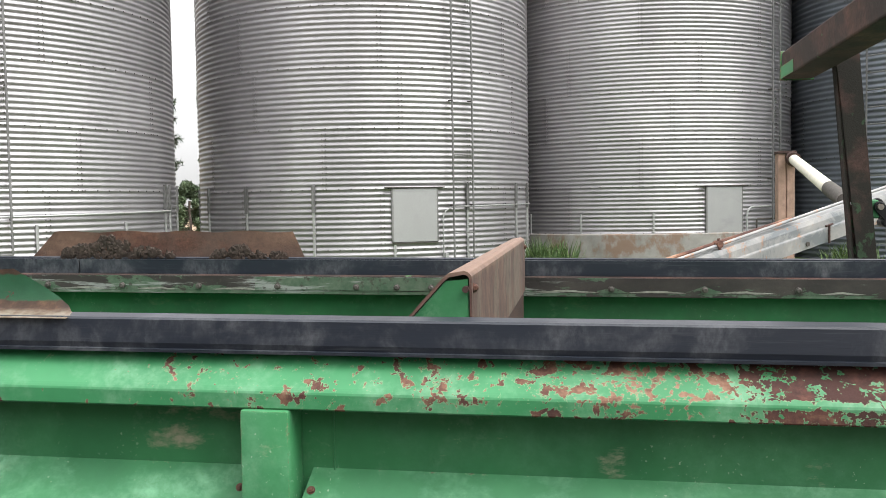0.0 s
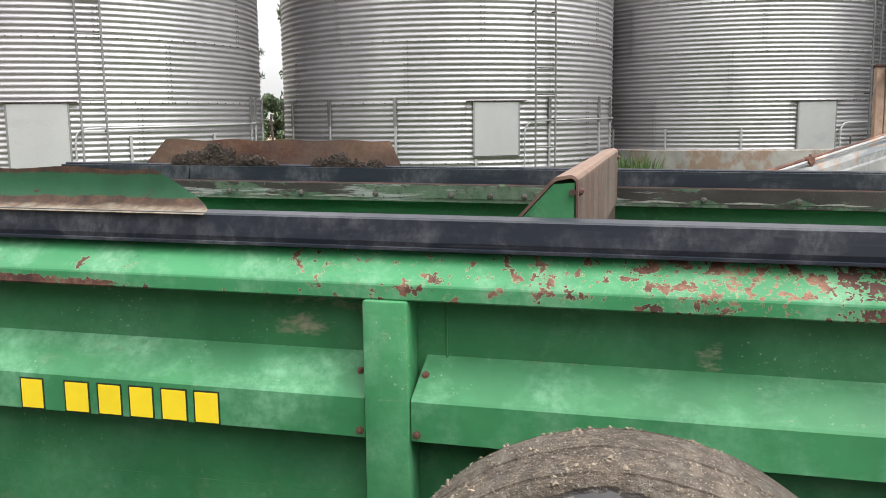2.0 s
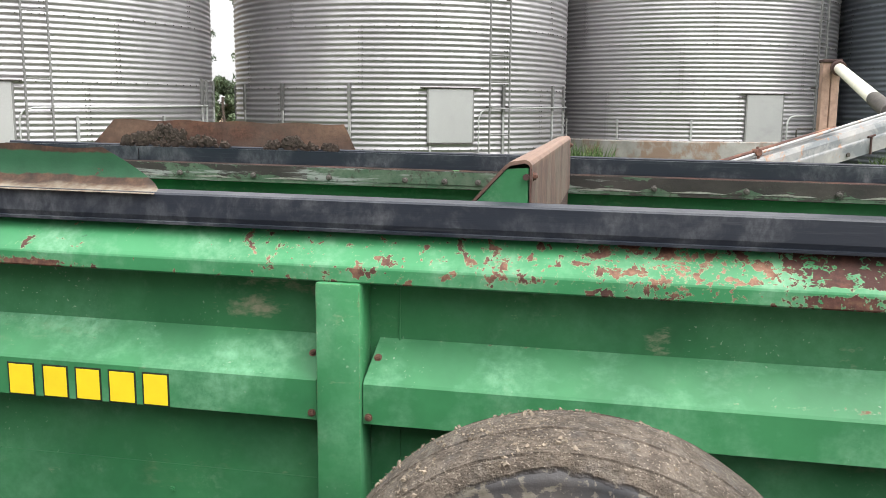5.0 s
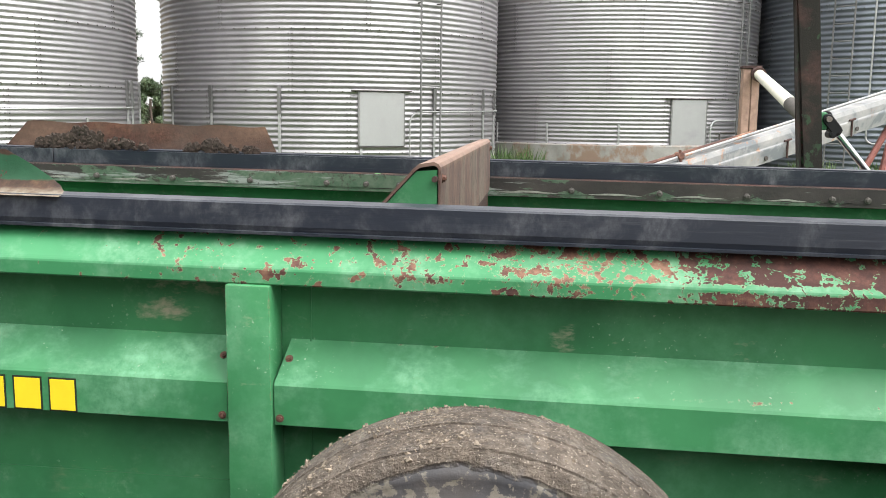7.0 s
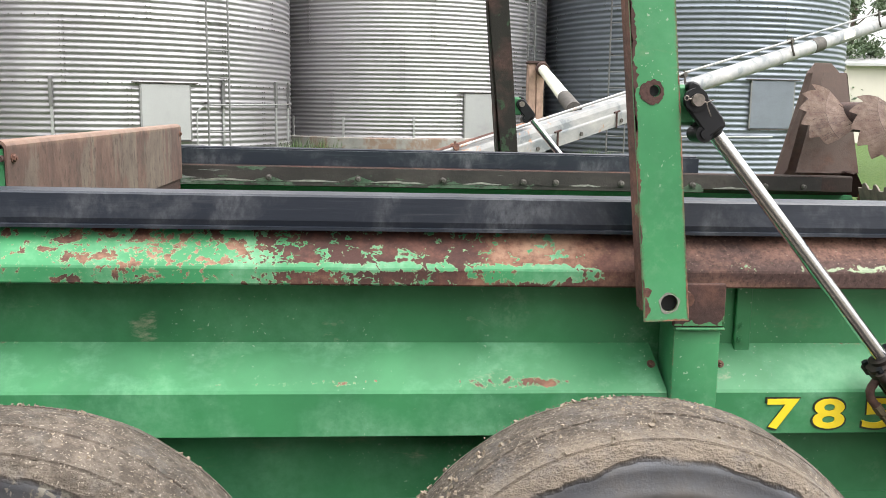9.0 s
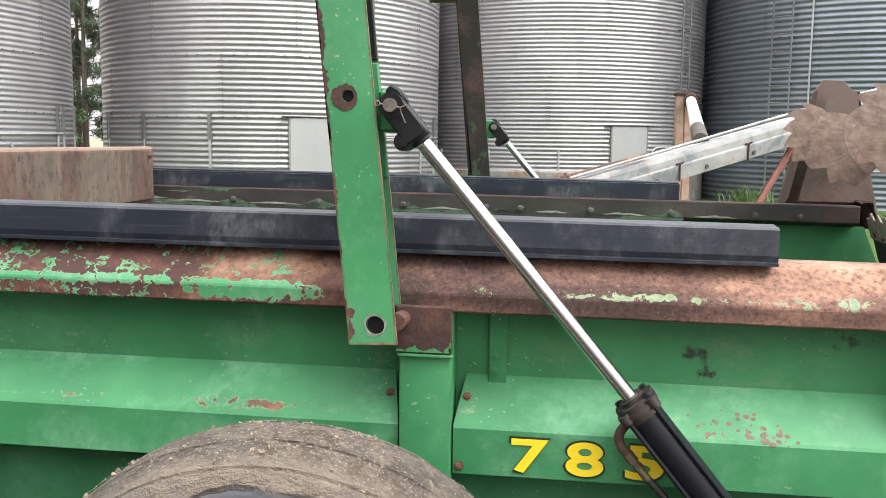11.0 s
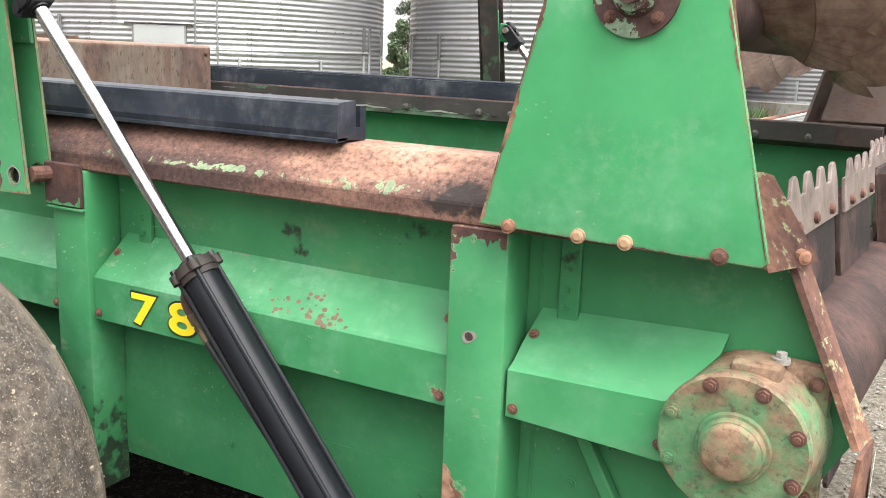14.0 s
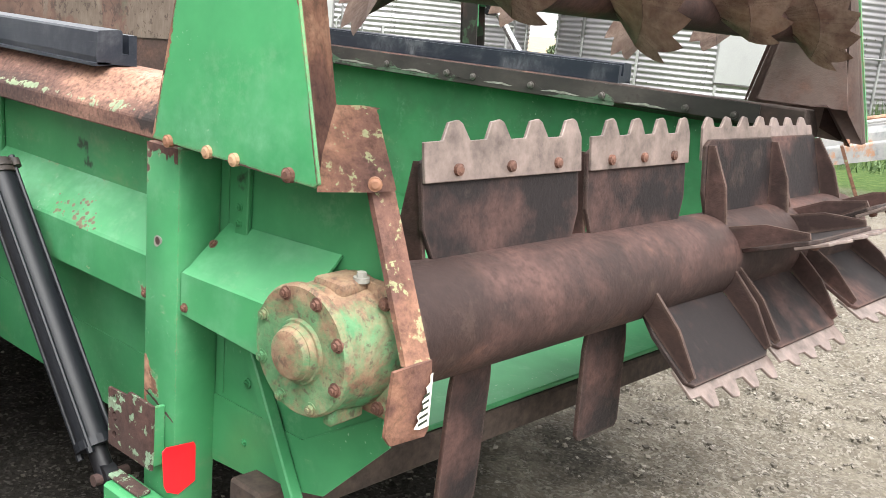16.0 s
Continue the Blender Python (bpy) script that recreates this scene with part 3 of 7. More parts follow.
def auger_paint():
    M = Mat("flaking_white_paint", 0.6)
    a = M.noise(2.2, 6, 0.65, twist=0.6)
    col = M.ramp(a, (0.40, (0.15, 0.165, 0.175)), (0.46, (0.235, 0.24, 0.24)), (0.56, (0.285, 0.283, 0.277)), (0.66, (0.36, 0.35, 0.335)))
    r = M.ramp(M.noise(5, 6, 0.7, coord=M.at(1, 1, 0.6)), (0.58, 0.0), (0.64, 1.0))
    low = M.span(M.axis(2), 1.0, 2.2, 0.85, 0.1)
    return M.done(M.mix(M.calc("MULTIPLY", r, low), col, (0.34, 0.17, 0.09)))


AUGER = auger_paint()


def gravel_ground():
    M = Mat("gravel_ground", 0.95)
    c1 = M.cells(110)
    c2 = M.cells(24)
    tone = nd(M.t, "ShaderNodeSeparateColor", Color=c1.outputs["Color"]).outputs[0]
    dust = M.ramp(M.noise(0.9, 6, 0.65), (0.34, (0.085, 0.072, 0.054)), (0.55, (0.165, 0.144, 0.112)), (0.75, (0.215, 0.192, 0.155)))
    stone = M.ramp(tone, (0.0, (0.07, 0.061, 0.05)), (0.5, (0.145, 0.128, 0.106)), (1.0, (0.29, 0.268, 0.235)))
    col = M.mix(M.ramp(M.noise(16, 4, 0.6), (0.4, 0.25), (0.65, 0.8)), dust, stone)
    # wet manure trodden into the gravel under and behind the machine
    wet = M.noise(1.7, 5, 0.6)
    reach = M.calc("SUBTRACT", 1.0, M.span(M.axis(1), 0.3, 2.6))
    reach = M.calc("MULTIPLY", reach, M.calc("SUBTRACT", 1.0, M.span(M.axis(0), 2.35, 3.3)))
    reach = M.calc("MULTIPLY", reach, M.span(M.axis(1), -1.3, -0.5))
    # unseen near-side ground joins the dark mask only to cut bounced light
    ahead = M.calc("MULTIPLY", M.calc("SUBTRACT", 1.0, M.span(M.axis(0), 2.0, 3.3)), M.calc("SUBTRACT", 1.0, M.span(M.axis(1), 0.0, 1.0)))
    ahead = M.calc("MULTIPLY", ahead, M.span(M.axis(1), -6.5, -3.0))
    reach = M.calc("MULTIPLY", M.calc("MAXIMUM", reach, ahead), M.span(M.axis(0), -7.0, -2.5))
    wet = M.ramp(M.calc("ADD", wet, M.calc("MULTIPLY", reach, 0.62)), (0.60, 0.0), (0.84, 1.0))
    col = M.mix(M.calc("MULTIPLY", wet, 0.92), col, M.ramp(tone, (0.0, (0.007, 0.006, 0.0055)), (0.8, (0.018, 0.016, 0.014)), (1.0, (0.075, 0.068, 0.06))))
    # rough turf beyond the yard
    turf = M.ramp(M.calc("ADD", M.span(M.axis(1), 7.5, 12.0), M.calc("MULTIPLY", M.noise(0.8, 4, 0.6), 0.8)), (0.62, 0.0), (0.95, 1.0))
    grass = M.ramp(M.noise(9, 5, 0.7), (0.3, (0.030, 0.060, 0.016)), (0.5, (0.055, 0.092, 0.026)), (0.7, (0.10, 0.125, 0.045)))
    col = M.mix(turf, col, grass)
    # bare tan field far behind
    field = M.ramp(M.noise(0.3, 5, 0.6), (0.3, (0.22, 0.165, 0.11)), (0.7, (0.34, 0.265, 0.185)))
    col = M.mix(M.calc("MULTIPLY", M.span(M.axis(1), 24.0, 30.0), M.span(M.axis(0), 14.0, 8.0)), col, field)
    hgt = M.calc("SUBTRACT", M.calc("MULTIPLY", M.noise(40, 5, 0.7), 1.0), M.calc("MULTIPLY", c2.outputs["Distance"], 0.5))
    M.b.inputs["Specular IOR Level"].default_value = 0.12
    M.bump(hgt, 0.9, 0.02)
    return M.done(col)


GROUND = gravel_ground()


def stone_mat():
    M = Mat("gravel_stones", 0.9)
    r = M.geo.outputs["Random Per Island"]
    return M.done(M.ramp(r, (0.0, (0.06, 0.052, 0.042)), (0.6, (0.15, 0.131, 0.105)), (1.0, (0.27, 0.245, 0.205))))


STONE = stone_mat()
CREAM_CHIP = rust("bare_edge_metal", 0.95, 0.0)
PALE_BOARDS = plain("pale_grey_boards", (0.42, 0.44, 0.46), 0.8, 0.0, 0.12, 2)
BLOCKER_BOARDS = plain("dark_blocker_boards", (0.085, 0.075, 0.065), 0.85, 0.0, 0.4, 3)


# ---- mesh helpers ----
def whole_offset(ob):
    off = Vector((0, 0, 0))
    while ob is not None:
        off += ob.location
        ob = ob.parent
    return off


SLOPE = 0.011  # the machine stands a little low at its rear


def drop_of(parent, x):
    while parent is not None and parent.parent is not None:
        parent = parent.parent
    return SLOPE * x if parent is not None and parent.name == "manure_spreader" else 0.0


def part(name, bm, material, parent=None, label="", smooth=False):
    """Links a bmesh, given in the thing's upright world place, as one mesh under its parent."""
    if parent is not None:
        if parent.name != "tyre" and drop_of(parent, 1.0):
            for v in bm.verts:
                v.co.z -= SLOPE * v.co.x
        off = whole_offset(parent)
        if off.length > 0:
            bmesh.ops.translate(bm, verts=bm.verts, vec=-off)
    me = bpy.data.meshes.new(name)
    bmesh.ops.recalc_face_normals(bm, faces=bm.faces)
    for f in bm.faces:
        f.smooth = smooth
    bm.to_mesh(me)
    bm.free()
    if smooth:
        me.set_sharp_from_angle(angle=radians(38))
    me.materials.append(material)
    ob = new(name, me)
    ob.parent = parent
    if label:
        tagged(ob, label)
    return ob


def thing(name, label, category, at=(0, 0, 0), group="", kind=""):
    ob = new(name)
    ob.location = at
    ob.empty_display_size = 0.2
    return tagged(ob, label, category, group, kind)


def join(*bms):
    out = bms[0]
    for b in bms[1:]:
        me = bpy.data.meshes.new("tmp")
        b.to_mesh(me)
        b.free()
        out.from_mesh(me)
        bpy.data.meshes.remove(me)
    return out


def box(x0, x1, y0, y1, z0, z1, bevel=0.0, seg=1):
    bm = bmesh.new()
    bmesh.ops.create_cube(bm, size=1, matrix=Matrix.LocRotScale(((x0 + x1) / 2, (y0 + y1) / 2, (z0 + z1) / 2), None, (x1 - x0, y1 - y0, z1 - z0)))
    if bevel:
        bmesh.ops.bevel(bm, geom=bm.edges[:], offset=bevel, segments=seg, affect="EDGES", profile=0.5)
    return bm


def prism(pts, axis, a, b, bevel=0.0, seg=1):
    """A flat outline drawn out along an axis from a to b. x: (y, z) outline, y: (x, z), z: (x, y)."""
    bm = bmesh.new()

    def put(u, v, w):
        return (w, u, v) if axis == "x" else (u, w, v) if axis == "y" else (u, v, w)

    lo = [bm.verts.new(put(u, v, a)) for u, v in pts]
    hi = [bm.verts.new(put(u, v, b)) for u, v in pts]
    bm.faces.new(lo)
    bm.faces.new(hi[::-1])
    n = len(pts)
    for i in range(n):
        bm.faces.new((lo[i], hi[i], hi[(i + 1) % n], lo[(i + 1) % n]))
    if bevel:
        bmesh.ops.recalc_face_normals(bm, faces=bm.faces)
        bmesh.ops.bevel(bm, geom=bm.edges[:], offset=bevel, segments=seg, affect="EDGES", profile=0.5)
    return bm


def sheet(rows, off):
    """A thin sheet through rows of points, thickened by the vector off."""
    bm = bmesh.new()
    off = Vector(off)
    a = [[bm.verts.new(q) for q in r] for r in rows]
    b = [[bm.verts.new(Vector(q) + off) for q in r] for r in rows]
    n, m = len(rows), len(rows[0])
    for g in (a, b):
        for i in range(n - 1):
            for j in range(m - 1):
                bm.faces.new((g[i][j], g[i][j + 1], g[i + 1][j + 1], g[i + 1][j]))
    rim = [(0, j) for j in range(m)] + [(i, m - 1) for i in range(1, n)] + [(n - 1, j) for j in range(m - 2, -1, -1)] + [(i, 0) for i in range(n - 2, 0, -1)]
    for (i, j), (k, l) in zip(rim, rim[1:] + rim[:1]):
        bm.faces.new((a[i][j], a[k][l], b[k][l], b[i][j]))
    return bm


def rod(p0, p1, r0, r1=None, n=14):
    """A round bar between two points."""
    p0, p1 = Vector(p0), Vector(p1)
    d = p1 - p0
    bm = bmesh.new()
    m = Matrix.Translation((p0 + p1) / 2) @ d.to_track_quat("Z", "Y").to_matrix().to_4x4()
    bmesh.ops.create_cone(bm, cap_ends=True, segments=n, radius1=r0, radius2=r0 if r1 is None else r1, depth=d.length, matrix=m)
    return bm


def pipe(points, r, n=8):
    """A round tube along a polyline."""
    pts = [Vector(p) for p in points]
    bm = bmesh.new()
    rings = []
    side = None
    for i, p in enumerate(pts):
        d = (pts[min(i + 1, len(pts) - 1)] - pts[max(i - 1, 0)]).normalized()
        if side is None:
            side = d.orthogonal().normalized()
        side = (side - d * side.dot(d)).normalized()
        up = d.cross(side)
        rings.append([bm.verts.new(p + r * (math.cos(a) * side + math.sin(a) * up)) for a in (2 * math.pi * k / n for k in range(n))])
    for a, b in zip(rings, rings[1:]):
        for k in range(n):
            bm.faces.new((a[k], a[(k + 1) % n], b[(k + 1) % n], b[k]))
    bm.faces.new(rings[0])
    bm.faces.new(rings[-1][::-1])
    return bm


def bend(p0, p1, p2, n=6):
    """Points of a soft corner from p0 by p1 to p2."""
    a, b, c = Vector(p0), Vector(p1), Vector(p2)
    return [(1 - t) ** 2 * a + 2 * t * (1 - t) * b + t * t * c for t in (k / n for k in range(n + 1))]


def lathe(profile, center, n=48):
    """Turns an outline of (radius, y) about the y axis through center."""
    bm = bmesh.new()
    cx, cy, cz = center
    rings = [[bm.verts.new((cx + r * math.cos(a), cy + y, cz + r * math.sin(a))) for a in (2 * math.pi * k / n for k in range(n))] for r, y in profile]
    for a, b in zip(rings, rings[1:]):
        for k in range(n):
            bm.faces.new((a[k], a[(k + 1) % n], b[(k + 1) % n], b[k]))
    return bm


def holed_plate(outline, holes, y0, y1, n=20):
    """A plate in the x-z plane, from y0 to y1, with round holes (x, z, radius) cut through."""
    cu = bpy.data.curves.new("plate", "CURVE")
    cu.dimensions, cu.fill_mode, cu.extrude = "2D", "BOTH", (y1 - y0) / 2
    rings = [outline] + [[(x + r * math.cos(a), z + r * math.sin(a)) for a in (2 * math.pi * k / n for k in range(n))] for x, z, r in holes]
    for ring in rings:
        sp = cu.splines.new("POLY")
        sp.points.add(len(ring) - 1)
        for q, (u, v) in zip(sp.points, ring):
            q.co = (u, v, 0, 1)
        sp.use_cyclic_u = True
    ob = bpy.data.objects.new("plate", cu)
    me = bpy.data.meshes.new_from_object(ob)
    bm = bmesh.new()
    bm.from_mesh(me)
    bmesh.ops.remove_doubles(bm, verts=bm.verts, dist=1e-5)
    bmesh.ops.transform(bm, verts=bm.verts, matrix=Matrix(((1, 0, 0, 0), (0, 0, -1, (y0 + y1) / 2), (0, 1, 0, 0), (0, 0, 0, 1))))
    bpy.data.objects.remove(ob)
    return bm


def lettering(text, size, depth=0.0008):
    """Letters of the built-in font as a bmesh standing in the x-z plane, with x to the right and its lower left at the origin."""
    cu = bpy.data.curves.new("letters", "FONT")
    cu.body, cu.size, cu.extrude, cu.offset = text, size, depth, 0.0022
    ob = bpy.data.objects.new("letters", cu)
    me = bpy.data.meshes.new_from_object(ob)
    bm = bmesh.new()
    bm.from_mesh(me)
    bpy.data.objects.remove(ob)
    bmesh.ops.transform(bm, verts=bm.verts, matrix=Matrix(((1, 0, 0, 0), (0, 0, -1, 0), (0, 1, 0, 0), (0, 0, 0, 1))))
    return bm


def mesh_of(name, verts, faces, material, smooth=False):
    me = bpy.data.meshes.new(name)
    me.from_pydata(verts, [], faces)
    me.materials.append(material)
    if smooth:
        me.polygons.foreach_set("use_smooth", [True] * len(me.polygons))
    me.update()
    return me


def bolt_mesh(name, r, h, material, hexagon=True):
    bm = rod((0, 0, -0.004), (0, 0, h * 0.7), r, r, 6 if hexagon else 12)
    if hexagon:
        join(bm, rod((0, 0, -0.004), (0, 0, h * 0.15), r * 1.35, r * 1.35, 12), rod((0, 0, h * 0.6), (0, 0, h), r * 0.55, r * 0.5, 8))
    else:
        join(bm, rod((0, 0, h * 0.65), (0, 0, h), r * 0.92, r * 0.5, 12))
    me = bpy.data.meshes.new(name)
    bm.to_mesh(me)
    bm.free()
    me.materials.append(material)
    return me


HEX = bolt_mesh("bolt", 0.0068, 0.008, BOLT_RUST)
HEX_GEAR = bolt_mesh("painted_gear_bolt", 0.0068, 0.008, RUST_GEAR)
HEX_GREEN = bolt_mesh("painted_bolt", 0.0078, 0.009, GREEN)
DOME = bolt_mesh("round_bolt", 0.011, 0.009, BOLT_TAN, False)
DOME_BROWN = bolt_mesh("brown_round_bolt", 0.011, 0.009, BOLT_BROWN, False)
DOME_GRIMY = bolt_mesh("grimy_round_bolt", 0.012, 0.012, DARK_STEEL, False)
DOME_DARK = bolt_mesh("dark_round_bolt", 0.012, 0.01, BOLT_RUST, False)


def bolt(mesh, x, y, z, way, parent, size=1.0):
    ob = new("bolt", mesh)
    ob.parent = parent
    ob.matrix_basis = Matrix.Translation(Vector((x, y, z - drop_of(parent, x))) - whole_offset(parent)) @ Vector(way).to_track_quat("Z", "Y").to_matrix().to_4x4() @ Matrix.Scale(size, 4)
    return ob


def bare_edge(p0, p1, inward, width, y, parent, seed, share=0.7, material=None, thin=0.0006):
    """Ragged islands of bare metal along an edge from p0 to p1 (x, z), reaching inward by up to width, on the face at y."""
    rng = random.Random(seed)
    a, b, n = Vector(p0), Vector(p1), Vector(inward).normalized()
    length = (b - a).length
    u = (b - a).normalized()
    bms, at = [], 0.0
    while at < length - 0.01:
        run = min(rng.uniform(0.01, 0.09) * (0.5 + share), length - at)
        if rng.random() < share and run > 0.006:
            k = max(3, int(run / 0.004))
            big = width * rng.uniform(0.25, 1.0)
            edge = [a + u * (at + run * i / k) for i in range(k + 1)]
            reach = [max(0.0006, big * math.sin(math.pi * (i + 0.3) / (k + 0.6)) ** 0.5 * rng.uniform(0.45, 1.0)) for i in range(k + 1)]
            ring = [(q.x, q.y) for q in edge] + [(q.x + n.x * r, q.y + n.y * r) for q, r in zip(edge[::-1], reach[::-1])]
            bms.append(prism(ring, "y", y - thin, y))
        at += run + rng.uniform(0.0, 0.05) * (1 - share)
    if bms:
        tagged(part("bare_edge", join(*bms), material or RUST, parent, "rusted bare metal where paint has worn off"), kind="stuff")


# ---- ground ----
def ground():
    def steps(lo, hi, fine, near):
        s, d = [near], fine
        while s[-1] < hi:
            s.append(s[-1] + d)
            d *= 1.0 if s[-1] < near + 3.4 else 1.12
        d, t = fine, [near]
        while t[-1] > lo:
            t.append(t[-1] - d)
            d *= 1.0 if t[-1] > near - 1.8 else 1.12
        return t[:0:-1] + s

    xs, ys = steps(-900, 900, 0.026, 2.6), steps(-900, 900, 0.026, 2.0)
    verts = []
    for y in ys:
        for x in xs:
            near = max(0.0, 1 - math.hypot(x - 2.5, y - 3) / 12)
            z = 0.035 * noise.noise((x * 0.9, y * 0.9, 0)) + 0.022 * noise.noise((x * 3.4, y * 3.4, 5)) if near > 0 else 0.0
            if 1.0 < x < 6.5 and -0.5 < y < 6.5:
                z += 0.014 * noise.noise((x * 9, y * 9, 2)) + 0.012 * abs(noise.noise((x * 17, y * 17, 3))) + 0.006 * noise.noise((x * 31, y * 31, 4))
                # wheel ruts with squeezed-up rims and the print of the lugs
                for line in (2.27, 2.55, 3.4):
                    d = y - line - 0.22 * (x - 2.44)
                    z += (0.030 * math.exp(-((abs(d) - 0.10) / 0.035) ** 2) - 0.024 * math.exp(-(d / 0.08) ** 2)) * (0.7 + 0.5 * noise.noise((x * 3, line, 0)))
                    z += 0.010 * math.sin(60 * (x + 0.6 * abs(d))) * math.exp(-(d / 0.09) ** 2)
            verts.append((x, y, z * min(1, near * 2)))
    n = len(xs)
    faces = [(j * n + i, j * n + i + 1, (j + 1) * n + i + 1, (j + 1) * n + i) for j in range(len(ys) - 1) for i in range(n - 1)]
    tagged(new("ground", mesh_of("ground", verts, faces, GROUND, True)), "pale gravel yard with trodden wet manure, darkened unseen near ground and turf behind", "ground", kind="structure")


ground()


def scatter_stones():
    rng = random.Random(4)
    verts, faces = [], []
    cube = [(-1, -1, -1), (1, -1, -1), (1, 1, -1), (-1, 1, -1), (-1, -1, 1), (1, -1, 1), (1, 1, 1), (-1, 1, 1)]
    quads = [(0, 3, 2, 1), (4, 5, 6, 7), (0, 1, 5, 4), (1, 2, 6, 5), (2, 3, 7, 6), (3, 0, 4, 7)]
    for _ in range(24000):
        x, y = rng.gauss(3.0, 1.3), abs(rng.gauss(0.0, 3.0)) + rng.gauss(0.4, 0.7)
        if y < 1.6 and rng.random() < 0.65:
            continue
        s = 0.0020 + 0.0085 * rng.random() ** 5.0
        k = len(verts)
        a = rng.random() * 3
        z = 0.035 * noise.noise((x * 0.9, y * 0.9, 0)) + 0.022 * noise.noise((x * 3.4, y * 3.4, 5))
        for p in cube:
            q = [p[i] * s * rng.uniform(0.5, 1.15) for i in range(3)]
            verts.append((x + q[0] * math.cos(a) - q[1] * math.sin(a), y + q[0] * math.sin(a) + q[1] * math.cos(a), z + q[2] * 0.7 + s * 0.15))
        faces += [tuple(k + i for i in f) for f in quads]
    tagged(new("gravel", mesh_of("gravel", verts, faces, STONE)), "loose grey and tan gravel stones on the yard", "gravel", kind="stuff")


scatter_stones()

# ---- the manure spreader ----
# x runs along it to the rear, y across it away from the near side; the far side mirrors about MID.
MID = 1.045
spreader = thing("manure_spreader", "weathered green manure spreader with rusted rails and rear beaters", "manure spreader")


def mir(y, far):
    return 2 * MID - y if far else y


def span(a, b, far):
    return sorted((mir(a, far), mir(b, far)))


RAIL = [(0.0, 1.147), (0.0, 1.180), (0.006, 1.188), (0.066, 1.244), (0.076, 1.249), (0.150, 1.251), (0.156, 1.246), (0.156, 1.182), (0.125, 1.176), (0.02, 1.142)]
REAR = 3.055
FAR_BACK = 0.17  # the far rear plates sit a little farther back
FAR_CAP = 0.105
SKEW = FAR_BACK / 2.09  # and the floor edge and beaters run across to them
POSTS = ((-1.90, -1.80), (-0.104, -0.004), (1.696, 1.796), (2.641, 2.745))


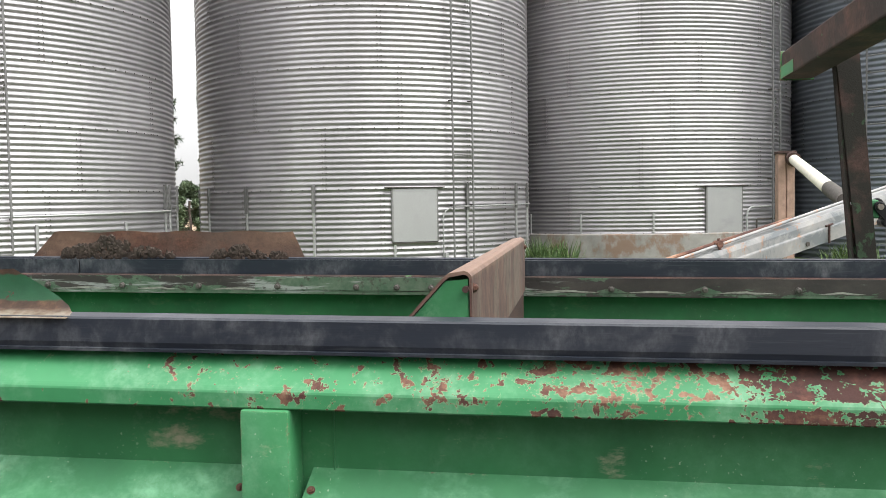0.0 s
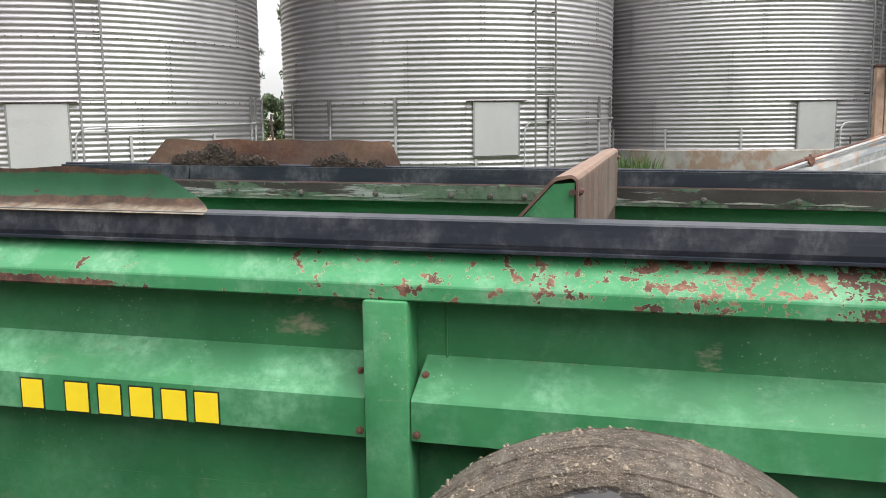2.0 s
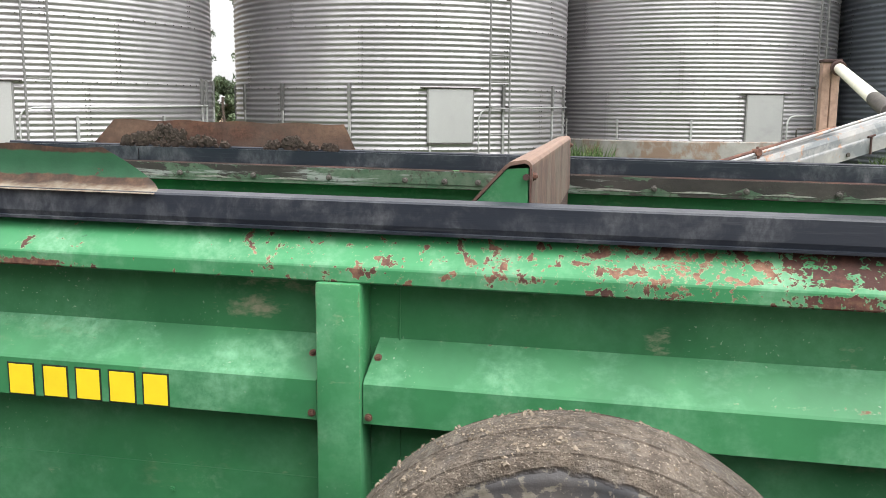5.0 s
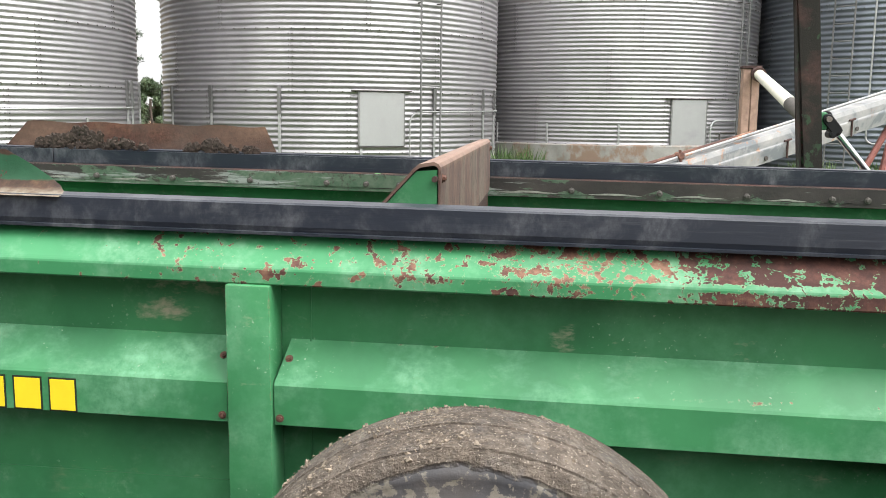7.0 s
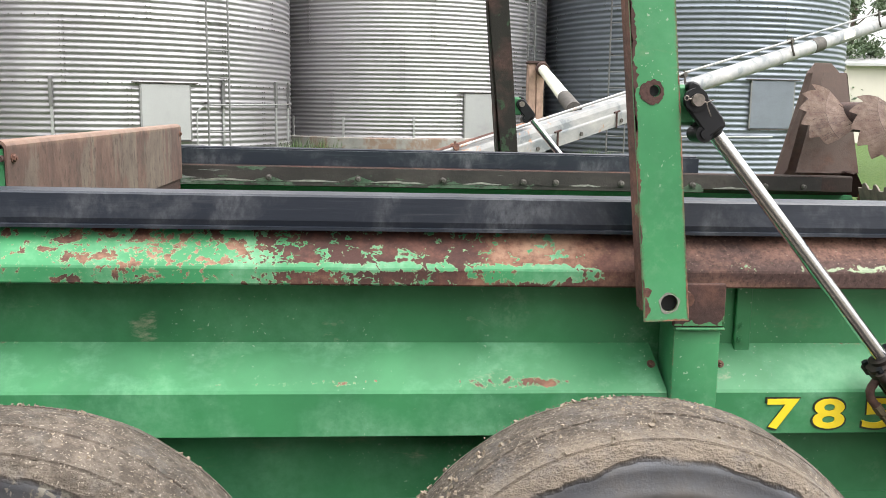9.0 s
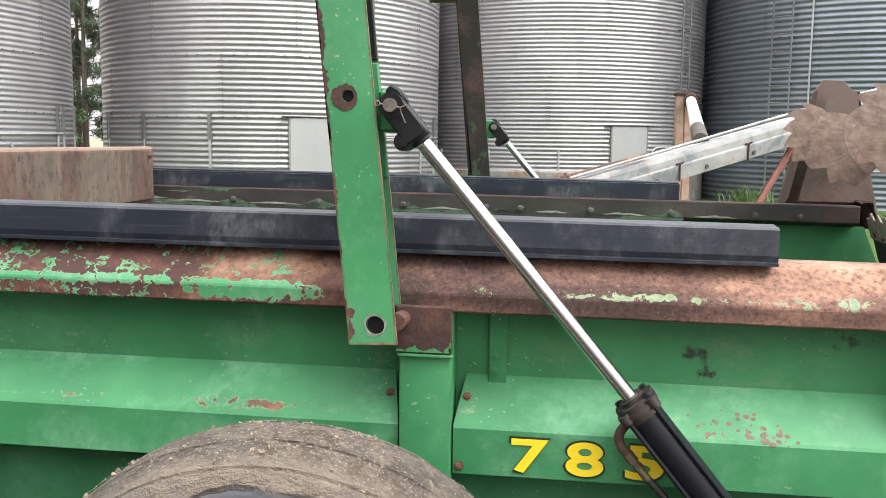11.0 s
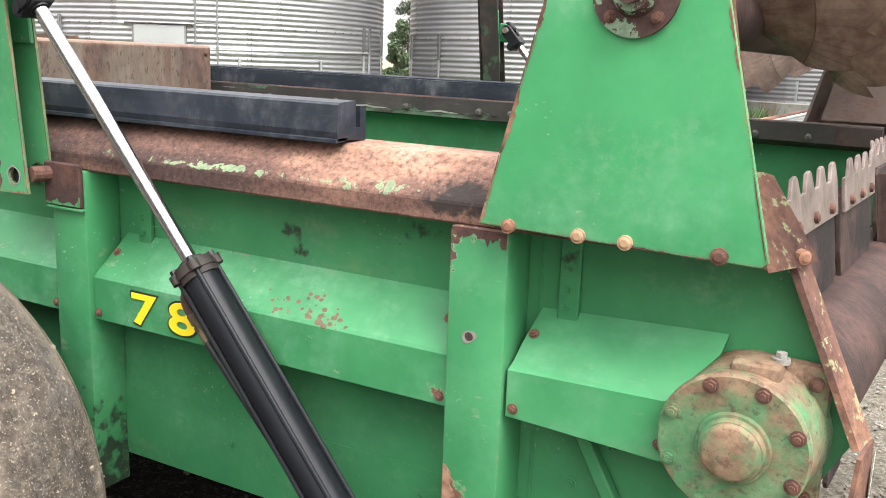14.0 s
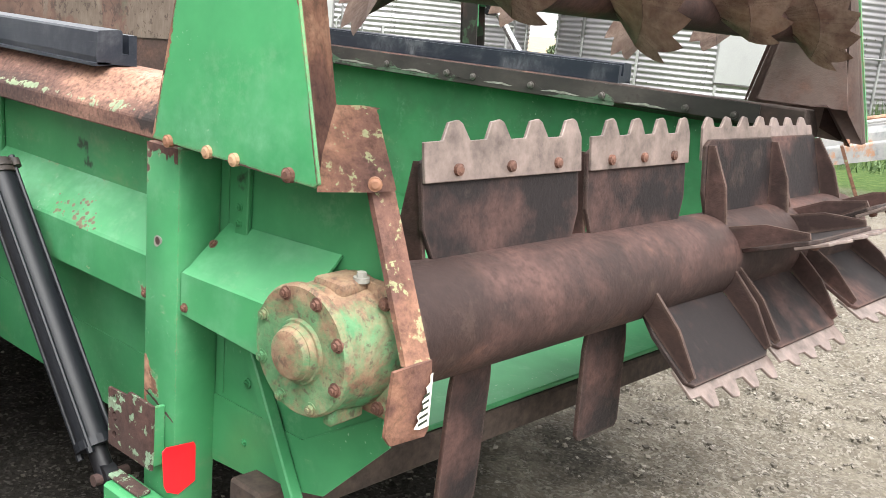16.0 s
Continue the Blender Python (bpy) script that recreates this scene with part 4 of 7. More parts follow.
def side(far):
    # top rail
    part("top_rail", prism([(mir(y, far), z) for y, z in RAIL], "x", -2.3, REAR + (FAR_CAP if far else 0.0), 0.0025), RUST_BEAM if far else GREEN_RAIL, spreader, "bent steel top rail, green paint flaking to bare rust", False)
    # upper panel, lower panel and the seam between them
    back = 0.05 if far else 0.0
    a, b = span(0.080, 0.085, far)
    wall = part("side_panel", prism([(-2.3, 0.640), (3.02, 0.645), (3.15 + back, 0.70), (3.258 + back, 0.905), (3.150 + back, 1.165), (-2.3, 1.165)], "y", a, b), GREEN_INSIDE_SHADED if far else GREEN, spreader)
    a, b = span(0.076, 0.0795, far)
    part("lower_panel", prism([(-2.3, 0.520), (2.64, 0.520), (2.9, 0.54), (3.06, 0.585), (3.205, 0.735), (3.18, 0.78), (3.0, 0.668), (-2.3, 0.662)], "y", a, b), GREEN, spreader)
    a, b = span(0.0775, 0.095, far)
    part("bottom_rail", prism([(-2.3, 0.500), (2.62, 0.500), (2.62, 0.522), (-2.3, 0.522)], "y", a, b, 0.003), GREEN, spreader)
    if far:
        return wall
    # uprights
    for x0, x1 in POSTS:
        foot = 0.42 if x0 > 2.6 else 0.44
        p = part("post", prism([(-0.012, foot), (-0.012, 1.146), (0.080, 1.146), (0.080, foot)], "x", x0, x1, 0.006, 2), GREEN_POST, spreader, "square green upright post with worn edges", True)
        if x0 > 2.6:
            wob = [1 + 0.16 * math.sin(4 * math.pi * k / 22) + 0.10 * math.sin(6 * math.pi * k / 22 + 1) for k in range(22)]
            part("scraped_ring", holed_plate([(2.683 + 0.0125 * w * math.cos(2 * math.pi * k / 22), 0.968 + 0.0105 * w * math.sin(2 * math.pi * k / 22)) for k, w in enumerate(wob)], [(2.683, 0.968, 0.0075)], -0.0130, -0.0121), WORN, p)
            # dark disc drawn for the shaded inside of a hole in the post
            part("plug", rod((2.683, -0.0128, 0.968), (2.683, -0.006, 0.968), 0.0078, n=12), RUST_DARK, p)
            bare_edge((x0 + 0.004, 0.60), (x0 + 0.004, 0.74), (1, -0.1), 0.030, -0.0124, p, 7, 1.0, CREAM_CHIP)
            bare_edge((x0 + 0.004, 0.665), (x1 - 0.004, 0.630), (0, 1), 0.022, -0.0126, p, 9, 1.0, RUST_DARK)
            bare_edge((x0 + 0.004, 1.145), (x1 - 0.004, 1.145), (0, -1), 0.060, -0.0124, p, 8, 1.0, RUST)
    # bolted wall flanges beside the posts
    for x, zf in ((1.86, 0.93), (2.80, 0.93)):
        fl = part("wall_flange", prism([(x, zf), (x, 1.16), (x + 0.035, 1.16), (x + 0.035, zf)], "y", 0.068, 0.0795, 0.002), GREEN, spreader)
        for z in (zf + 0.09, 1.05):
            bolt(HEX_GREEN, x + 0.012, 0.068, z, (0, -1, 0), fl, 0.9)
    for x in (0.060, 2.765):
        part("sheet_lap", box(x, x + 0.004, 0.0765, 0.0799, 0.675, 1.150, 0.0008), GREEN, spreader)
    # pressed ribs between the posts
    rib = [(0.0, 0.835), (0.0, 0.924), (0.004, 0.930), (0.080, 1.010), (0.080, 1.004), (0.008, 0.926), (0.006, 0.839), (0.079, 0.827), (0.079, 0.823), (0.004, 0.833)]
    for (a0, a1), (b0, b1) in zip(POSTS, POSTS[1:]):
        x0, x1 = a1 + 0.003, b0 - 0.003
        bm = prism(rib, "x", x0, x1)
        for v in bm.verts:  # ends cut back along the sloping top
            t = max(0.0, (v.co.z - 0.93) / 0.08)
            v.co.x += (0.018 * t if v.co.x < (x0 + x1) / 2 else -0.018 * t)
        r = part("rib", bm, GREEN_RIB, spreader, "pressed green steel rib, chalky and chipped on its sloping top")
        for x in (x0 + 0.012, x1 - 0.012):
            bolt(HEX, x, 0.0, 0.850, (0, -1, 0), r)
            bolt(HEX, x + (0.01 if x < (x0 + x1) / 2 else -0.01), 0.045, 0.973, (0, -0.72, 0.69), r)
    return wall


wall_near = side(False)
side(True)

# box floor, front wall and the rear edge of the floor
part("floor_pan", prism([(-2.3, 0.085), (2.955, 0.085), (2.955 + 1.92 * SKEW, 2 * MID - 0.085), (-2.3, 2 * MID - 0.085)], "z", 0.562, 0.576, 0.003), GREEN, spreader, "scuffed green steel box floor")
part("front_wall", box(-2.3, -2.29, 0.085, 2 * MID - 0.085, 0.53, 1.24), GREEN_INSIDE_SHADED, spreader)
part("rear_sill", prism([(2.87, 0.02), (2.960, 0.02), (2.960 + 2.05 * SKEW, 2 * MID - 0.02), (2.87 + 2.05 * SKEW, 2 * MID - 0.02)], "z", 0.492, 0.5615, 0.006), MUD, spreader, "caked black rear sill under the box floor")


# short rib in front of the gearbox, cut round at its end
def short_rib():
    x0 = 2.752
    out = [(3.070, 0.075, 1.024), (3.064, 0.055, 0.997), (3.042, 0.030, 0.972), (3.021, 0.006, 0.948), (3.004, -0.008, 0.930), (2.995, -0.008, 0.885), (3.006, -0.008, 0.836)]
    base = [(x0 + 0.02, 0.079, 1.012), (x0 + 0.012, 0.055, 0.985), (x0 + 0.006, 0.030, 0.960), (x0 + 0.003, 0.008, 0.937), (x0, -0.008, 0.925), (x0, -0.008, 0.890), (x0, -0.008, 0.848)]
    bm = sheet([base, out], (0.0, 0.004, -0.003))
    r = part("gearbox_guard", bm, GREEN_RIB, spreader, "bent green guard plate with a curved cut round the gearbox")
    for p, w in (((x0 + 0.012, -0.008, 0.862), (0, -1, 0)), ((x0 + 0.02, 0.045, 0.975), (0, -0.72, 0.69)), ((3.0, -0.008, 0.862), (0, -1, 0))):
        bolt(HEX, *p, w, r)
    part("lug", box(3.004, 3.032, -0.016, -0.009, 0.85, 0.90, 0.002), GREEN, r)
    bolt(HEX, 3.020, -0.016, 0.862, (0, -1, 0), r)


short_rib()

# diagonal brace on the lower rear wall
part("brace", prism([(2.825, 0.86), (2.850, 0.86), (3.015, 0.56), (2.99, 0.555)], "y", 0.050, 0.0755, 0.003), GREEN, spreader)
for x, z in ((2.84, 0.72), (2.84, 0.60), (2.95, 0.64), (2.90, 0.80), (2.10, 0.60), (2.55, 0.61), (0.9, 0.60), (0.2, 0.61), (-0.5, 0.60), (-1.2, 0.60)):
    bolt(HEX_GREEN, x, 0.078, z, (0, -1, 0), wall_near)


# black boards standing on the rails
def board(x0, x1, far):
    prof = [(0.040, 1.253), (0.036, 1.269), (0.040, 1.316), (0.044, 1.320), (0.090, 1.323), (0.094, 1.318), (0.094, 1.275), (0.108, 1.275), (0.108, 1.313), (0.126, 1.313), (0.126, 1.2515), (0.078, 1.2535)]
    bm = prism([(mir(y, far), z) for y, z in prof], "x", x0, x1)
    lip = prism([(mir(y, far), z) for y, z in ((0.034, 1.250), (0.034, 1.256), (0.040, 1.258), (0.070, 1.258), (0.066, 1.253))], "x", x0, x1)
    return part("rail_board", join(bm, lip), BOARD, spreader, "black grooved plastic board along the rail, scuffed grey")


board(-2.3, 2.386, False)
board(-2.3, -1.622, True)
board(-1.616, 2.485, True)

# bolted wear strip along the far rail's inner face
yb = 2 * MID - 0.156
ws = part("wear_strip", prism([(-2.25, 1.186), (3.02, 1.186), (3.02, 1.246), (-2.25, 1.246)], "y", yb - 0.004, yb - 0.0004), STRIP_STEEL, spreader, "dark scraped wear strip with bolts and scraps of green paint")
part("painted_strip", prism([(-2.25, 1.172), (2.5, 1.172), (2.5, 1.206), (-2.25, 1.206)], "y", yb - 0.003, yb - 0.0002), GREEN_LINER, spreader, "grimy green painted strip")
part("painted_liner", prism([(-0.80, 1.189), (0.30, 1.189), (0.34, 1.200), (0.22, 1.243), (-0.80, 1.243)], "y", yb - 0.0062, yb - 0.0044), GREEN_LINER, spreader, "scraped green strip with brown rust blotches")
wear = random.Random(12)
STRIP_BOLTS = [-2.10, -1.75, -1.40, -1.05, -0.70, -0.36, -0.188, -0.044, 0.317, 0.682, 1.042, 1.392, 1.727, 1.864, 2.142, 2.450]
for k, x in enumerate(STRIP_BOLTS):
    bolt(DOME_GRIMY, x, yb - 0.004, 1.203, (0, -1, 0), ws, 1.1)
    spot = [(x + u * wear.uniform(0.7, 1.3), 1.187 + v * wear.uniform(0.7, 1.2)) for u, v in ((-0.075, 0.003), (-0.045, 0.010), (-0.022, 0.020), (0.0, 0.030), (0.016, 0.026), (0.034, 0.014), (0.065, 0.006), (0.080, 0.002), (0.02, 0.0), (-0.03, 0.0))]
    part("paint_patch", prism(spot, "y", yb - 0.0048, yb - 0.004), GREEN_LINER, ws)
    gap = STRIP_BOLTS[k + 1] - x if k + 1 < len(STRIP_BOLTS) else 0.34
    if gap > 0.2:
        a, c = x + wear.uniform(0.04, 0.09), x + gap - wear.uniform(0.03, 0.10)
        run = [(a + (c - a) * i / 8, 1.189 + wear.uniform(0.6, 1.1) * 0.009 * math.sin(math.pi * i / 8)) for i in range(9)]
        back = [(u, v - 0.002 - 0.006 * math.sin(math.pi * (u - a) / (c - a))) for u, v in run[::-1]]
        part("worn_edge", prism(run + back[1:-1], "y", yb - 0.0050, yb - 0.0042), WORN, ws, "pale worn edge")
for x in (2.77, 2.94):
    bolt(DOME_GRIMY, x, yb - 0.004, 1.203, (0, -1, 0), ws, 1.0)


# loading flaps standing on the boards, curved sheet with a slanted end
def flap(far):
    prof = [(0.030, 1.317), (0.045, 1.319), (0.070, 1.325), (0.088, 1.337), (0.100, 1.356), (0.107, 1.382), (0.110, 1.414)] if not far else [(0.085, 1.317), (0.080, 1.345), (0.072, 1.38), (0.064, 1.432)]
    bm = bmesh.new()
    rows = []
    n = 36
    for i, (y, z) in enumerate(prof):
        s = (z - 1.317) / 0.115
        x0, x1 = (-1.87 + 0.10 * s, -0.60 - 0.06 * s) if far else (-1.9, -0.492 - 0.205 * s ** 1.15)
        rows.append([bm.verts.new((x0 + (x1 - x0) * k / n, mir(y, far), z + (0.004 * math.sin(k * 0.7) if i == len(prof) - 1 else 0))) for k in range(n + 1)])
    for r, q in zip(rows, rows[1:]):
        for k in range(n):
            bm.faces.new((r[k], r[k + 1], q[k + 1], q[k]))
    bmesh.ops.solidify(bm, geom=bm.faces[:], thickness=0.004)
    return part("loading_flap", bm, RUST_FLAP if far else FLAP, spreader, "rusty bent sheet flap standing on the board", True)


def flap_mat():
    M = Mat("flap_paint_and_rust", 0.6)
    z = M.calc("ADD", M.axis(2), M.calc("MULTIPLY", M.axis(0), SLOPE))
    wob = M.calc("ADD", z, M.calc("MULTIPLY", M.calc("SUBTRACT", M.noise(16, 7, 0.66, coord=M.at(0.6, 1, 1)), 0.5), 0.030))
    paint = M.ramp(M.noise(7, 5, 0.6), (0.3, (0.020, 0.105, 0.048)), (0.7, (0.034, 0.150, 0.070)))
    brown = M.ramp(M.noise(24, 7, 0.68), (0.34, (0.040, 0.024, 0.018)), (0.55, (0.10, 0.055, 0.036)), (0.72, (0.19, 0.105, 0.06)))
    low = M.ramp(M.span(wob, 1.345, 1.349), (0.0, 1.0), (1.0, 0.0))
    high = M.ramp(M.span(wob, 1.399, 1.403), (0.0, 0.0), (1.0, 1.0))
    spot = M.ramp(M.noise(11, 6, 0.62), (0.64, 0.0), (0.655, 1.0))
    col = M.mix(M.calc("MAXIMUM", M.calc("MAXIMUM", low, high), spot), paint, brown)
    lip = M.ramp(M.span(wob, 1.318, 1.336), (0.2, 0.95), (0.75, 0.0))
    col = M.mix(lip, col, M.ramp(M.noise(30, 5, 0.65), (0.35, (0.20, 0.125, 0.08)), (0.6, (0.42, 0.37, 0.29))))
    M.bump(M.noise(90, 4, 0.6), 0.3, 0.002)
    return M.done(col)


FLAP = flap_mat()
flap(False)
far_flap = flap(True)


def mud_lumps(x0, x1, y, z0, z1, count, seed, parent):
    rng = random.Random(seed)
    bms = []
    for _ in range(count):
        bm = bmesh.new()
        t = rng.random()
        r = rng.uniform(0.010, 0.024)
        bmesh.ops.create_icosphere(bm, subdivisions=3, radius=r)
        for v in bm.verts:
            v.co *= 1 + 0.6 * noise.noise(v.co * 70 + Vector((t * 50, 0, 0))) + 0.5 * noise.noise(v.co * 190 + Vector((0, t * 50, 0)))
            v.co.y *= 0.35
        bmesh.ops.translate(bm, verts=bm.verts, vec=(x0 + (x1 - x0) * t, y, z0 + (z1 - z0) * rng.random() * (1 - abs(2 * t - 0.9) * 0.8)))
        bms.append(bm)
    tagged(part("caked_manure", join(*bms), MUD, parent, "dark dried manure caked on the flap", True), kind="stuff")


mud_lumps(-1.72, -1.20, 2 * MID - 0.092, 1.322, 1.395, 60, 1, far_flap)
mud_lumps(-1.02, -0.70, 2 * MID - 0.092, 1.318, 1.36, 26, 2, far_flap)
mud_lumps(-1.55, -1.45, 2 * MID - 0.088, 1.36, 1.425, 8, 5, far_flap)


# pusher panel inside the box
def pusher(xp):
    y0, y1 = 0.165, 2 * MID - 0.165
    prof = [(xp, 1.195), (xp, 1.398), (xp - 0.006, 1.406), (xp - 0.016, 1.410), (xp - 0.050, 1.404), (xp - 0.062, 1.394), (xp - 0.40, 1.02), (xp - 0.396, 1.017), (xp - 0.060, 1.386), (xp - 0.048, 1.396), (xp - 0.016, 1.402), (xp - 0.009, 1.399), (xp - 0.005, 1.394), (xp - 0.005, 1.195)]
    face = part("pusher_face", prism(prof, "y", y0, y1), PUSHER, spreader, "streaked rusty pusher panel with a rolled top edge")
    part("pusher_lower", box(xp - 0.012, xp - 0.006, y0 + 0.01, y1 - 0.01, 0.532, 1.27), RUST_DARK, face)
    for y in (y0 + 0.03, y1 - 0.03):
        a, b = (y0 + 0.004, y0 + 0.010) if y < MID else (y1 - 0.010, y1 - 0.004)
        part("gusset", prism([(xp - 0.008, 1.392), (xp - 0.056, 1.388), (xp - 0.50, 0.90), (xp - 0.008, 0.90)], "y", a, b), GREEN, face, "green triangular side gusset")
        bolt(HEX, xp + 0.001, y, 1.372, (1, 0, 0), face, 1.2)
    part("edge_rod", rod((xp - 0.012, y0 - 0.012, 1.372), (xp - 0.012, y0 + 0.03, 1.372), 0.007), RUST_DARK, face)


pusher(0.34)


# tailgate arms, their cross bar and lift cylinders
def arm(far):
    back = 0.042 if far else 0.0

    def sx(z):
        return (-0.085 if far else -0.098) * (z - 1.092)

    y0, y1 = (-0.072, -0.066) if not far else (2 * MID + 0.066, 2 * MID + 0.072)
    yi0, yi1 = (-0.016, -0.010) if not far else (2 * MID + 0.010, 2 * MID + 0.016)
    zb, zt = 1.092, 2.14
    low = [(1.614, zb), (1.703, zb + 0.004), (1.703 + sx(zt), zt), (1.614 + sx(zt), zt)]
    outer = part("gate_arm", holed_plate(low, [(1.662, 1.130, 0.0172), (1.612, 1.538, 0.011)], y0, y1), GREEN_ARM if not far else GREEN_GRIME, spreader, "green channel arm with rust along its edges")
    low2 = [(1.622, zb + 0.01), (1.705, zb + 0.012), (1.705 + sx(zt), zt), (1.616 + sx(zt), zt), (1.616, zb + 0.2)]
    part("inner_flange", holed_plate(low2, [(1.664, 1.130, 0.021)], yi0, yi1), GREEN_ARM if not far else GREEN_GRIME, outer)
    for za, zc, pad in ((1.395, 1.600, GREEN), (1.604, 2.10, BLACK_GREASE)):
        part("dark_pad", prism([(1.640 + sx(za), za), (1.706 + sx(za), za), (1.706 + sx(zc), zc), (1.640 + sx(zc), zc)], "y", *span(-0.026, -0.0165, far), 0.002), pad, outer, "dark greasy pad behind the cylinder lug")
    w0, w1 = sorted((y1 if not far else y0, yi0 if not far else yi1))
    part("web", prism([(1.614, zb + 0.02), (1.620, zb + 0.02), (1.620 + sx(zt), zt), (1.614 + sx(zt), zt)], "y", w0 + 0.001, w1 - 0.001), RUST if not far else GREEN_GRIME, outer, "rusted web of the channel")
    # rust ring round the upper hole
    yr = y0 - 0.0012 if not far else y1
    rng = random.Random(3)
    blob = [(1.609 + rng.uniform(0.0205, 0.0245) * math.cos(a) * (1.2 if math.cos(a) < 0 else 0.9), 1.536 + rng.uniform(0.0205, 0.0245) * math.sin(a)) for a in (2 * math.pi * k / 34 for k in range(34))]
    part("bearing_patch", holed_plate(blob, [(1.612, 1.538, 0.0112)], yr, yr + 0.0012), RUST_DARK, outer)
    # lug and pin of the cylinder
    yc = mir(-0.042, far)
    part("lug", box(1.662, 1.702, min(yc - 0.010, yc + 0.010), yc + 0.010, 1.476, 1.552, 0.006), GREEN, outer, "dark green cylinder lug")
    a, b = span(-0.062, -0.018, far)
    # added black rods stand in for the shade inside both arm holes
    part("pivot_hub", rod((1.663, a, 1.130), (1.663, b, 1.130), 0.0168, n=18), BLACK_GREASE, outer)
    part("upper_hub", rod((1.612, a, 1.538), (1.612, b, 1.538), 0.0108, n=14), BLACK_GREASE, outer)
    # pivot bolt and bracket on the post
    part("pivot_bolt", rod((1.700, mir(-0.062, far), 1.135), (1.706, mir(-0.002, far), 1.135), 0.016, n=12), RUST, outer)
    a, b = span(-0.024, -0.0125, far)
    part("pivot_bracket", box(1.690, 1.797, a, b, 1.070, 1.160, 0.003), RUST_DARK, spreader, "dark rusted pivot bracket welded to the post")
    a, b = span(-0.0235, -0.0125, far)
    part("bracket_lip", box(1.694, 1.799, a, b, 1.062, 1.069, 0.002), GREEN_POST, spreader)
    if not far:
        br = [o for o in spreader.children if o.name.startswith("pivot_bracket")][-1]
        bare_edge((1.692, 1.0725), (1.795, 1.0725), (0, 1), 0.018, a, br, 31, 0.95, GREEN_ARM)
        bare_edge((1.7955, 1.072), (1.7955, 1.158), (-1, 0), 0.012, a, br, 32, 0.8, GREEN_ARM)
    outer.location.x += back
    return outer


near_arm = arm(False)
for (p, q, way, w, share, m) in (((1.614, 1.10), (1.5113, 2.14), (1, 0.1), 0.008, 0.55, RUST), ((1.5785, 1.46), (1.5113, 2.14), (1, 0.1), 0.021, 0.9, RUST_DARK), ((1.703, 1.10), (1.6003, 2.14), (-1, 0), 0.006, 0.6, CREAM_CHIP), ((1.614, 1.0925), (1.703, 1.0955), (0, 1), 0.012, 0.8, CREAM_CHIP)):
    bare_edge(p, q, way, w, -0.0722, near_arm, int(w * 9000), share, m)
bare_edge((1.615, 1.10), (1.612, 1.16), (1, 0), 0.022, -0.0724, near_arm, 4, 0.9, RUST)
part("worn_ring", holed_plate([(1.662 + 0.0205 * math.cos(a) * (1 + 0.1 * math.sin(5 * a)), 1.130 + 0.0205 * math.sin(a) * (1 + 0.12 * math.cos(3 * a))) for a in (2 * math.pi * k / 28 for k in range(28))], [(1.662, 1.130, 0.0172)], -0.0730, -0.0722), WORN, near_arm)
arm(True)
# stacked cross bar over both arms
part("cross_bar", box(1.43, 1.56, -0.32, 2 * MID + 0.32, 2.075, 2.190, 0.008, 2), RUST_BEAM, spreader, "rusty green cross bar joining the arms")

part("bar_end", box(1.425, 1.565, 2 * MID + 0.321, 2 * MID + 0.326, 2.070, 2.195, 0.002), GREEN_ARM, spreader, "green end plate of the cross bar")
part("bar_lip", box(1.428, 1.4295, 2 * MID + 0.10, 2 * MID + 0.32, 2.078, 2.130), GREEN_ARM, spreader, "remains of green paint on the cross bar")

# white warning sticker on the near arm
st = part("sticker", prism([(1.551, 1.705), (1.628, 1.710), (1.620, 1.80), (1.543, 1.795)], "y", -0.0732, -0.0722), WHITE_DECAL, spreader, "faded white warning sticker with black marks")
part("sticker_mark", join(prism([(1.556, 1.730), (1.562, 1.724), (1.596, 1.752), (1.590, 1.758)], "y", -0.0738, -0.0733), prism([(1.560, 1.752), (1.566, 1.756), (1.588, 1.728), (1.582, 1.724)], "y", -0.0738, -0.0733)), INK, st)
part("sticker_ring", holed_plate([(1.603 + 0.011 * math.cos(a), 1.726 + 0.011 * math.sin(a)) for a in (2 * math.pi * k / 20 for k in range(20))], [(1.603, 1.726, 0.008)], -0.0738, -0.0733), INK, st)


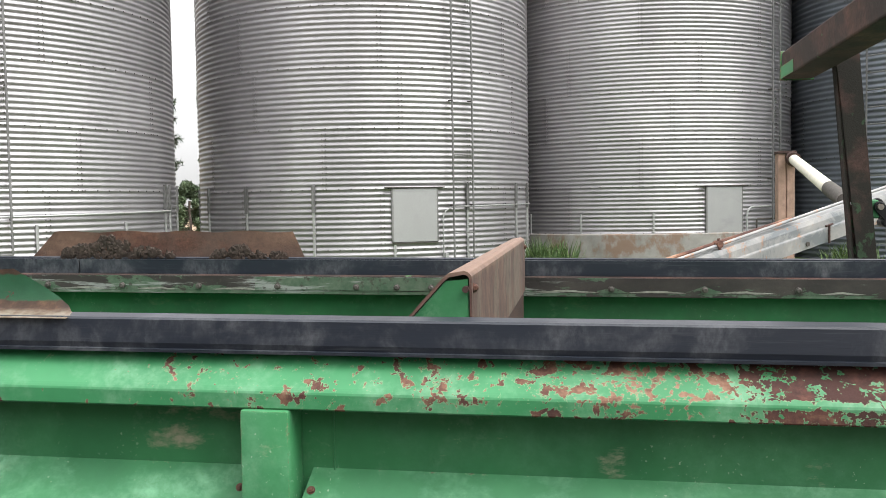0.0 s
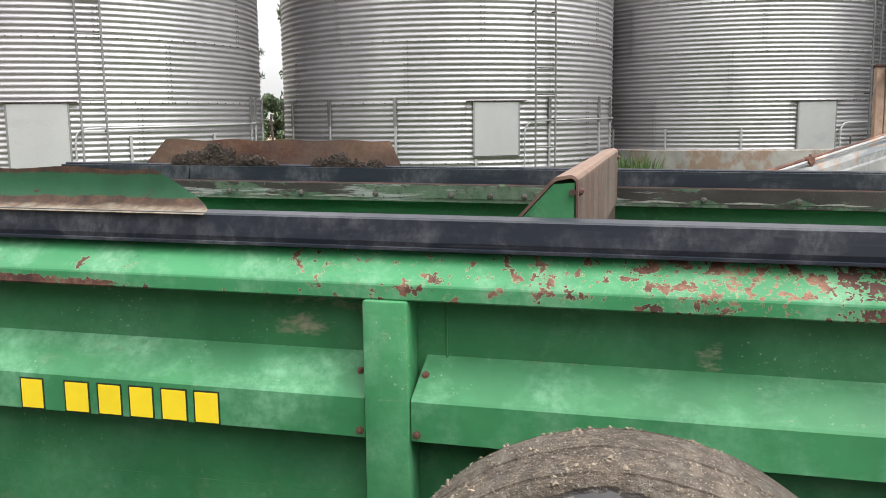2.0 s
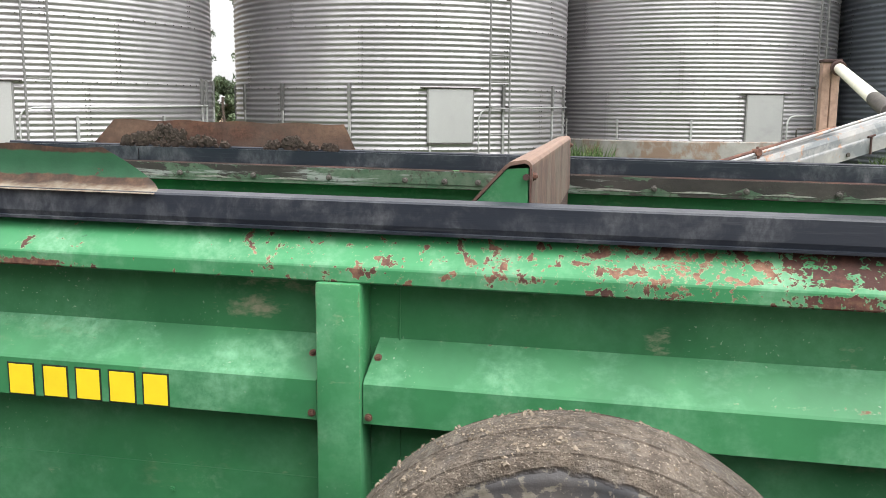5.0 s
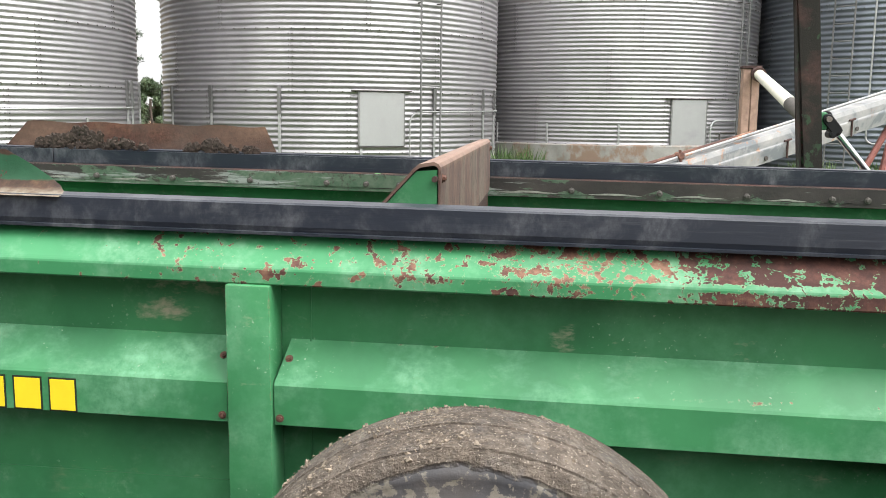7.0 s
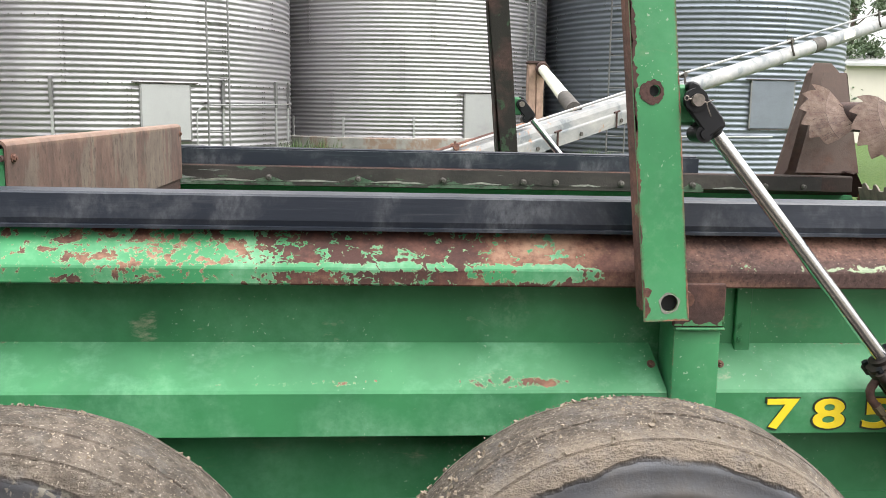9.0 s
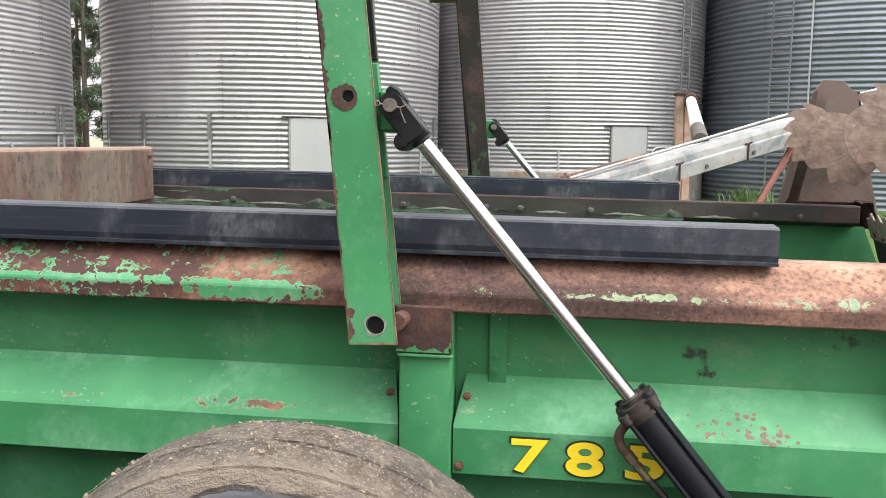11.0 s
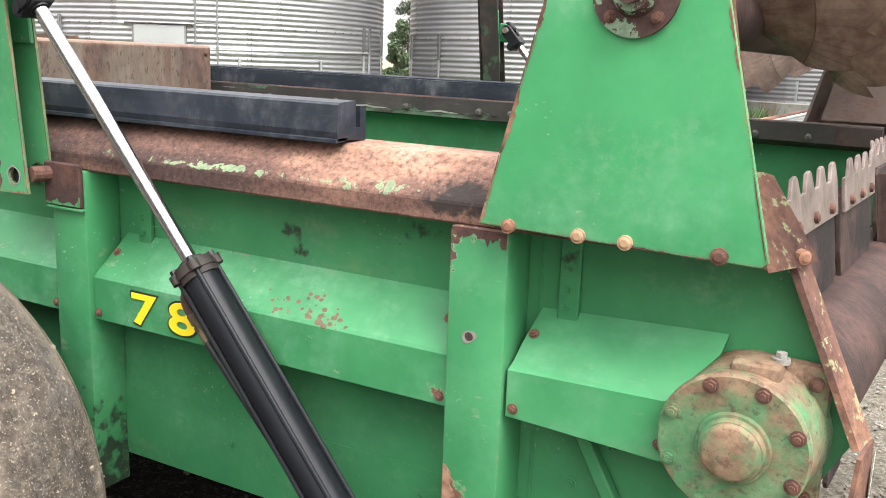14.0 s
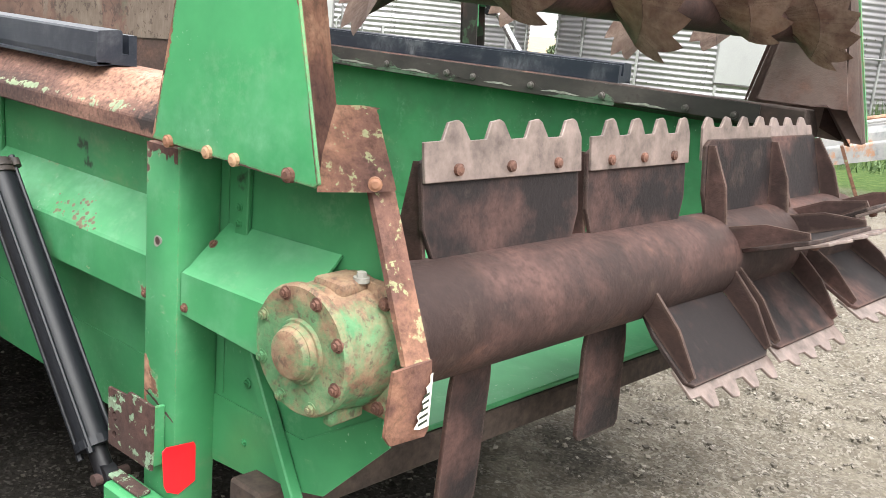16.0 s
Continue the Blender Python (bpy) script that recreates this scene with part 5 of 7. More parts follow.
def cylinder(far):
    yc = mir(-0.050, far)
    back = Vector((0.052 if far else 0.0, 0, 0))
    top, gland, foot = Vector((1.690, yc, 1.523)) + back, Vector((2.130, yc, 1.006)) + back, Vector((2.575, yc, 0.462)) + back
    d = (foot - top).normalized()
    side_v = Vector((0, 1, 0))
    nrm = d.cross(side_v).normalized()
    barrel = part("lift_cylinder", rod(gland + d * 0.02, foot - d * 0.075, 0.0335, n=28), BLACK_PAINT, spreader, "black hydraulic lift cylinder with a chrome rod", True)
    part("rod", rod(top + d * 0.085, gland + d * 0.03, 0.0145, n=18), CHROME, barrel, "polished chrome piston rod", True)
    part("gland", join(rod(gland - d * 0.006, gland + d * 0.026, 0.038, n=24), rod(gland - d * 0.014, gland - d * 0.005, 0.024, n=16)), GREASE_BROWN, barrel, "greasy brown gland collar", True)
    ears = []
    for k in range(4):
        w = math.cos(math.pi / 4 + k * math.pi / 2) * side_v + math.sin(math.pi / 4 + k * math.pi / 2) * nrm
        ears.append(rod(gland + w * 0.040 - d * 0.002, gland + w * 0.040 + d * 0.016, 0.011, n=12))
    part("gland_clamp", join(rod(gland + d * 0.004, gland + d * 0.014, 0.041, n=28), *ears), GREASE_BROWN, barrel, "dirty clamp ring with four bolt ears", True)
    part("end_cap", join(rod(foot - d * 0.080, foot - d * 0.062, 0.041, n=20)), BLACK_PAINT, barrel)
    for k in range(4):
        a = math.pi / 4 + k * math.pi / 2
        o = 0.0375 * (math.cos(a) * side_v + math.sin(a) * nrm)
        part("tie_rod", join(rod(gland + o - d * 0.012, foot + o - d * 0.060, 0.0048, n=8), rod(gland + o - d * 0.012, gland + o + d * 0.0, 0.007, n=6), rod(foot + o - d * 0.062, foot + o - d * 0.050, 0.007, n=6)), BLACK_PAINT, barrel)
    # rod clevis with its pin
    def cast(outline, y0, y1, bevel):
        bm = prism(outline, "y", y0, y1, bevel)
        bmesh.ops.transform(bm, verts=bm.verts, matrix=Matrix(((nrm.x, 0, d.x, top.x), (0, 1, 0, top.y), (nrm.z, 0, d.z, top.z), (0, 0, 0, 1))))
        return bm

    eye = [(0.0222 * math.cos(a), 0.0222 * math.sin(a)) for a in (math.pi + math.pi * k / 10 for k in range(11))]
    cheek = eye + [(0.0224, 0.058), (0.0195, 0.073), (-0.0195, 0.073), (-0.0224, 0.058)]
    hub = rod(top + d * 0.056, top + d * 0.082, 0.021, 0.0175, n=20)
    bridge = cast([(-0.022, 0.040), (0.022, 0.040), (0.021, 0.078), (-0.021, 0.078)], -0.024, 0.024, 0.004)
    back_lug = cast([(0.004, -0.028), (0.020, -0.031), (0.029, -0.016), (0.026, 0.012), (0.0, 0.012)], -0.015, 0.015, 0.004)
    clevis = part("clevis", join(cast(cheek, -0.029, -0.015, 0.003), cast(cheek, 0.015, 0.029, 0.003), hub, bridge), BLACK_GREASE, barrel, "black cast clevis, oily", True)
    part("back_lug", back_lug, BLACK_GREASE, clevis, "", True)
    bc = top + d * 0.062 - nrm * 0.024
    part("boss", join(rod(bc - side_v * 0.027, bc + side_v * 0.027, 0.0165, n=20), rod(bc - side_v * 0.032, bc + side_v * 0.032, 0.009, 0.009, n=14)), BLACK_GREASE, clevis, "round lug with a plug", True)
    s = 1 if far else -1
    part("washer", join(rod(top + side_v * 0.029 * s, top + side_v * 0.033 * s, 0.0222, n=28)), BLACK_GREASE, clevis, "worn dark washer", True)
    part("pin", rod(top - side_v * 0.044, top + side_v * 0.044, 0.0118, n=20), PIN_STEEL, clevis, "dull grey steel clevis pin", True)
    # split pin: an eye on one side of the pin, two bent legs on the other
    at = top + side_v * 0.0385 * s
    eye = [at + Vector((-0.022, 0, 0.003)) + 0.0042 * (math.cos(a) * Vector((1, 0, 0)) + math.sin(a) * Vector((0, 0, 1))) for a in (2 * math.pi * k / 12 for k in range(13))]
    part("split_pin", join(pipe(eye, 0.0011, 5), pipe([at + Vector((-0.018, 0, 0.002)), at, at + Vector((0.018, 0, -0.004)), at + Vector((0.030, 0, 0.001))], 0.0012, 5), pipe([at + Vector((0.017, 0, -0.004)), at + Vector((0.020, 0, -0.014)), at + Vector((0.027, 0, -0.030))], 0.0012, 5)), PIN_STEEL, clevis, "bent wire split pin")
    # foot eye
    part("foot_eye", join(rod(foot - side_v * 0.014, foot + side_v * 0.014, 0.027, n=16), rod(foot - d * 0.066, foot, 0.020, n=10)), BLACK_GREASE, barrel, "", True)
    part("foot_pin", rod(foot - side_v * 0.030, foot + side_v * 0.045, 0.012, n=12), RUST_DARK, barrel)
    # port, fitting and hose
    port = gland + d * 0.022
    elbow = bend(port - nrm * 0.028, port - nrm * 0.074, port - nrm * 0.068 + d * 0.044, 6)
    part("elbow", pipe([port - nrm * 0.02] + elbow, 0.0088, 10), RUST_DARK, barrel, "rusty elbow", True)
    e = elbow[-1]
    part("fitting", join(rod(e, e + d * 0.020, 0.0105, n=6), rod(e + d * 0.020, e + d * 0.060, 0.0078, n=12), rod(e + d * 0.026, e + d * 0.034, 0.0096, n=6)), BRASS, barrel, "tarnished brass hose fitting")
    part("hose", pipe([e + d * 0.055, e + d * 0.13 + nrm * 0.004, e + d * 0.25 + nrm * 0.012, e + d * 0.40 + nrm * 0.020, e + d * 0.50 + nrm * 0.026], 0.0075, 10), HOSE, barrel, "", True)


cylinder(False)
cylinder(True)

# foot of the cylinder: slotted bracket, block and reflector on the rear post
def slot(x, z):
    return [(x, z + 0.018 - 0.006 * k, 0.0078) for k in (0, 6)]


br = part("slotted_bracket", holed_plate([(2.568, 0.530), (2.716, 0.530), (2.720, 0.662), (2.640, 0.664), (2.632, 0.654), (2.568, 0.650)], slot(2.590, 0.615) + slot(2.590, 0.575), -0.043, -0.037), RUST_PATCHY, spreader, "rusted slotted bracket plate with flaked green paint")
part("bracket_web", box(2.708, 2.7158, -0.0368, -0.0125, 0.535, 0.658, 0.002), GREEN_POST, br)
part("cylinder_block", box(2.600, 2.745, -0.075, -0.014, 0.405, 0.470, 0.006), GREEN_POST, spreader, "green welded block carrying the cylinder foot")
part("block_top", box(2.585, 2.70, -0.060, -0.030, 0.4705, 0.480, 0.003), RUST_PATCHY, spreader)
part("reflector", prism([(-0.034, 0.508), (-0.028, 0.494), (-0.003, 0.481), (0.035, 0.497), (0.034, 0.572), (0.030, 0.580), (-0.030, 0.587), (-0.039, 0.580)], "x", 2.7462, 2.7482), RED_TAPE, spreader, "red reflective tape on the rear post")


# gusset plates carrying the upper beater
def gusset(far):
    y0, y1 = span(-0.040, -0.034, far)
    outline = [(2.704, 1.160), (3.120, 1.152), (3.130, 1.160), (3.000, 1.690), (2.955, 1.735), (2.880, 1.735), (2.845, 1.690), (2.709, 1.170)]
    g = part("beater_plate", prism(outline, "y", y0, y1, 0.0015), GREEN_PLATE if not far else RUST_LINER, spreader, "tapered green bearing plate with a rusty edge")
    # rusted return flanges front and rear, tapering to the top
    for (xa, za), (xb, zb), t in (((3.120, 1.156), (3.004, 1.690), 0.006), ((2.706, 1.166), (2.848, 1.690), -0.006)):
        bm = bmesh.new()
        ya, w0, w1 = mir(-0.034, far), mir(0.040, far), mir(0.015, far)
        vs = [bm.verts.new(p) for p in ((xa, ya, za), (xa - 0.045 * (1 if t > 0 else -1), w0, za + 0.10), (xb, w1, zb), (xb, ya, zb))]
        bm.faces.new(vs)
        bmesh.ops.solidify(bm, geom=bm.faces[:], thickness=0.005)
        part("return_flange", bm, RUST if not far else RUST_LINER, g, "rusted return flange")
    if far:
        part("green_edge", prism([(3.126, 1.160), (3.134, 1.162), (3.006, 1.690), (2.998, 1.690)], "y", y1 + 0.0005, y1 + 0.012), GREEN_PLATE, g)
        part("inner_liner", prism([(2.79, 1.255), (3.08, 1.255), (2.985, 1.69), (2.885, 1.69)], "y", y0 - 0.075, y0 - 0.070), RUST_LINER, g, "grey-brown rusted inner liner")
        return g
    for x, m in ((2.756, DOME_BROWN), (2.866, DOME), (2.936, DOME), (3.066, DOME_DARK)):
        bolt(m, x, -0.040, 1.163 - 0.004 * (x - 2.756), (0, -1, 0), g, 1.0)
    part("bearing_flange", join(rod((2.925, -0.040, 1.502), (2.925, -0.048, 1.502), 0.060, n=28), rod((2.925, -0.047, 1.502), (2.925, -0.068, 1.502), 0.034, 0.026, n=22), rod((2.925, -0.066, 1.502), (2.925, -0.082, 1.502), 0.017, n=12)), RUST_PATCHY, g, "rusty round bearing flange", True)
    for k in range(4):
        a = math.pi / 4 + k * math.pi / 2
        bolt(HEX, 2.925 + 0.046 * math.cos(a), -0.048, 1.502 + 0.046 * math.sin(a), (0, -1, 0), g, 1.0)
    return g


near_plate = gusset(False)
gusset(True).location.x += FAR_BACK
bare_edge((2.706, 1.164), (2.8445, 1.69), (1, -0.26), 0.010, -0.0402, near_plate, 21, 0.9, CREAM_CHIP)
bare_edge((3.126, 1.162), (3.0005, 1.69), (-1, -0.24), 0.007, -0.0402, near_plate, 22, 0.8, RUST)
bare_edge((2.706, 1.1605), (3.12, 1.1525), (0, 1), 0.005, -0.0402, near_plate, 23, 0.55, RUST)


# folded caps on the rail ends and the sloping rear edge of the walls
def rail_cap(far):
    bm = bmesh.new()
    pts = [(3.131, -0.044, 1.149), (3.166, 0.045, 1.148), (3.180, 0.072, 1.152), (3.104, 0.096, 1.262), (3.090, 0.080, 1.267), (3.070, 0.028, 1.266)]
    v = [bm.verts.new((x, mir(y, far), z)) for x, y, z in pts]
    bm.faces.new((v[0], v[1], v[4], v[5]))
    bm.faces.new((v[1], v[2], v[3], v[4]))
    w = [bm.verts.new((x, mir(y, far), z)) for x, y, z in ((3.06, 0.150, 1.258), (3.06, 0.012, 1.19))]
    bm.faces.new((v[5], v[4], v[3], w[0]))
    bm.faces.new((v[0], v[5], w[1]))
    bmesh.ops.solidify(bm, geom=bm.faces[:], thickness=0.005)
    c = part("rail_cap", bm, RUST_PALE if not far else RUST_DARK, spreader, "folded rusty cap over the rail end")
    bolt(DOME_BROWN, 3.160, mir(0.045, far), 1.160, (0.75, -0.65 if not far else 0.65, 0), c, 1.0)
    # edge bar down to the gearbox and its tab
    t = (-0.010, 0.0, -0.002)
    bar = sheet([[(3.152, mir(0.046, far), 1.150), (3.165, mir(0.084, far), 1.150)], [(3.264, mir(0.030, far), 0.905), (3.276, mir(0.070, far), 0.912)]], t)
    e = part("edge_bar", bar, RUST_PALE, spreader, "flat rusty edge bar down the rear of the wall")
    tab = sheet([[(3.268, mir(0.000, far), 0.905), (3.279, mir(0.072, far), 0.912)], [(3.262, mir(-0.002, far), 0.80), (3.282, mir(0.074, far), 0.80)], [(3.262, mir(0.012, far), 0.782), (3.280, mir(0.068, far), 0.788)]], (-0.006, 0, 0))
    part("tab", tab, RUST, e)
    return e, c


edge = rail_cap(False)[0]
for piece in rail_cap(True):
    piece.location.x += FAR_CAP
lab = [(0.072, 0.806), (0.072, 0.893), (0.066, 0.890), (0.068, 0.878), (0.059, 0.872), (0.063, 0.860), (0.052, 0.851), (0.056, 0.838), (0.043, 0.830), (0.047, 0.820), (0.038, 0.810), (0.050, 0.806)]
part("torn_label", prism(lab, "x", 3.2825, 3.2832), WHITE_DECAL, edge, "torn remains of a white label with black bars")
for k in range(5):
    z = 0.812 + 0.011 * k
    part("label_bar", prism([(0.046 + 0.002 * k, z), (0.067, z + 0.003), (0.067, z + 0.007), (0.046 + 0.002 * k, z + 0.004)], "x", 3.2833, 3.2838), INK, edge)


# gearbox on the near wall
def gearbox():
    cx, cz = 3.107, 0.897
    body = part("gearbox", rod((cx + 0.002, -0.025, cz), (cx + 0.010, 0.078, cz), 0.099, 0.110, n=40), RUST_GEAR, spreader, "round cast gearbox, rusty with remains of green paint", True)
    part("mounting_ear", box(cx + 0.02, cx + 0.112, 0.048, 0.076, cz - 0.02, cz + 0.112, 0.012, 2), RUST_GEAR, body, "", True)
    part("mounting_ear", box(cx + 0.03, cx + 0.112, 0.048, 0.076, cz - 0.106, cz - 0.03, 0.012, 2), RUST_GEAR, body, "", True)
    part("drain_boss", box(cx + 0.040, cx + 0.062, -0.024, 0.05, cz - 0.112, cz - 0.085, 0.006), RUST_GEAR, body, "", True)
    part("filler_boss", box(cx - 0.02, cx + 0.05, -0.005, 0.07, cz + 0.085, cz + 0.112, 0.010, 2), RUST_GEAR, body, "", True)
    part("side_boss", box(cx + 0.070, cx + 0.096, 0.0, 0.03, cz - 0.012, cz + 0.040, 0.006), RUST_GEAR, body, "", True)
    part("cover", join(rod((cx, -0.041, cz), (cx, -0.036, cz), 0.101, 0.105, n=48), rod((cx, -0.036, cz), (cx, -0.026, cz), 0.105, n=48)), RUST_GEAR, body, "", True)
    part("hub_cap", lathe([(0.053, -0.054), (0.050, -0.062), (0.046, -0.0625), (0.043, -0.072), (0.041, -0.0725), (0.037, -0.081), (0.033, -0.083), (0.012, -0.0835), (0.0005, -0.083)], (cx + 0.002, 0.015, cz), 40), RUST_GEAR, body, "", True)
    for k in range(8):
        a = math.radians(22.5 + 45 * k)
        bolt((HEX_GEAR, HEX)[k in (0, 1, 2, 7)], cx + 0.091 * math.cos(a), -0.041, cz + 0.091 * math.sin(a), (0, -1, 0), body, 1.25)
    for dx, dz in ((0.092, 0.085), (0.092, -0.086)):
        bolt(HEX, cx + dx, 0.045, cz + dz, (0, -1, 0), body, 1.2)
    part("filler_plug", join(rod((cx + 0.042, 0.042, cz + 0.108), (cx + 0.042, 0.042, cz + 0.116), 0.013, n=14), rod((cx + 0.042, 0.042, cz + 0.115), (cx + 0.042, 0.042, cz + 0.124), 0.008, n=6)), WORN, body, "bare steel filler plug")


gearbox()


# beaters
def tooth_outline(w, r0, r1, teeth, high):
    step = w / teeth
    pts = [(-w / 2, r0), (-w / 2, r1 - high)]
    for k in range(teeth):
        u = -w / 2 + step * k
        pts += [(u + step * 0.14, r1 - 0.006), (u + step * 0.24, r1), (u + step * 0.46, r1 - 0.004), (u + step * 0.60, r1 - high * 0.96), (u + step * 0.97, r1 - high)]
    pts[-1] = (w / 2, r1 - high)
    return pts + [(w / 2, r0)]


def skewed(drum):
    """Lets a beater run square to the rear plates, a little backwards towards the far one."""
    for ob in [drum] + list(drum.children):
        if ob.name.startswith("bolt"):
            ob.location.x += SKEW * ob.location.y
        else:
            for v in ob.data.vertices:
                v.co.x += SKEW * v.co.y


def lower_beater(cx, cz, r_drum, r_tip, spec):
    """A drum with bolted paddles, each edged by a toothed strip and stayed at its ends."""
    y0, y1 = 0.105, 2 * MID - 0.105
    drum = part("lower_beater", rod((cx, y0, cz), (cx, y1, cz), r_drum, n=32), RUST_DRUM, spreader, "rusty lower beater drum with toothed paddles", True)
    part("shaft", rod((cx, -0.03, cz), (cx, 2 * MID + 0.03, cz), 0.030, n=16), RUST_DARK, drum)
    swap = Matrix(((0, 1, 0, 0), (1, 0, 0, 0), (0, 0, 1, 0), (0, 0, 0, 1)))
    for y, w, ang, teeth, side in spec:
        a = math.radians(ang)
        out = Vector((math.cos(a), 0, math.sin(a)))
        along = Vector((0, side, 0))
        thick = along.cross(out)
        m = Matrix(((along.x, thick.x, out.x, cx), (along.y, thick.y, out.y, y), (along.z, thick.z, out.z, cz), (0, 0, 0, 1)))
        high = 0.036 if y < 1 else 0.026
        r_end = r_tip if teeth else r_tip + (0.13 if y < 0.5 else 0.08)
        c = w * 0.06
        plate = prism([(-w / 2 + c, r_drum * 0.86), (-w / 2, r_drum + 0.05), (-w / 2, r_end - 0.07), (-w / 2 + c, r_end - 0.055), (w / 2 - c, r_end - 0.055), (w / 2, r_end - 0.07), (w / 2, r_drum + 0.05), (w / 2 - c, r_drum * 0.86)], "y", -0.005, 0.005, 0.0015)
        pieces = [(plate, "paddle", RUST_BLADE, m)]
        if teeth:
            strip = prism(tooth_outline(w, r_end - 0.105, r_end, teeth, high), "y", -0.0125, -0.0052, 0.0012)
            pieces.append((strip, "toothed_strip", TOOTH, m))
            for s in (-1, 1):
                fin = prism([(0.006, r_drum * 0.8), (0.062, r_drum * 0.8), (0.055, r_drum + 0.07), (0.022, r_end * 0.80), (0.006, r_end * 0.80)], "y", s * (w / 2 - 0.012) - 0.004, s * (w / 2 - 0.012) + 0.004)
                pieces.append((fin, "stay", RUST_DRUM, m @ swap))
        else:
            pieces.append((prism([(0.0055, r_drum * 0.8), (0.05, r_drum * 0.8), (0.04, r_end * 0.86), (0.0055, r_end * 0.88)], "y", w / 2 - 0.012, w / 2 - 0.003), "stay", RUST_DRUM, m @ swap))
        for bm, nm, mat, mm in pieces:
            bmesh.ops.transform(bm, verts=bm.verts, matrix=mm)
            part(nm, bm, mat, drum, "worn toothed steel strip" if nm == "toothed_strip" else "")
        # strap bolts through the strip
        for k in (-0.32, 0.0, 0.32) if teeth else ():
            q = m @ Vector((w * k, -0.0125, r_tip - 0.085))
            bolt(DOME_DARK, q.x, q.y, q.z, -thick, drum, 0.9)
    skewed(drum)


def upper_beater(cx, cz, r_drum, r_tip, spec):
    """A drum carrying curved flighting segments with saw teeth round their rims."""
    drum = part("upper_beater", rod((cx, 0.105, cz), (cx, 2 * MID - 0.105, cz), r_drum, n=32), RUST_DRUM, spreader, "rusty upper beater drum with toothed flighting segments", True)
    part("shaft", rod((cx, -0.03, cz), (cx, 2 * MID + 0.03, cz), 0.030, n=16), RUST_DARK, drum)
    for y, ang, wide, pitch in spec:
        bm = bmesh.new()
        rows = []
        n = 36
        for j in range(n + 1):
            t = j / n
            a = math.radians(ang + wide * (t - 0.5))
            saw = 1 - (t * 6.0) % 1.0
            tip = r_tip - 0.040 * saw - 0.075 * abs(2 * t - 1) ** 3
            yy = y + pitch * (0.5 - t)
            rows.append([bm.verts.new((cx + r * math.cos(a), yy + 0.02 * (r / r_tip), cz + r * math.sin(a))) for r in (r_drum * 0.9, r_tip * 0.55, r_tip - 0.12, tip)])
        for p, q in zip(rows, rows[1:]):
            for k in range(3):
                bm.faces.new((p[k], p[k + 1], q[k + 1], q[k]))
        bmesh.ops.solidify(bm, geom=bm.faces[:], thickness=0.010)
        part("flighting", bm, RUST_UPPER, drum, "curved rusty flighting segment with saw teeth", True)
        for s in (-0.36, 0.36):
            a = math.radians(ang + wide * s)
            o = Vector((math.cos(a), 0, math.sin(a)))
            side_v = Vector((-o.z, 0, o.x)) * 0.004
            c = Vector((cx, y - pitch * s, cz))
            g = bmesh.new()
            lo = [g.verts.new(c + o * r + Vector((0, w, 0)) + side_v) for r, w in ((r_drum * 0.9, 0.006), (r_drum * 0.9, 0.075), (r_tip * 0.62, 0.022))]
            hi = [g.verts.new(v.co - 2 * side_v) for v in lo]
            g.faces.new(lo)
            g.faces.new(hi[::-1])
            for i in range(3):
                g.faces.new((lo[i], hi[i], hi[(i + 1) % 3], lo[(i + 1) % 3]))
            part("stay", g, RUST_DRUM, drum)
    skewed(drum)


# each paddle: place across, width, angle, teeth, and the side that carries the toothed strip
LOW = [(0.355, 0.11, -92, 0, 1), (0.78, 0.16, -88, 0, 1), (0.43, 0.44, 98, 4, -1), (0.865, 0.39, 96, 4, -1), (0.97, 0.38, -42, 4, -1), (0.55, 0.34, 188, 4, 1), (0.95, 0.34, 200, 4, 1)]
LOW += [(y, 0.37, ang + lead, 4, side) for y, lead in ((1.34, 0), (1.74, 10)) for ang, side in ((96, 1), (184, 1), (-38, -1), (20, -1))]
UP = [(0.37 + 0.46 * k, (8, -8, 12, -4)[k] + d, 84, 0.15) for k in range(4) for d in (0, 180)]
lower_beater(3.122, 0.905, 0.105, 0.34, LOW)
upper_beater(2.925, 1.502, 0.060, 0.262, UP)


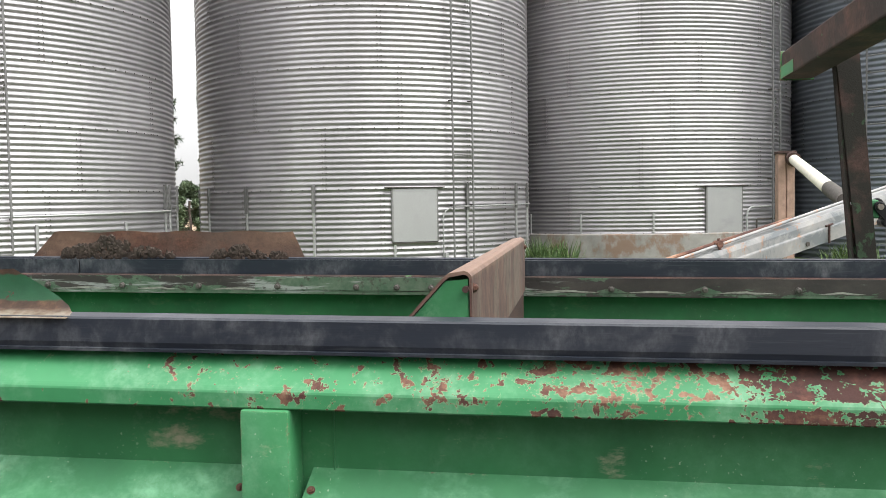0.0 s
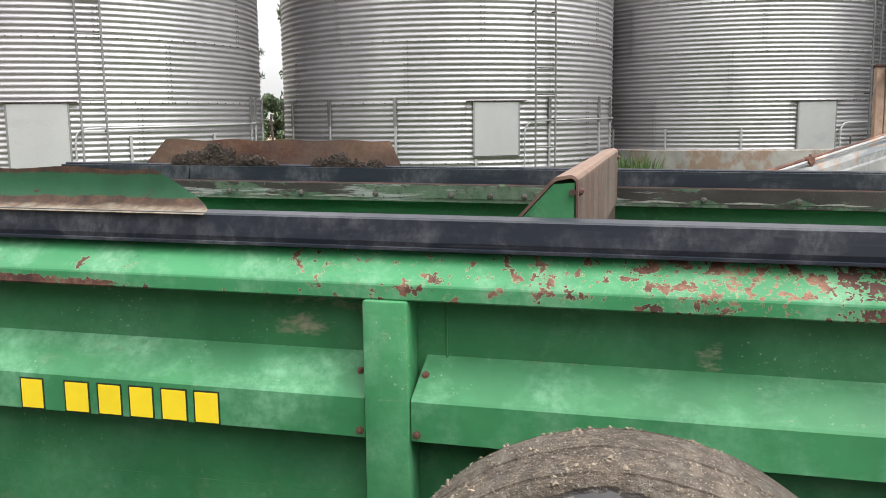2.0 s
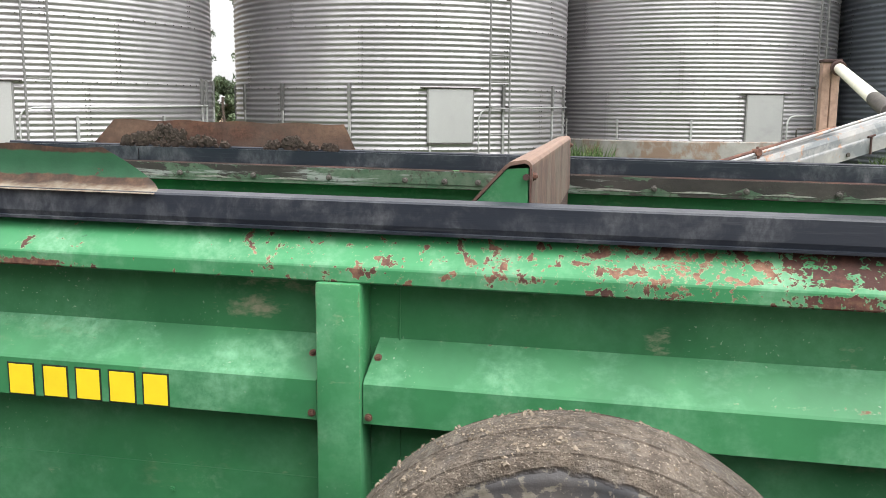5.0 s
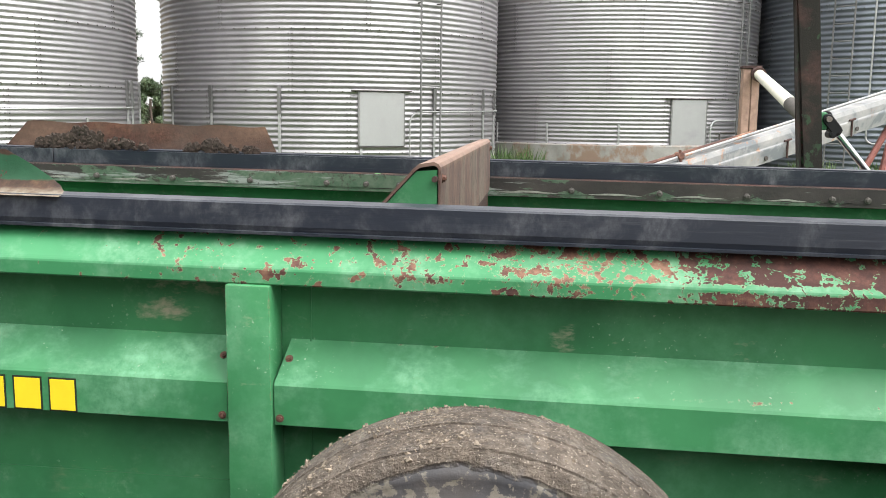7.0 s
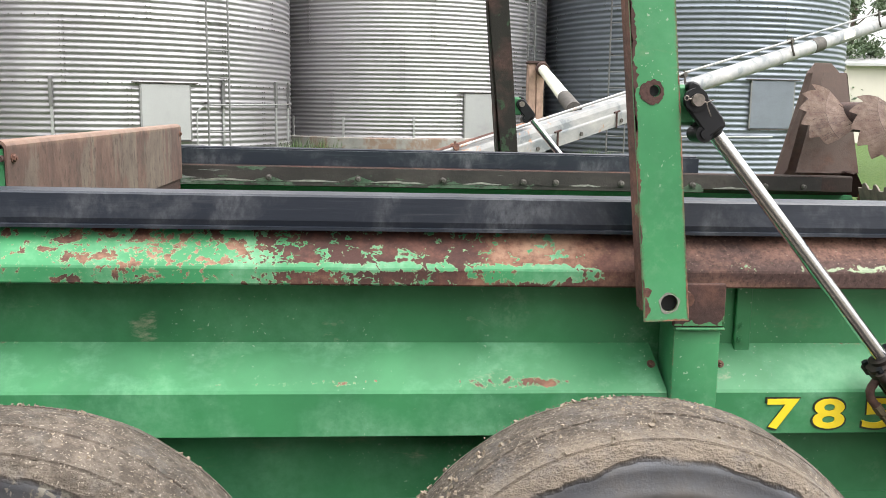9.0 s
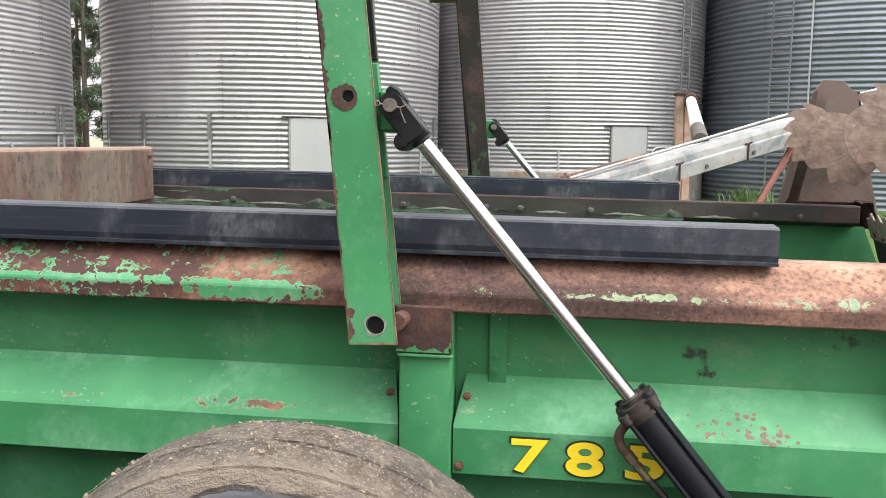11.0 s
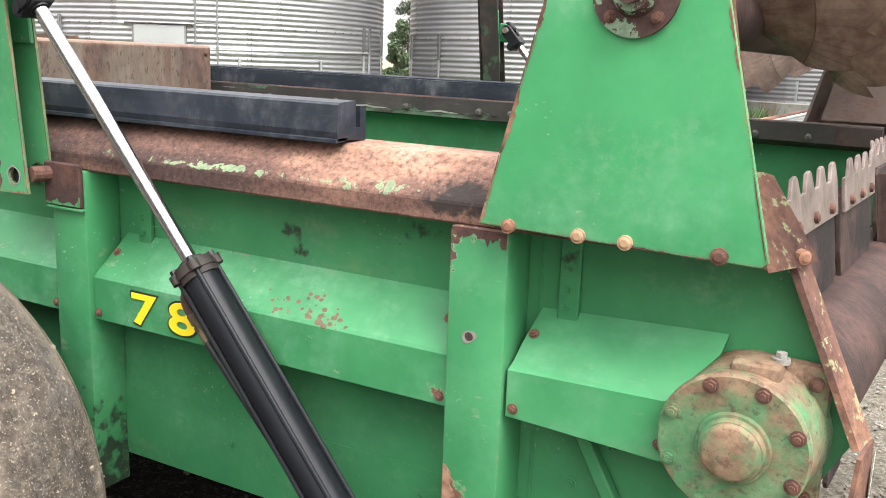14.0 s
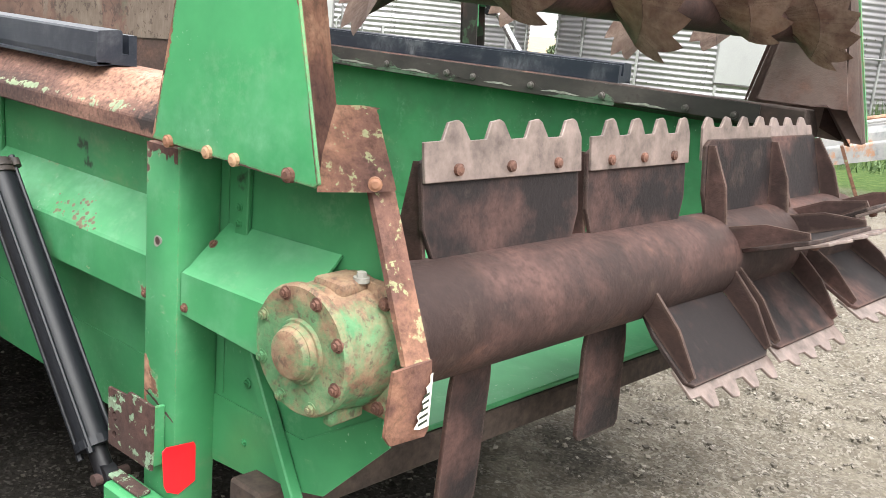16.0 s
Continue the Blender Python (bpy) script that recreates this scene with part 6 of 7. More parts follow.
# wheels
def wheel(cx, far):
    cz, yo, yi = 0.495 + 0.011 * cx, -0.420, -0.135
    R = 0.485
    yc, w = (yo + yi) / 2, (yi - yo) / 2
    prof = [(0.156, -w * 0.58), (0.178, -w * 0.72), (0.255, -w * 0.90), (0.29, -w * 0.94), (0.335, -w * 1.0), (0.372, -w * 0.985), (0.379, -w * 1.0), (0.386, -w * 0.975), (0.415, -w * 0.93), (0.4205, -w * 0.935), (0.428, -w * 0.905), (0.446, -w * 0.845)]
    tread = []
    for y in (-0.80, -0.775, -0.765, -0.745, -0.735, -0.36, -0.35, -0.31, -0.30, -0.02, -0.01, 0.03, 0.04):
        groove = -0.007 if y in (-0.765, -0.745) else -0.003 if y in (-0.35, -0.31) else 0.0
        tread.append((R - 0.052 * abs(y) ** 2.6 + groove, w * y))
    prof += tread + [(r, -y) for r, y in tread[::-1] if y < -0.1 * w] + [(r, -y) for r, y in prof[::-1]]
    t = part("wheel", lathe([(0.06, -w * 0.2), (0.075, -w * 0.45), (0.125, -w * 0.26), (0.137, -w * 0.5), (0.150, -w * 0.60), (0.163, -w * 0.64), (0.163, -w * 0.58), (0.158, -w * 0.45), (0.18, 0.0), (0.185, w * 0.6), (0.2, w * 0.74)], (cx, mir(yc, far), cz), 40), RIM_YELLOW, spreader, "yellow steel wheel with a muddy worn tyre", True)
    bm = lathe(prof, (0, 0, 0), 96)
    rng = random.Random(int(cx * 100))
    for v in bm.verts:
        a = math.atan2(v.co.z, v.co.x)
        v.co *= 1 + 0.0022 * noise.noise((math.cos(a) * 6, v.co.y * 18, math.sin(a) * 6)) * 2
    me = bpy.data.meshes.new("tyre")
    bmesh.ops.recalc_face_normals(bm, faces=bm.faces)
    for f in bm.faces:
        f.smooth = True
    bm.to_mesh(me)
    bm.free()
    me.set_sharp_from_angle(angle=radians(50))
    me.materials.append(TYRE)
    ty = tagged(new("tyre", me), "ribbed black tyre caked with dried mud")
    ty.parent = t
    ty.location = (cx, mir(yc, far), cz - drop_of(t, cx))
    # clods stuck to the tread
    bits = []
    for _ in range(2200):
        a, y = rng.uniform(0, math.pi), rng.uniform(-0.85, 0.85)
        if noise.noise((a * 5, y * 2.5, cx)) < rng.uniform(-0.25, 0.45):
            continue
        rr = R - 0.052 * abs(y) ** 2.6
        s = 0.0010 + 0.0040 * rng.random() ** 4
        c = Vector(((rr - 0.4 * s) * math.cos(a), y * w, (rr - 0.4 * s) * math.sin(a)))
        b = bmesh.new()
        bmesh.ops.create_cube(b, size=2 * s, matrix=Euler((rng.random() * 3, rng.random() * 3, rng.random() * 3)).to_matrix().to_4x4())
        for v in b.verts:
            v.co = c + Vector([q * rng.uniform(0.25, 1.2) for q in v.co])
        bits.append(b)
    clods = join(*bits)
    bmesh.ops.translate(clods, verts=clods.verts, vec=(cx, mir(yc, far), cz))
    tagged(part("dried_mud", clods, CLOD, t, "clods of dried mud on the tread"), kind="stuff")
    part("axle", rod((cx, mir(yc, far), cz), (cx, mir(0.3, far), cz), 0.05, n=14), DARK_STEEL, t)
    for k in range(6):
        a = k * math.pi / 3
        bolt(HEX, cx + 0.10 * math.cos(a), mir(yc - w * 0.36, far), cz + 0.105 * math.sin(a), (0, 1 if far else -1, 0), t, 1.4)


CLOD = plain("dry_mud_clods", (0.20, 0.162, 0.122), 0.95, 0.0, 0.6, 60)
for far in (False, True):
    for cx in (0.462, 1.548):
        wheel(cx, far)

# maker's name as plain yellow blocks, and the model number
for x0, x1 in ((-1.36, -1.30), (-1.28, -1.215), (-1.195, -1.135), (-1.115, -1.055), (-0.985, -0.925), (-0.863, -0.800), (-0.773, -0.713), (-0.689, -0.629), (-0.605, -0.542), (-0.520, -0.460)):
    x0, x1 = (x0, x1) if x1 > -0.9 else (x0 + 0.0, x1)
    back = part("decal_edge", box(x0 - 0.003, x1 + 0.003, -0.0012, 0.0, 0.834, 0.913), INK, spreader)
    part("decal_block", box(x0 + 0.001, x1 - 0.001, -0.0022, -0.0012, 0.838, 0.909), YELLOW, back, "plain yellow decal block")
for ch, x in (("7", 1.910), ("8", 2.012), ("5", 2.122)):
    for grow, dep, m in ((0.004, 0.0006, INK), (0.0, 0.0014, YELLOW)):
        bm = lettering(ch, 0.098, dep)
        xs = [v.co.x for v in bm.verts]
        zs = [v.co.z for v in bm.verts]
        cx, cz = (min(xs) + max(xs)) / 2, (min(zs) + max(zs)) / 2
        sx, sz = (0.070 + 2 * grow) / (max(xs) - min(xs)), (0.066 + 2 * grow) / (max(zs) - min(zs))
        for v in bm.verts:
            v.co.x, v.co.z = (v.co.x - cx) * sx + x + 0.035, (v.co.z - cz) * sz + 0.878
            v.co.y += -0.0016
        part("numeral" if m is YELLOW else "numeral_edge", bm, m, spreader, "yellow model numeral with a black edge" if m is YELLOW else "")



# ---- grain bins ----
def sheet_mesh(name, R, degrees, rows, pitch, material, n=14, per=6):
    """One corrugated wall sheet, curved about the z axis, from z = 0 up; it starts at angle 0."""
    verts, faces = [], []
    m = rows * per
    for j in range(m + 1):
        z = pitch * j / per
        r = R + 0.105 * pitch * math.cos(2 * math.pi * j / per)
        for i in range(n + 1):
            a = radians(degrees) * i / n
            k = r + (0.004 if i == n else 0.0)
            verts.append((k * math.cos(a), k * math.sin(a), z))
    for j in range(m):
        for i in range(n):
            q = j * (n + 1) + i
            faces.append((q, q + 1, q + n + 2, q + n + 1))
    return mesh_of(name, verts, faces, material, True)


def on_bin(R, az, z):
    return Vector((R * math.cos(radians(az)), R * math.sin(radians(az)), z))


def arc(R, a0, a1, z0, z1=None, n=14):
    return [on_bin(R, a0 + (a1 - a0) * k / n, z0 + ((z1 if z1 is not None else z0) - z0) * k / n) for k in range(n + 1)]


def placed(bm, base):
    bmesh.ops.translate(bm, verts=bm.verts, vec=base)
    return bm


def grain_bin(cx, cy, R, label, pitch=0.1016, z_first=0.722, rows=11, rings=7, offsets=(0, 22.5), low=7, skin=None, stiff=(), door=None, ladder=None, rung=0.49, pipes=(), concrete=False):
    base = Vector((cx, cy, 0))
    skin = skin or GALV
    b = thing("grain_bin", label, "grain bin", base, "row of grain bins")
    count = 8
    step = 360 / count
    full = sheet_mesh("wall_sheet", R, step, rows, pitch, skin)
    ring_h = rows * pitch
    for k in range(rings):
        for s in range(count):
            ob = new("wall_sheet", full)
            ob.parent = b
            ob.location = (0, 0, z_first + ring_h * k)
            ob.rotation_euler = (0, 0, radians(offsets[k % len(offsets)] + step * s))
    if low:
        part_low = sheet_mesh("wall_sheet", R, step, low, pitch, skin)
        for s in range(count):
            ob = new("wall_sheet", part_low)
            ob.parent = b
            ob.location = (0, 0, z_first - pitch * low)
            ob.rotation_euler = (0, 0, radians(offsets[-1] + step * s))
    if concrete:
        prof = [(R + 0.09, -0.02), (R + 0.09, z_first - 0.03), (R + 0.06, z_first - 0.005), (R - 0.1, z_first - 0.004)]
        bm = bmesh.new()
        rr = [[bm.verts.new(base + Vector((r * math.cos(2 * math.pi * k / 72), r * math.sin(2 * math.pi * k / 72), z))) for k in range(72)] for r, z in prof]
        for p, q in zip(rr, rr[1:]):
            for k in range(72):
                bm.faces.new((p[k], p[(k + 1) % 72], q[(k + 1) % 72], q[k]))
        part("concrete_base", bm, CONCRETE, b, "stained concrete ring footing", True)
    top = z_first + ring_h * rings
    bm = bmesh.new()
    apex = [bm.verts.new(base + Vector((r * math.cos(2 * math.pi * k / 48), r * math.sin(2 * math.pi * k / 48), z))) for r, z in ((R + 0.12, top - 0.03), (0.4, top + R * 0.55)) for k in range(48)]
    for k in range(48):
        bm.faces.new((apex[k], apex[(k + 1) % 48], apex[48 + (k + 1) % 48], apex[48 + k]))
    bm.faces.new(apex[48:])
    part("roof", bm, skin, b)
    # bolt heads along the seams on the side that shows
    verts, faces = [], []

    def head(az, z, s=0.011):
        o, t = Vector((math.cos(radians(az)), math.sin(radians(az)), 0)), Vector((-math.sin(radians(az)), math.cos(radians(az)), 0))
        c = o * (R + 0.100 * pitch) + Vector((0, 0, z))
        k = len(verts)
        for u, v, w in ((-1, -1, 0), (1, -1, 0), (1, 1, 0), (-1, 1, 0), (-0.7, -0.7, 1), (0.7, -0.7, 1), (0.7, 0.7, 1), (-0.7, 0.7, 1)):
            verts.append(tuple(c + t * (u * s) + Vector((0, 0, v * s)) + o * (w * 0.012)))
        faces.extend(tuple(k + i for i in f) for f in ((4, 5, 6, 7), (0, 1, 5, 4), (1, 2, 6, 5), (2, 3, 7, 6), (3, 0, 4, 7)))

    for k in range(rings):
        z = z_first + ring_h * k
        for i in range(52):
            head(-182 + 184 * i / 51, z)
        for s in range(count):
            a = (offsets[k % len(offsets)] + step * s + 180) % 360 - 180
            if -178 < a < 2:
                for j in range(rows):
                    for da in (-0.55, 0.55):
                        head(a + da, z + pitch * (j + 0.02), 0.010)
    me = mesh_of("seam_bolts", verts, faces, DARK_STEEL)
    ob = new("seam_bolts", me)
    ob.parent = b
    tagged(ob, "small dark bolt heads along the seams", kind="stuff")
    # uprights: a wide upper channel spliced on a narrower foot
    for az, ztop in stiff:
        o = pose(*base, 0, 0, az)
        wide = 0.072 if ztop > 1.5 else 0.055
        split = ztop - 0.56 if ztop > 1.5 else 0.0
        if ztop > 1.5:
            bm = join(box(R + 0.008, R + 0.05, -wide / 2, -wide / 2 + 0.006, split, ztop), box(R + 0.008, R + 0.05, wide / 2 - 0.006, wide / 2, split, ztop), box(R + 0.044, R + 0.05, -wide / 2, wide / 2, split, ztop))
            bmesh.ops.transform(bm, verts=bm.verts, matrix=o)
            u = part("upright", bm, GALV_POST, b, "dull galvanized channel upright")
        z1 = split + 0.02 if ztop > 1.5 else ztop
        bm = join(box(R + 0.008, R + 0.040, -0.026, 0.026, 0.0, z1, 0.003))
        bmesh.ops.transform(bm, verts=bm.verts, matrix=o)
        part("upright_foot", bm, GALV_DOOR, b)
    if door:
        az, w, z0, z1 = door
        o = pose(*base, 0, 0, az)
        bm = box(R - 0.04, R + 0.022, -w / 2, w / 2, z0, z1, 0.006)
        bmesh.ops.transform(bm, verts=bm.verts, matrix=o)
        d = part("bin_door", bm, GALV_DOOR if skin is GALV else skin, b, "flat dull grey access door")
        for nm, bm in (("door_rail", box(R - 0.03, R + 0.050, -w / 2 - 0.17, w / 2 + 0.17, z1 + 0.012, z1 + 0.034, 0.004)), ("door_sill", box(R - 0.02, R + 0.03, -w / 2 - 0.02, w / 2 + 0.02, z0 - 0.03, z0 - 0.012))):
            bmesh.ops.transform(bm, verts=bm.verts, matrix=o)
            part(nm, bm, DARK_STEEL, d, "dark rail over the door" if nm == "door_rail" else "")
        for s in (-1, 1):
            bm = box(R - 0.02, R + 0.018, s * (w / 2 + 0.012) - 0.02, s * (w / 2 + 0.012) + 0.02, z0, z1)
            bmesh.ops.transform(bm, verts=bm.verts, matrix=o)
            part("door_frame", bm, GALV_POST, d)
    if ladder:
        a0, a1, z0 = ladder
        zt = top - 0.1
        rails = part("ladder", placed(join(*[pipe([on_bin(R + 0.14, a, z0), on_bin(R + 0.14, a, zt)], 0.021, 8) for a in (a0, a1)]), base), GALV_POST, b, "galvanized ladder fixed to the bin wall", True)
        z = z0 + 0.15
        k = 0
        while z < zt:
            part("rung", placed(pipe([on_bin(R + 0.14, a0, z), on_bin(R + 0.14, a1, z)], 0.015, 6), base), GALV_POST, rails)
            if k % 4 == 2:
                for a in (a0, a1):
                    part("bracket", placed(pipe([on_bin(R, a, z + 0.04), on_bin(R + 0.15, a, z + 0.04)], 0.018, 6), base), DARK_STEEL, rails)
            z += rung
            k += 1
    for pts, r, m in pipes:
        part("conduit", placed(pipe(pts, r, 8), base), m, b, "", True)
    return b


R0, R2 = 4.03, 3.97


def zz(z):
    """Heights on the farther bins, drawn about eye height."""
    return 1.53 + (z - 1.53) * 1.1


grain_bin(-11.8, 15.0, R0, "galvanized corrugated grain bin with a ladder and flat door", pitch=0.1015, z_first=0.7735, low=7, offsets=(8.3, -28.2, 43.8), stiff=((-39.5, 1.31), (-14.5, 1.31), (5.5, 2.03), (9.5, 2.03), (-92, 2.03), (-112, 2.03), (22, 2.03)), door=(-60.7, 0.96, 0.67, 1.88), ladder=(-51.0, -45.4, 0.10), rung=0.56, pipes=(
    ([on_bin(R0 + 0.06, -52.6, 0.2), on_bin(R0 + 0.06, -52.6, 1.15)] + bend(on_bin(R0 + 0.06, -52.6, 1.2), on_bin(R0 + 0.06, -52.6, 1.43), on_bin(R0 + 0.06, -49.8, 1.44)) + arc(R0 + 0.06, -49.5, 8, 1.45, 1.50), 0.018, GALV_DOOR),))
grain_bin(-4.64, 19.84, R2, "galvanized corrugated grain bin with a square door and ladder", pitch=0.1118, z_first=zz(0.722), rung=0.54, offsets=(-72.0, -43.7, -66.2), stiff=((-160, zz(1.93)), (-137.7, zz(1.93)), (-115.6, zz(1.93)), (-92.2, zz(1.93)), (-44.6, zz(1.93)), (-19.5, zz(1.95)), (-7.7, zz(1.95)), (-68.5, zz(0.80))), door=(-62.2, 0.85 * 1.1, zz(0.85), zz(1.84)), ladder=(-50.6, -43.6, 0.25), pipes=(
    ([on_bin(R2 + 0.06, -53.6, zz(0.55)), on_bin(R2 + 0.06, -53.6, zz(1.2))] + bend(on_bin(R2 + 0.06, -53.6, zz(1.25)), on_bin(R2 + 0.06, -53.6, zz(1.47)), on_bin(R2 + 0.06, -49.5, zz(1.48))) + arc(R2 + 0.06, -49, -5, zz(1.49), zz(1.52)), 0.016, GALV_DOOR),
    ([on_bin(R2 + 0.07, -52.8, zz(0.45)), on_bin(R2 + 0.07, -52.8, zz(0.62))], 0.05, GALV_DOOR)))
grain_bin(2.14, 23.76, R2, "galvanized corrugated grain bin on a concrete footing", pitch=0.1005, z_first=0.7655, rung=0.54, offsets=(-92.4 + 20, -92.4, -82.0), low=0, stiff=((-135, zz(1.27)), (-113.2, zz(1.27)), (-88.4, zz(1.27)), (-31, zz(1.27))), door=(-63.4, 0.86 * 1.1, zz(0.79), zz(1.81)), ladder=(-42.3, -37.6, 0.75), concrete=True, pipes=(
    ([on_bin(R2 + 0.06, -54.5, zz(0.85)), on_bin(R2 + 0.06, -54.5, zz(1.1))] + bend(on_bin(R2 + 0.06, -54.5, zz(1.15)), on_bin(R2 + 0.06, -54.5, zz(1.36)), on_bin(R2 + 0.06, -51, zz(1.37))) + arc(R2 + 0.06, -50.5, -41, zz(1.37), zz(1.37)), 0.022, GALV_DOOR),
    ([on_bin(R2 + 0.10, -50.5, zz(0.9)), on_bin(R2 + 0.10, -50.5, zz(1.08))] + arc(R2 + 0.10, -50, -40, zz(1.10), zz(1.10)), 0.02, DARK_STEEL)))
R4 = 4.1
grain_bin(10.23, 23.44, R4, "blue-grey corrugated grain bin with a ladder, shade held in its tone", pitch=0.132, z_first=1.05, rows=11, rings=5, offsets=(-100, -122, -95), low=8, skin=GALV_BLUE_SHADED, door=(-80.5, 1.15, 1.10, 2.24), ladder=(-136.4, -129.8, 0.3), rung=0.396, pipes=(
    ([on_bin(R4 + 0.06, -124, 1.05), on_bin(R4 + 0.06, -124, 7.5)], 0.022, GALV_DOOR),
    ([on_bin(R4 + 0.06, -124, 1.1)] + bend(on_bin(R4 + 0.06, -124, 1.05), on_bin(R4 + 0.06, -124, 0.88), on_bin(R4 + 0.06, -121, 0.87)) + arc(R4 + 0.06, -120, -80, 0.87, 0.90), 0.022, GALV_DOOR)))

# ---- unloading auger in front of the bins ----
AX = Vector((3.42, 2.3, 0.930)) / 3.42


def aug(x, up=0.0, across=0.0):
    """A point beside the auger's axis at x."""
    p = Vector((2.14, 9.5, 0.764)) + AX * (x - 2.14)
    flat = Vector((-AX.y, AX.x, 0)).normalized()
    return p + Vector((0, 0, up)) + flat * across


auger = thing("grain_auger", "white-painted grain auger, flaking and rusty, on red legs", "auger", (2.14, 9.5, 0))
part("tube", pipe([aug(5.0), aug(9.15)], 0.128, 24), AUGER, auger, "flaking white auger tube", True)
part("tube_band", pipe([aug(9.15), aug(9.42)], 0.134, 24), DARK_STEEL, auger, "dark clamp band", True)
part("upper_tube", pipe([aug(9.42), aug(15.5)], 0.124, 24), AUGER, auger, "", True)


def trough():
    bm = bmesh.new()
    sec = [(0.165, 0.11), (0.150, 0.17), (0.0, 0.185), (-0.150, 0.17), (-0.165, 0.11), (-0.16, 0.02), (-0.168, 0.0), (-0.168, -0.02), (-0.14, -0.19), (0.14, -0.19), (0.168, -0.02), (0.168, 0.0), (0.16, 0.02)]
    rings = [[bm.verts.new(aug(x, u, a)) for a, u in sec] for x in (-0.2, 1.2, 2.4, 3.6, 4.6, 5.45)]
    for p, q in zip(rings, rings[1:]):
        for k in range(len(sec)):
            bm.faces.new((p[k], p[(k + 1) % len(sec)], q[(k + 1) % len(sec)], q[k]))
    bm.faces.new(rings[0])
    bm.faces.new(rings[-1][::-1])
    t = part("trough", bm, AUGER, auger, "flaking white sheet trough with rusty seams")
    for x in (2.5, 3.3, 4.0, 4.7):
        part("drain_hole", rod(aug(x, -0.12, -0.157), aug(x, -0.12, -0.172), 0.03, n=10), DARK_STEEL, t)
    for x in (3.6, 4.6):
        part("latch", join(pipe([aug(x, 0.03, -0.175), aug(x, -0.2, -0.175)], 0.014, 6), pipe([aug(x - 0.05, 0.03, -0.175), aug(x + 0.05, 0.03, -0.175)], 0.014, 6)), RUST_DARK, t)


trough()
part("control_rod", pipe([aug(-0.4, 0.20, -0.10), aug(2.4, 0.23, -0.10), aug(6.0, 0.27, -0.10), aug(8.0, 0.25, -0.10), aug(15.5, 0.27, -0.10)], 0.020, 8), AUGER, auger, "thin rod running along the auger", True)
part("rusty_rod", pipe([aug(-0.4, 0.26, -0.05), aug(3.2, 0.24, -0.05)], 0.026, 8), RUST, auger, "", True)
for x in (2.14, 5.95, 8.45, 11.0):
    part("clamp", join(pipe([aug(x, 0.31, -0.10), aug(x, 0.10, -0.14), aug(x + 0.05, -0.02, -0.15)], 0.018, 6), rod(aug(x, 0.24, -0.14), aug(x, 0.24, -0.04), 0.045, n=10)), RUST if x < 3 else DARK_STEEL, auger, "rod clamp")
part("maker_plate", join(prism([(-0.20, -0.06), (0.20, -0.06), (0.20, 0.06), (-0.20, 0.06)], "y", 0, 0.004)), WHITE_DECAL, auger, "pale plate").matrix_basis = Matrix.Translation(aug(10.1, 0.02, -0.128) - Vector((2.14, 9.5, 0))) @ Matrix.Translation(Vector((2.14, 9.5, 0)) * 0) @ pose(0, 0, 0, 0, -14, 33.9) @ Matrix.Translation((2.14, 9.5, 0))
lt = aug(5.55, -0.12)
for foot in ((4.55, 11.05, 0.0), (5.15, 11.35, 0.0), (5.5, 12.35, 0.0)):
    part("leg", pipe([lt, foot], 0.045, 6), RED_STEEL, auger, "faded red steel leg")
part("leg_head", box(lt.x - 0.10, lt.x + 0.10, lt.y - 0.1, lt.y + 0.1, lt.z - 0.14, lt.z + 0.08, 0.01), RED_STEEL, auger)
part("cross_brace", pipe([Vector((4.55, 11.05, 0.0)).lerp(lt, 0.35), Vector((5.5, 12.35, 0.0)).lerp(lt, 0.35)], 0.03, 6), RED_STEEL, auger)

leg = thing("elevator_leg", "faded orange steel elevator leg standing against the bin", "elevator", (4.88, 18.35, 0))
part("casing", join(box(4.71, 4.87, 18.2, 18.5, 0.0, 2.50, 0.01), box(4.89, 5.05, 18.2, 18.5, 0.0, 2.50, 0.01), box(4.86, 4.90, 18.24, 18.46, 0.0, 2.48)), ORANGE_STEEL, leg, "twin faded orange casing")
part("head", box(4.69, 5.08, 18.16, 18.54, 2.48, 2.54, 0.01), RUST_DARK, leg)
spout = thing("grain_spout", "weathered white plastic pipe spout with a dark boot", "pipe", (4.0, 10.78, 0))
a, c = Vector((5.0, 18.2, 2.38)), aug(4.02, 0.20)
part("pipe", pipe([a, a.lerp(c, 0.80)], 0.105, 18), PVC, spout, "", True)
part("boot", pipe([a.lerp(c, 0.78), a.lerp(c, 0.99)], 0.112, 18), DARK_STEEL, spout, "dark brown rubber boot", True)
part("collar", pipe([a.lerp(c, 0.0), a.lerp(c, 0.05)], 0.15, 16), RUST_DARK, spout, "", True)


# ---- plants ----
def leaf_cloud(rng, centers, count, size, flat=0.35, long=1.6):
    verts, faces = [], []
    for _ in range(count):
        c, r = centers[rng.randrange(len(centers))]
        d = Vector((rng.gauss(0, 1), rng.gauss(0, 1), rng.gauss(0, 0.8)))
        p = Vector(c) + d.normalized() * r * rng.random() ** 0.45
        s = size * rng.uniform(0.6, 1.3)
        m = Euler((rng.uniform(-1.2, 1.2), rng.uniform(-1.2, 1.2), rng.uniform(0, 6.3))).to_matrix()
        k = len(verts)
        for u, v in ((-long, 0), (0, -flat * 1.6), (long, 0), (0, flat * 1.6)):
            verts.append(tuple(p + m @ Vector((u * s, v * s, 0.15 * s * abs(u)))))
        faces.append((k, k + 1, k + 2, k + 3))
    return verts, faces


